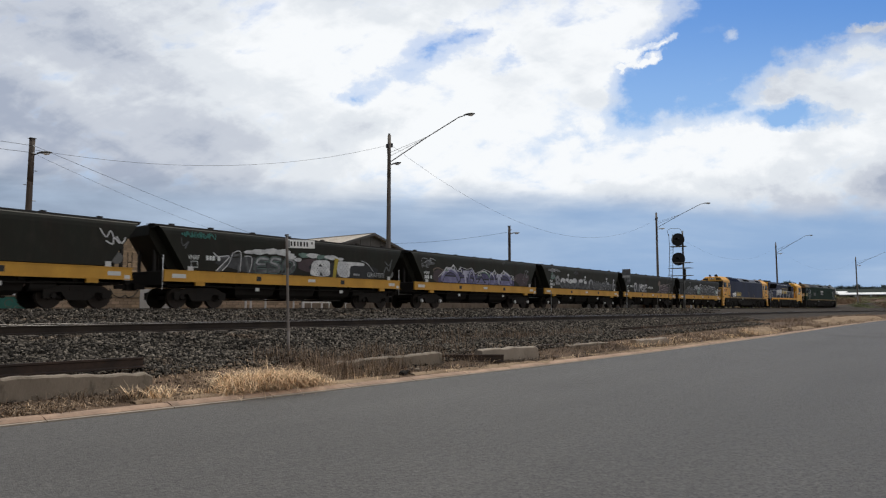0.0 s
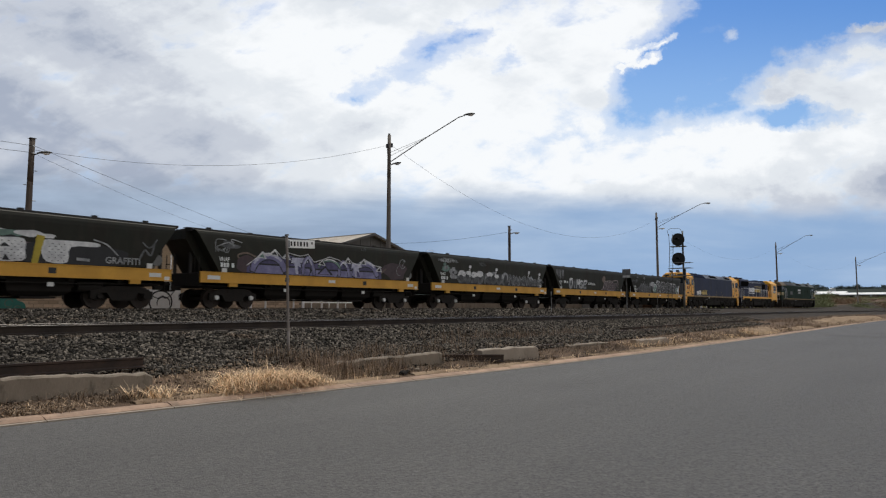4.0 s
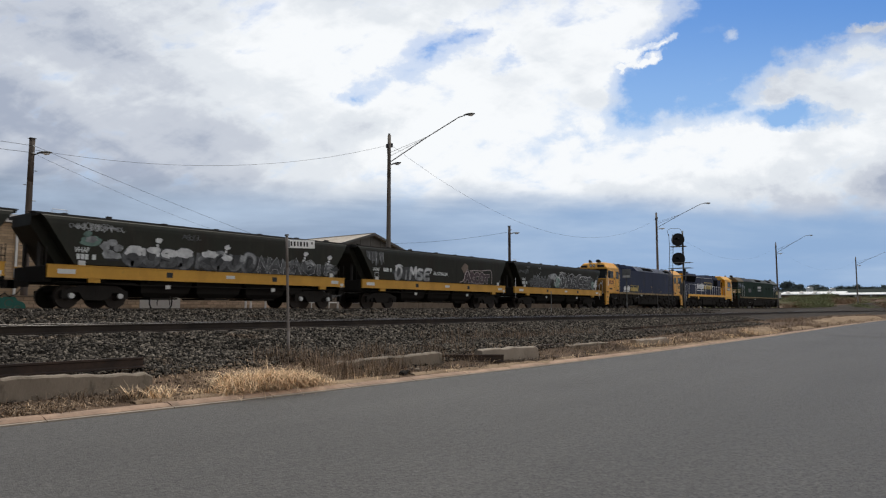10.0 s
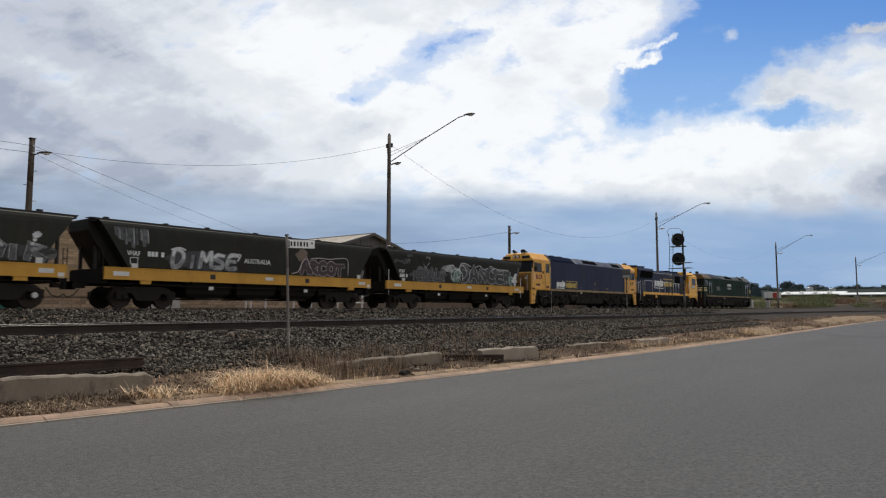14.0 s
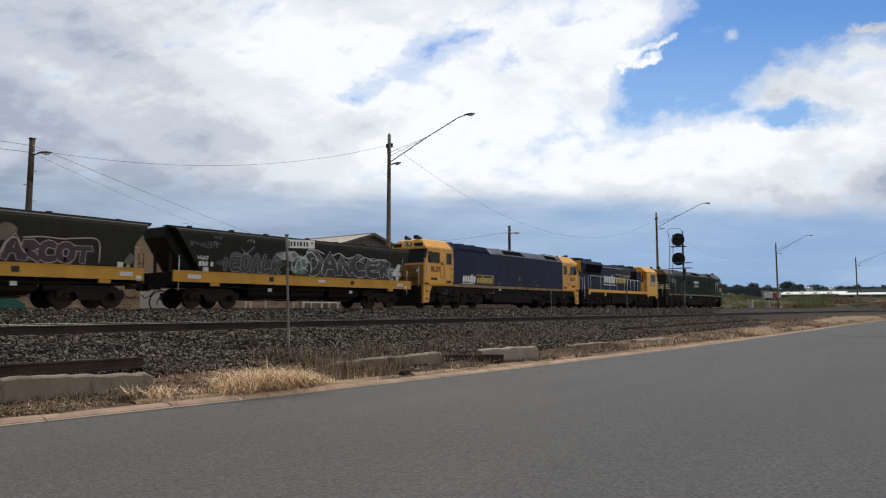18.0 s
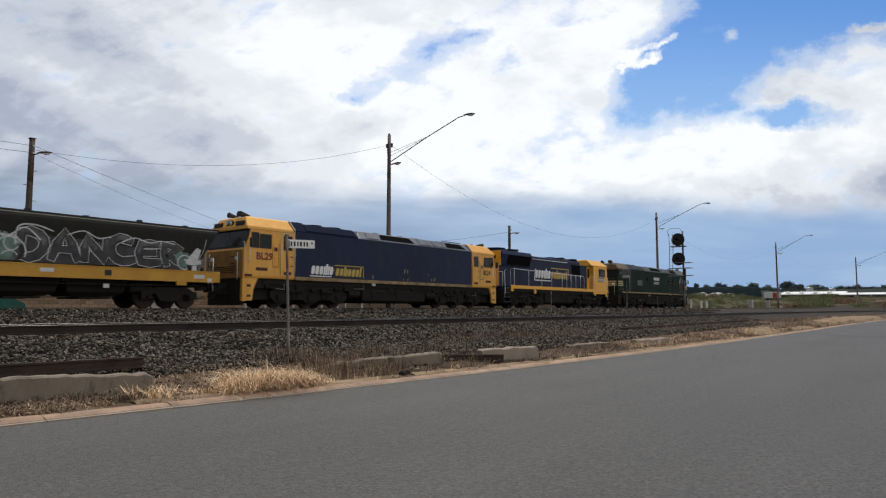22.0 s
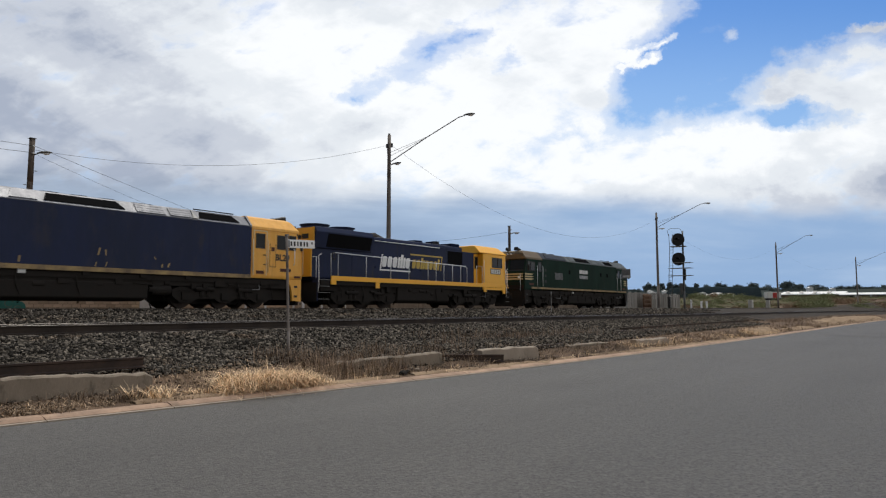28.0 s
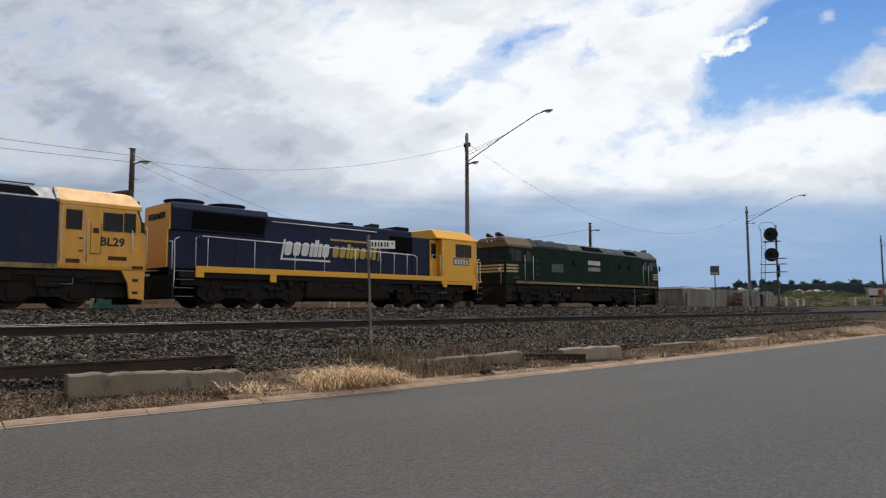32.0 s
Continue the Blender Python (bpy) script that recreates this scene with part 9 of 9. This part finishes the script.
    boxes("body", [(-2.3, 2.3, -1.2, 1.2, 0.9, 3.0)], WHITE, c, bevel=0.04)
    boxes("red_panel", [(-0.6, 1.1, -1.26, -1.204, 1.0, 2.8)], RED, c)
    boxes("chassis", [(-2.2, 2.2, -1.0, 1.0, 0.7, 0.88)], UNDER, c)
    for dx in (-1.6, -0.7, 1.6):
        for y0, y1 in ((-1.15, -0.85), (0.85, 1.15)):
            bm = bmesh.new()
            tube(bm, (dx, y0, 0.45), (dx, y1, 0.45), 0.45, n=14)
            part("wheel", bm, BLACK, c)
    # low scrub over the field
    for name, mat, count, label in (("low_scrub", LEAF, 190, "low green scrub spread over the dry field"), ("low_scrub", BRUSH, 130, "low brown scrub spread over the dry field")):
        vs = []
        for i in range(count):
            px, d = rnd.uniform(1195, 1640), rnd.uniform(135, 310)
            x, y = spot(px, d)
            if y < 34 + C(x):
                continue
            w = rnd.uniform(0.8, 2.6)
            vs.append(leaf_cloud(rng, (x, y, land(x, y) + 0.1), (w * 1.6, w, rnd.uniform(0.3, 0.9)), 90, 0.16))
        v = np.concatenate(vs)
        ob = new(name, raw_mesh(name, v, np.arange(len(v)).reshape(-1, 4), mat))
        tagged(ob, label, "scrub", kind="stuff")
    # scrub
    k = 0
    for px, d, h, w in ((1225, 300, 2.6, 9), (1240, 330, 2.8, 8), (1262, 300, 2.6, 12), (1284, 290, 2.6, 10), (1305, 270, 2.2, 10), (1330, 240, 1.8, 9), (1215, 150, 1.3, 4), (1250, 160, 1.3, 6), (1318, 150, 1.2, 5), (1345, 160, 1.3, 7), (1375, 170, 0.7, 7), (1398, 160, 0.8, 8), (1425, 180, 1.9, 10), (1450, 170, 1.7, 9), (1475, 175, 1.9, 10), (1500, 165, 1.5, 10), (1530, 170, 1.27, 10), (1560, 165, 1.2, 10), (1590, 165, 1.2, 10), (1262, 190, 1.6, 7), (1290, 240, 1.8, 14), (1240, 260, 1.8, 12), (1180, 200, 2, 9), (1440, 230, 2.4, 14), (1410, 200, 2.0, 10), (1460, 205, 2.2, 9), (1408, 142, 1.8, 7), (1432, 138, 1.9, 8), (1458, 140, 1.7, 8), (1535, 138, 1.35, 8), (1562, 140, 1.27, 8), (1590, 140, 1.27, 8), (1345, 150, 1.1, 4), (1272, 150, 0.9, 3), (1236, 150, 0.9, 3)):
        x, y = spot(px, d)
        brown = k % 4 == 2 or 1460 < px < 1510 or 1360 < px < 1405
        tree(x, y, land(x, y) - 0.4, h * 1.35, w, 80 + k, "brown dry scrub bush beyond the line" if brown else "green scrub bush beyond the line", BRUSH if brown else LEAF, "bush", 900)
        k += 1


build_distance()


def motions():
    """The train rolls along the main line; its wheels turn with the way it makes."""
    times = [i * 1.0 for i in range(33)]
    for ob, q in VEHICLES:
        walk(ob, [(t, vehicle_pose(q, t)) for t in times])
    steps = [i * 4 / 30 for i in range(241)]
    for ob, x, r in WHEELSETS:
        walk(ob, [(t, Matrix.Translation((x, 0, r)) @ Matrix.Rotation((lead(t) - lead(0)) / r, 4, "Y")) for t in steps])


motions()
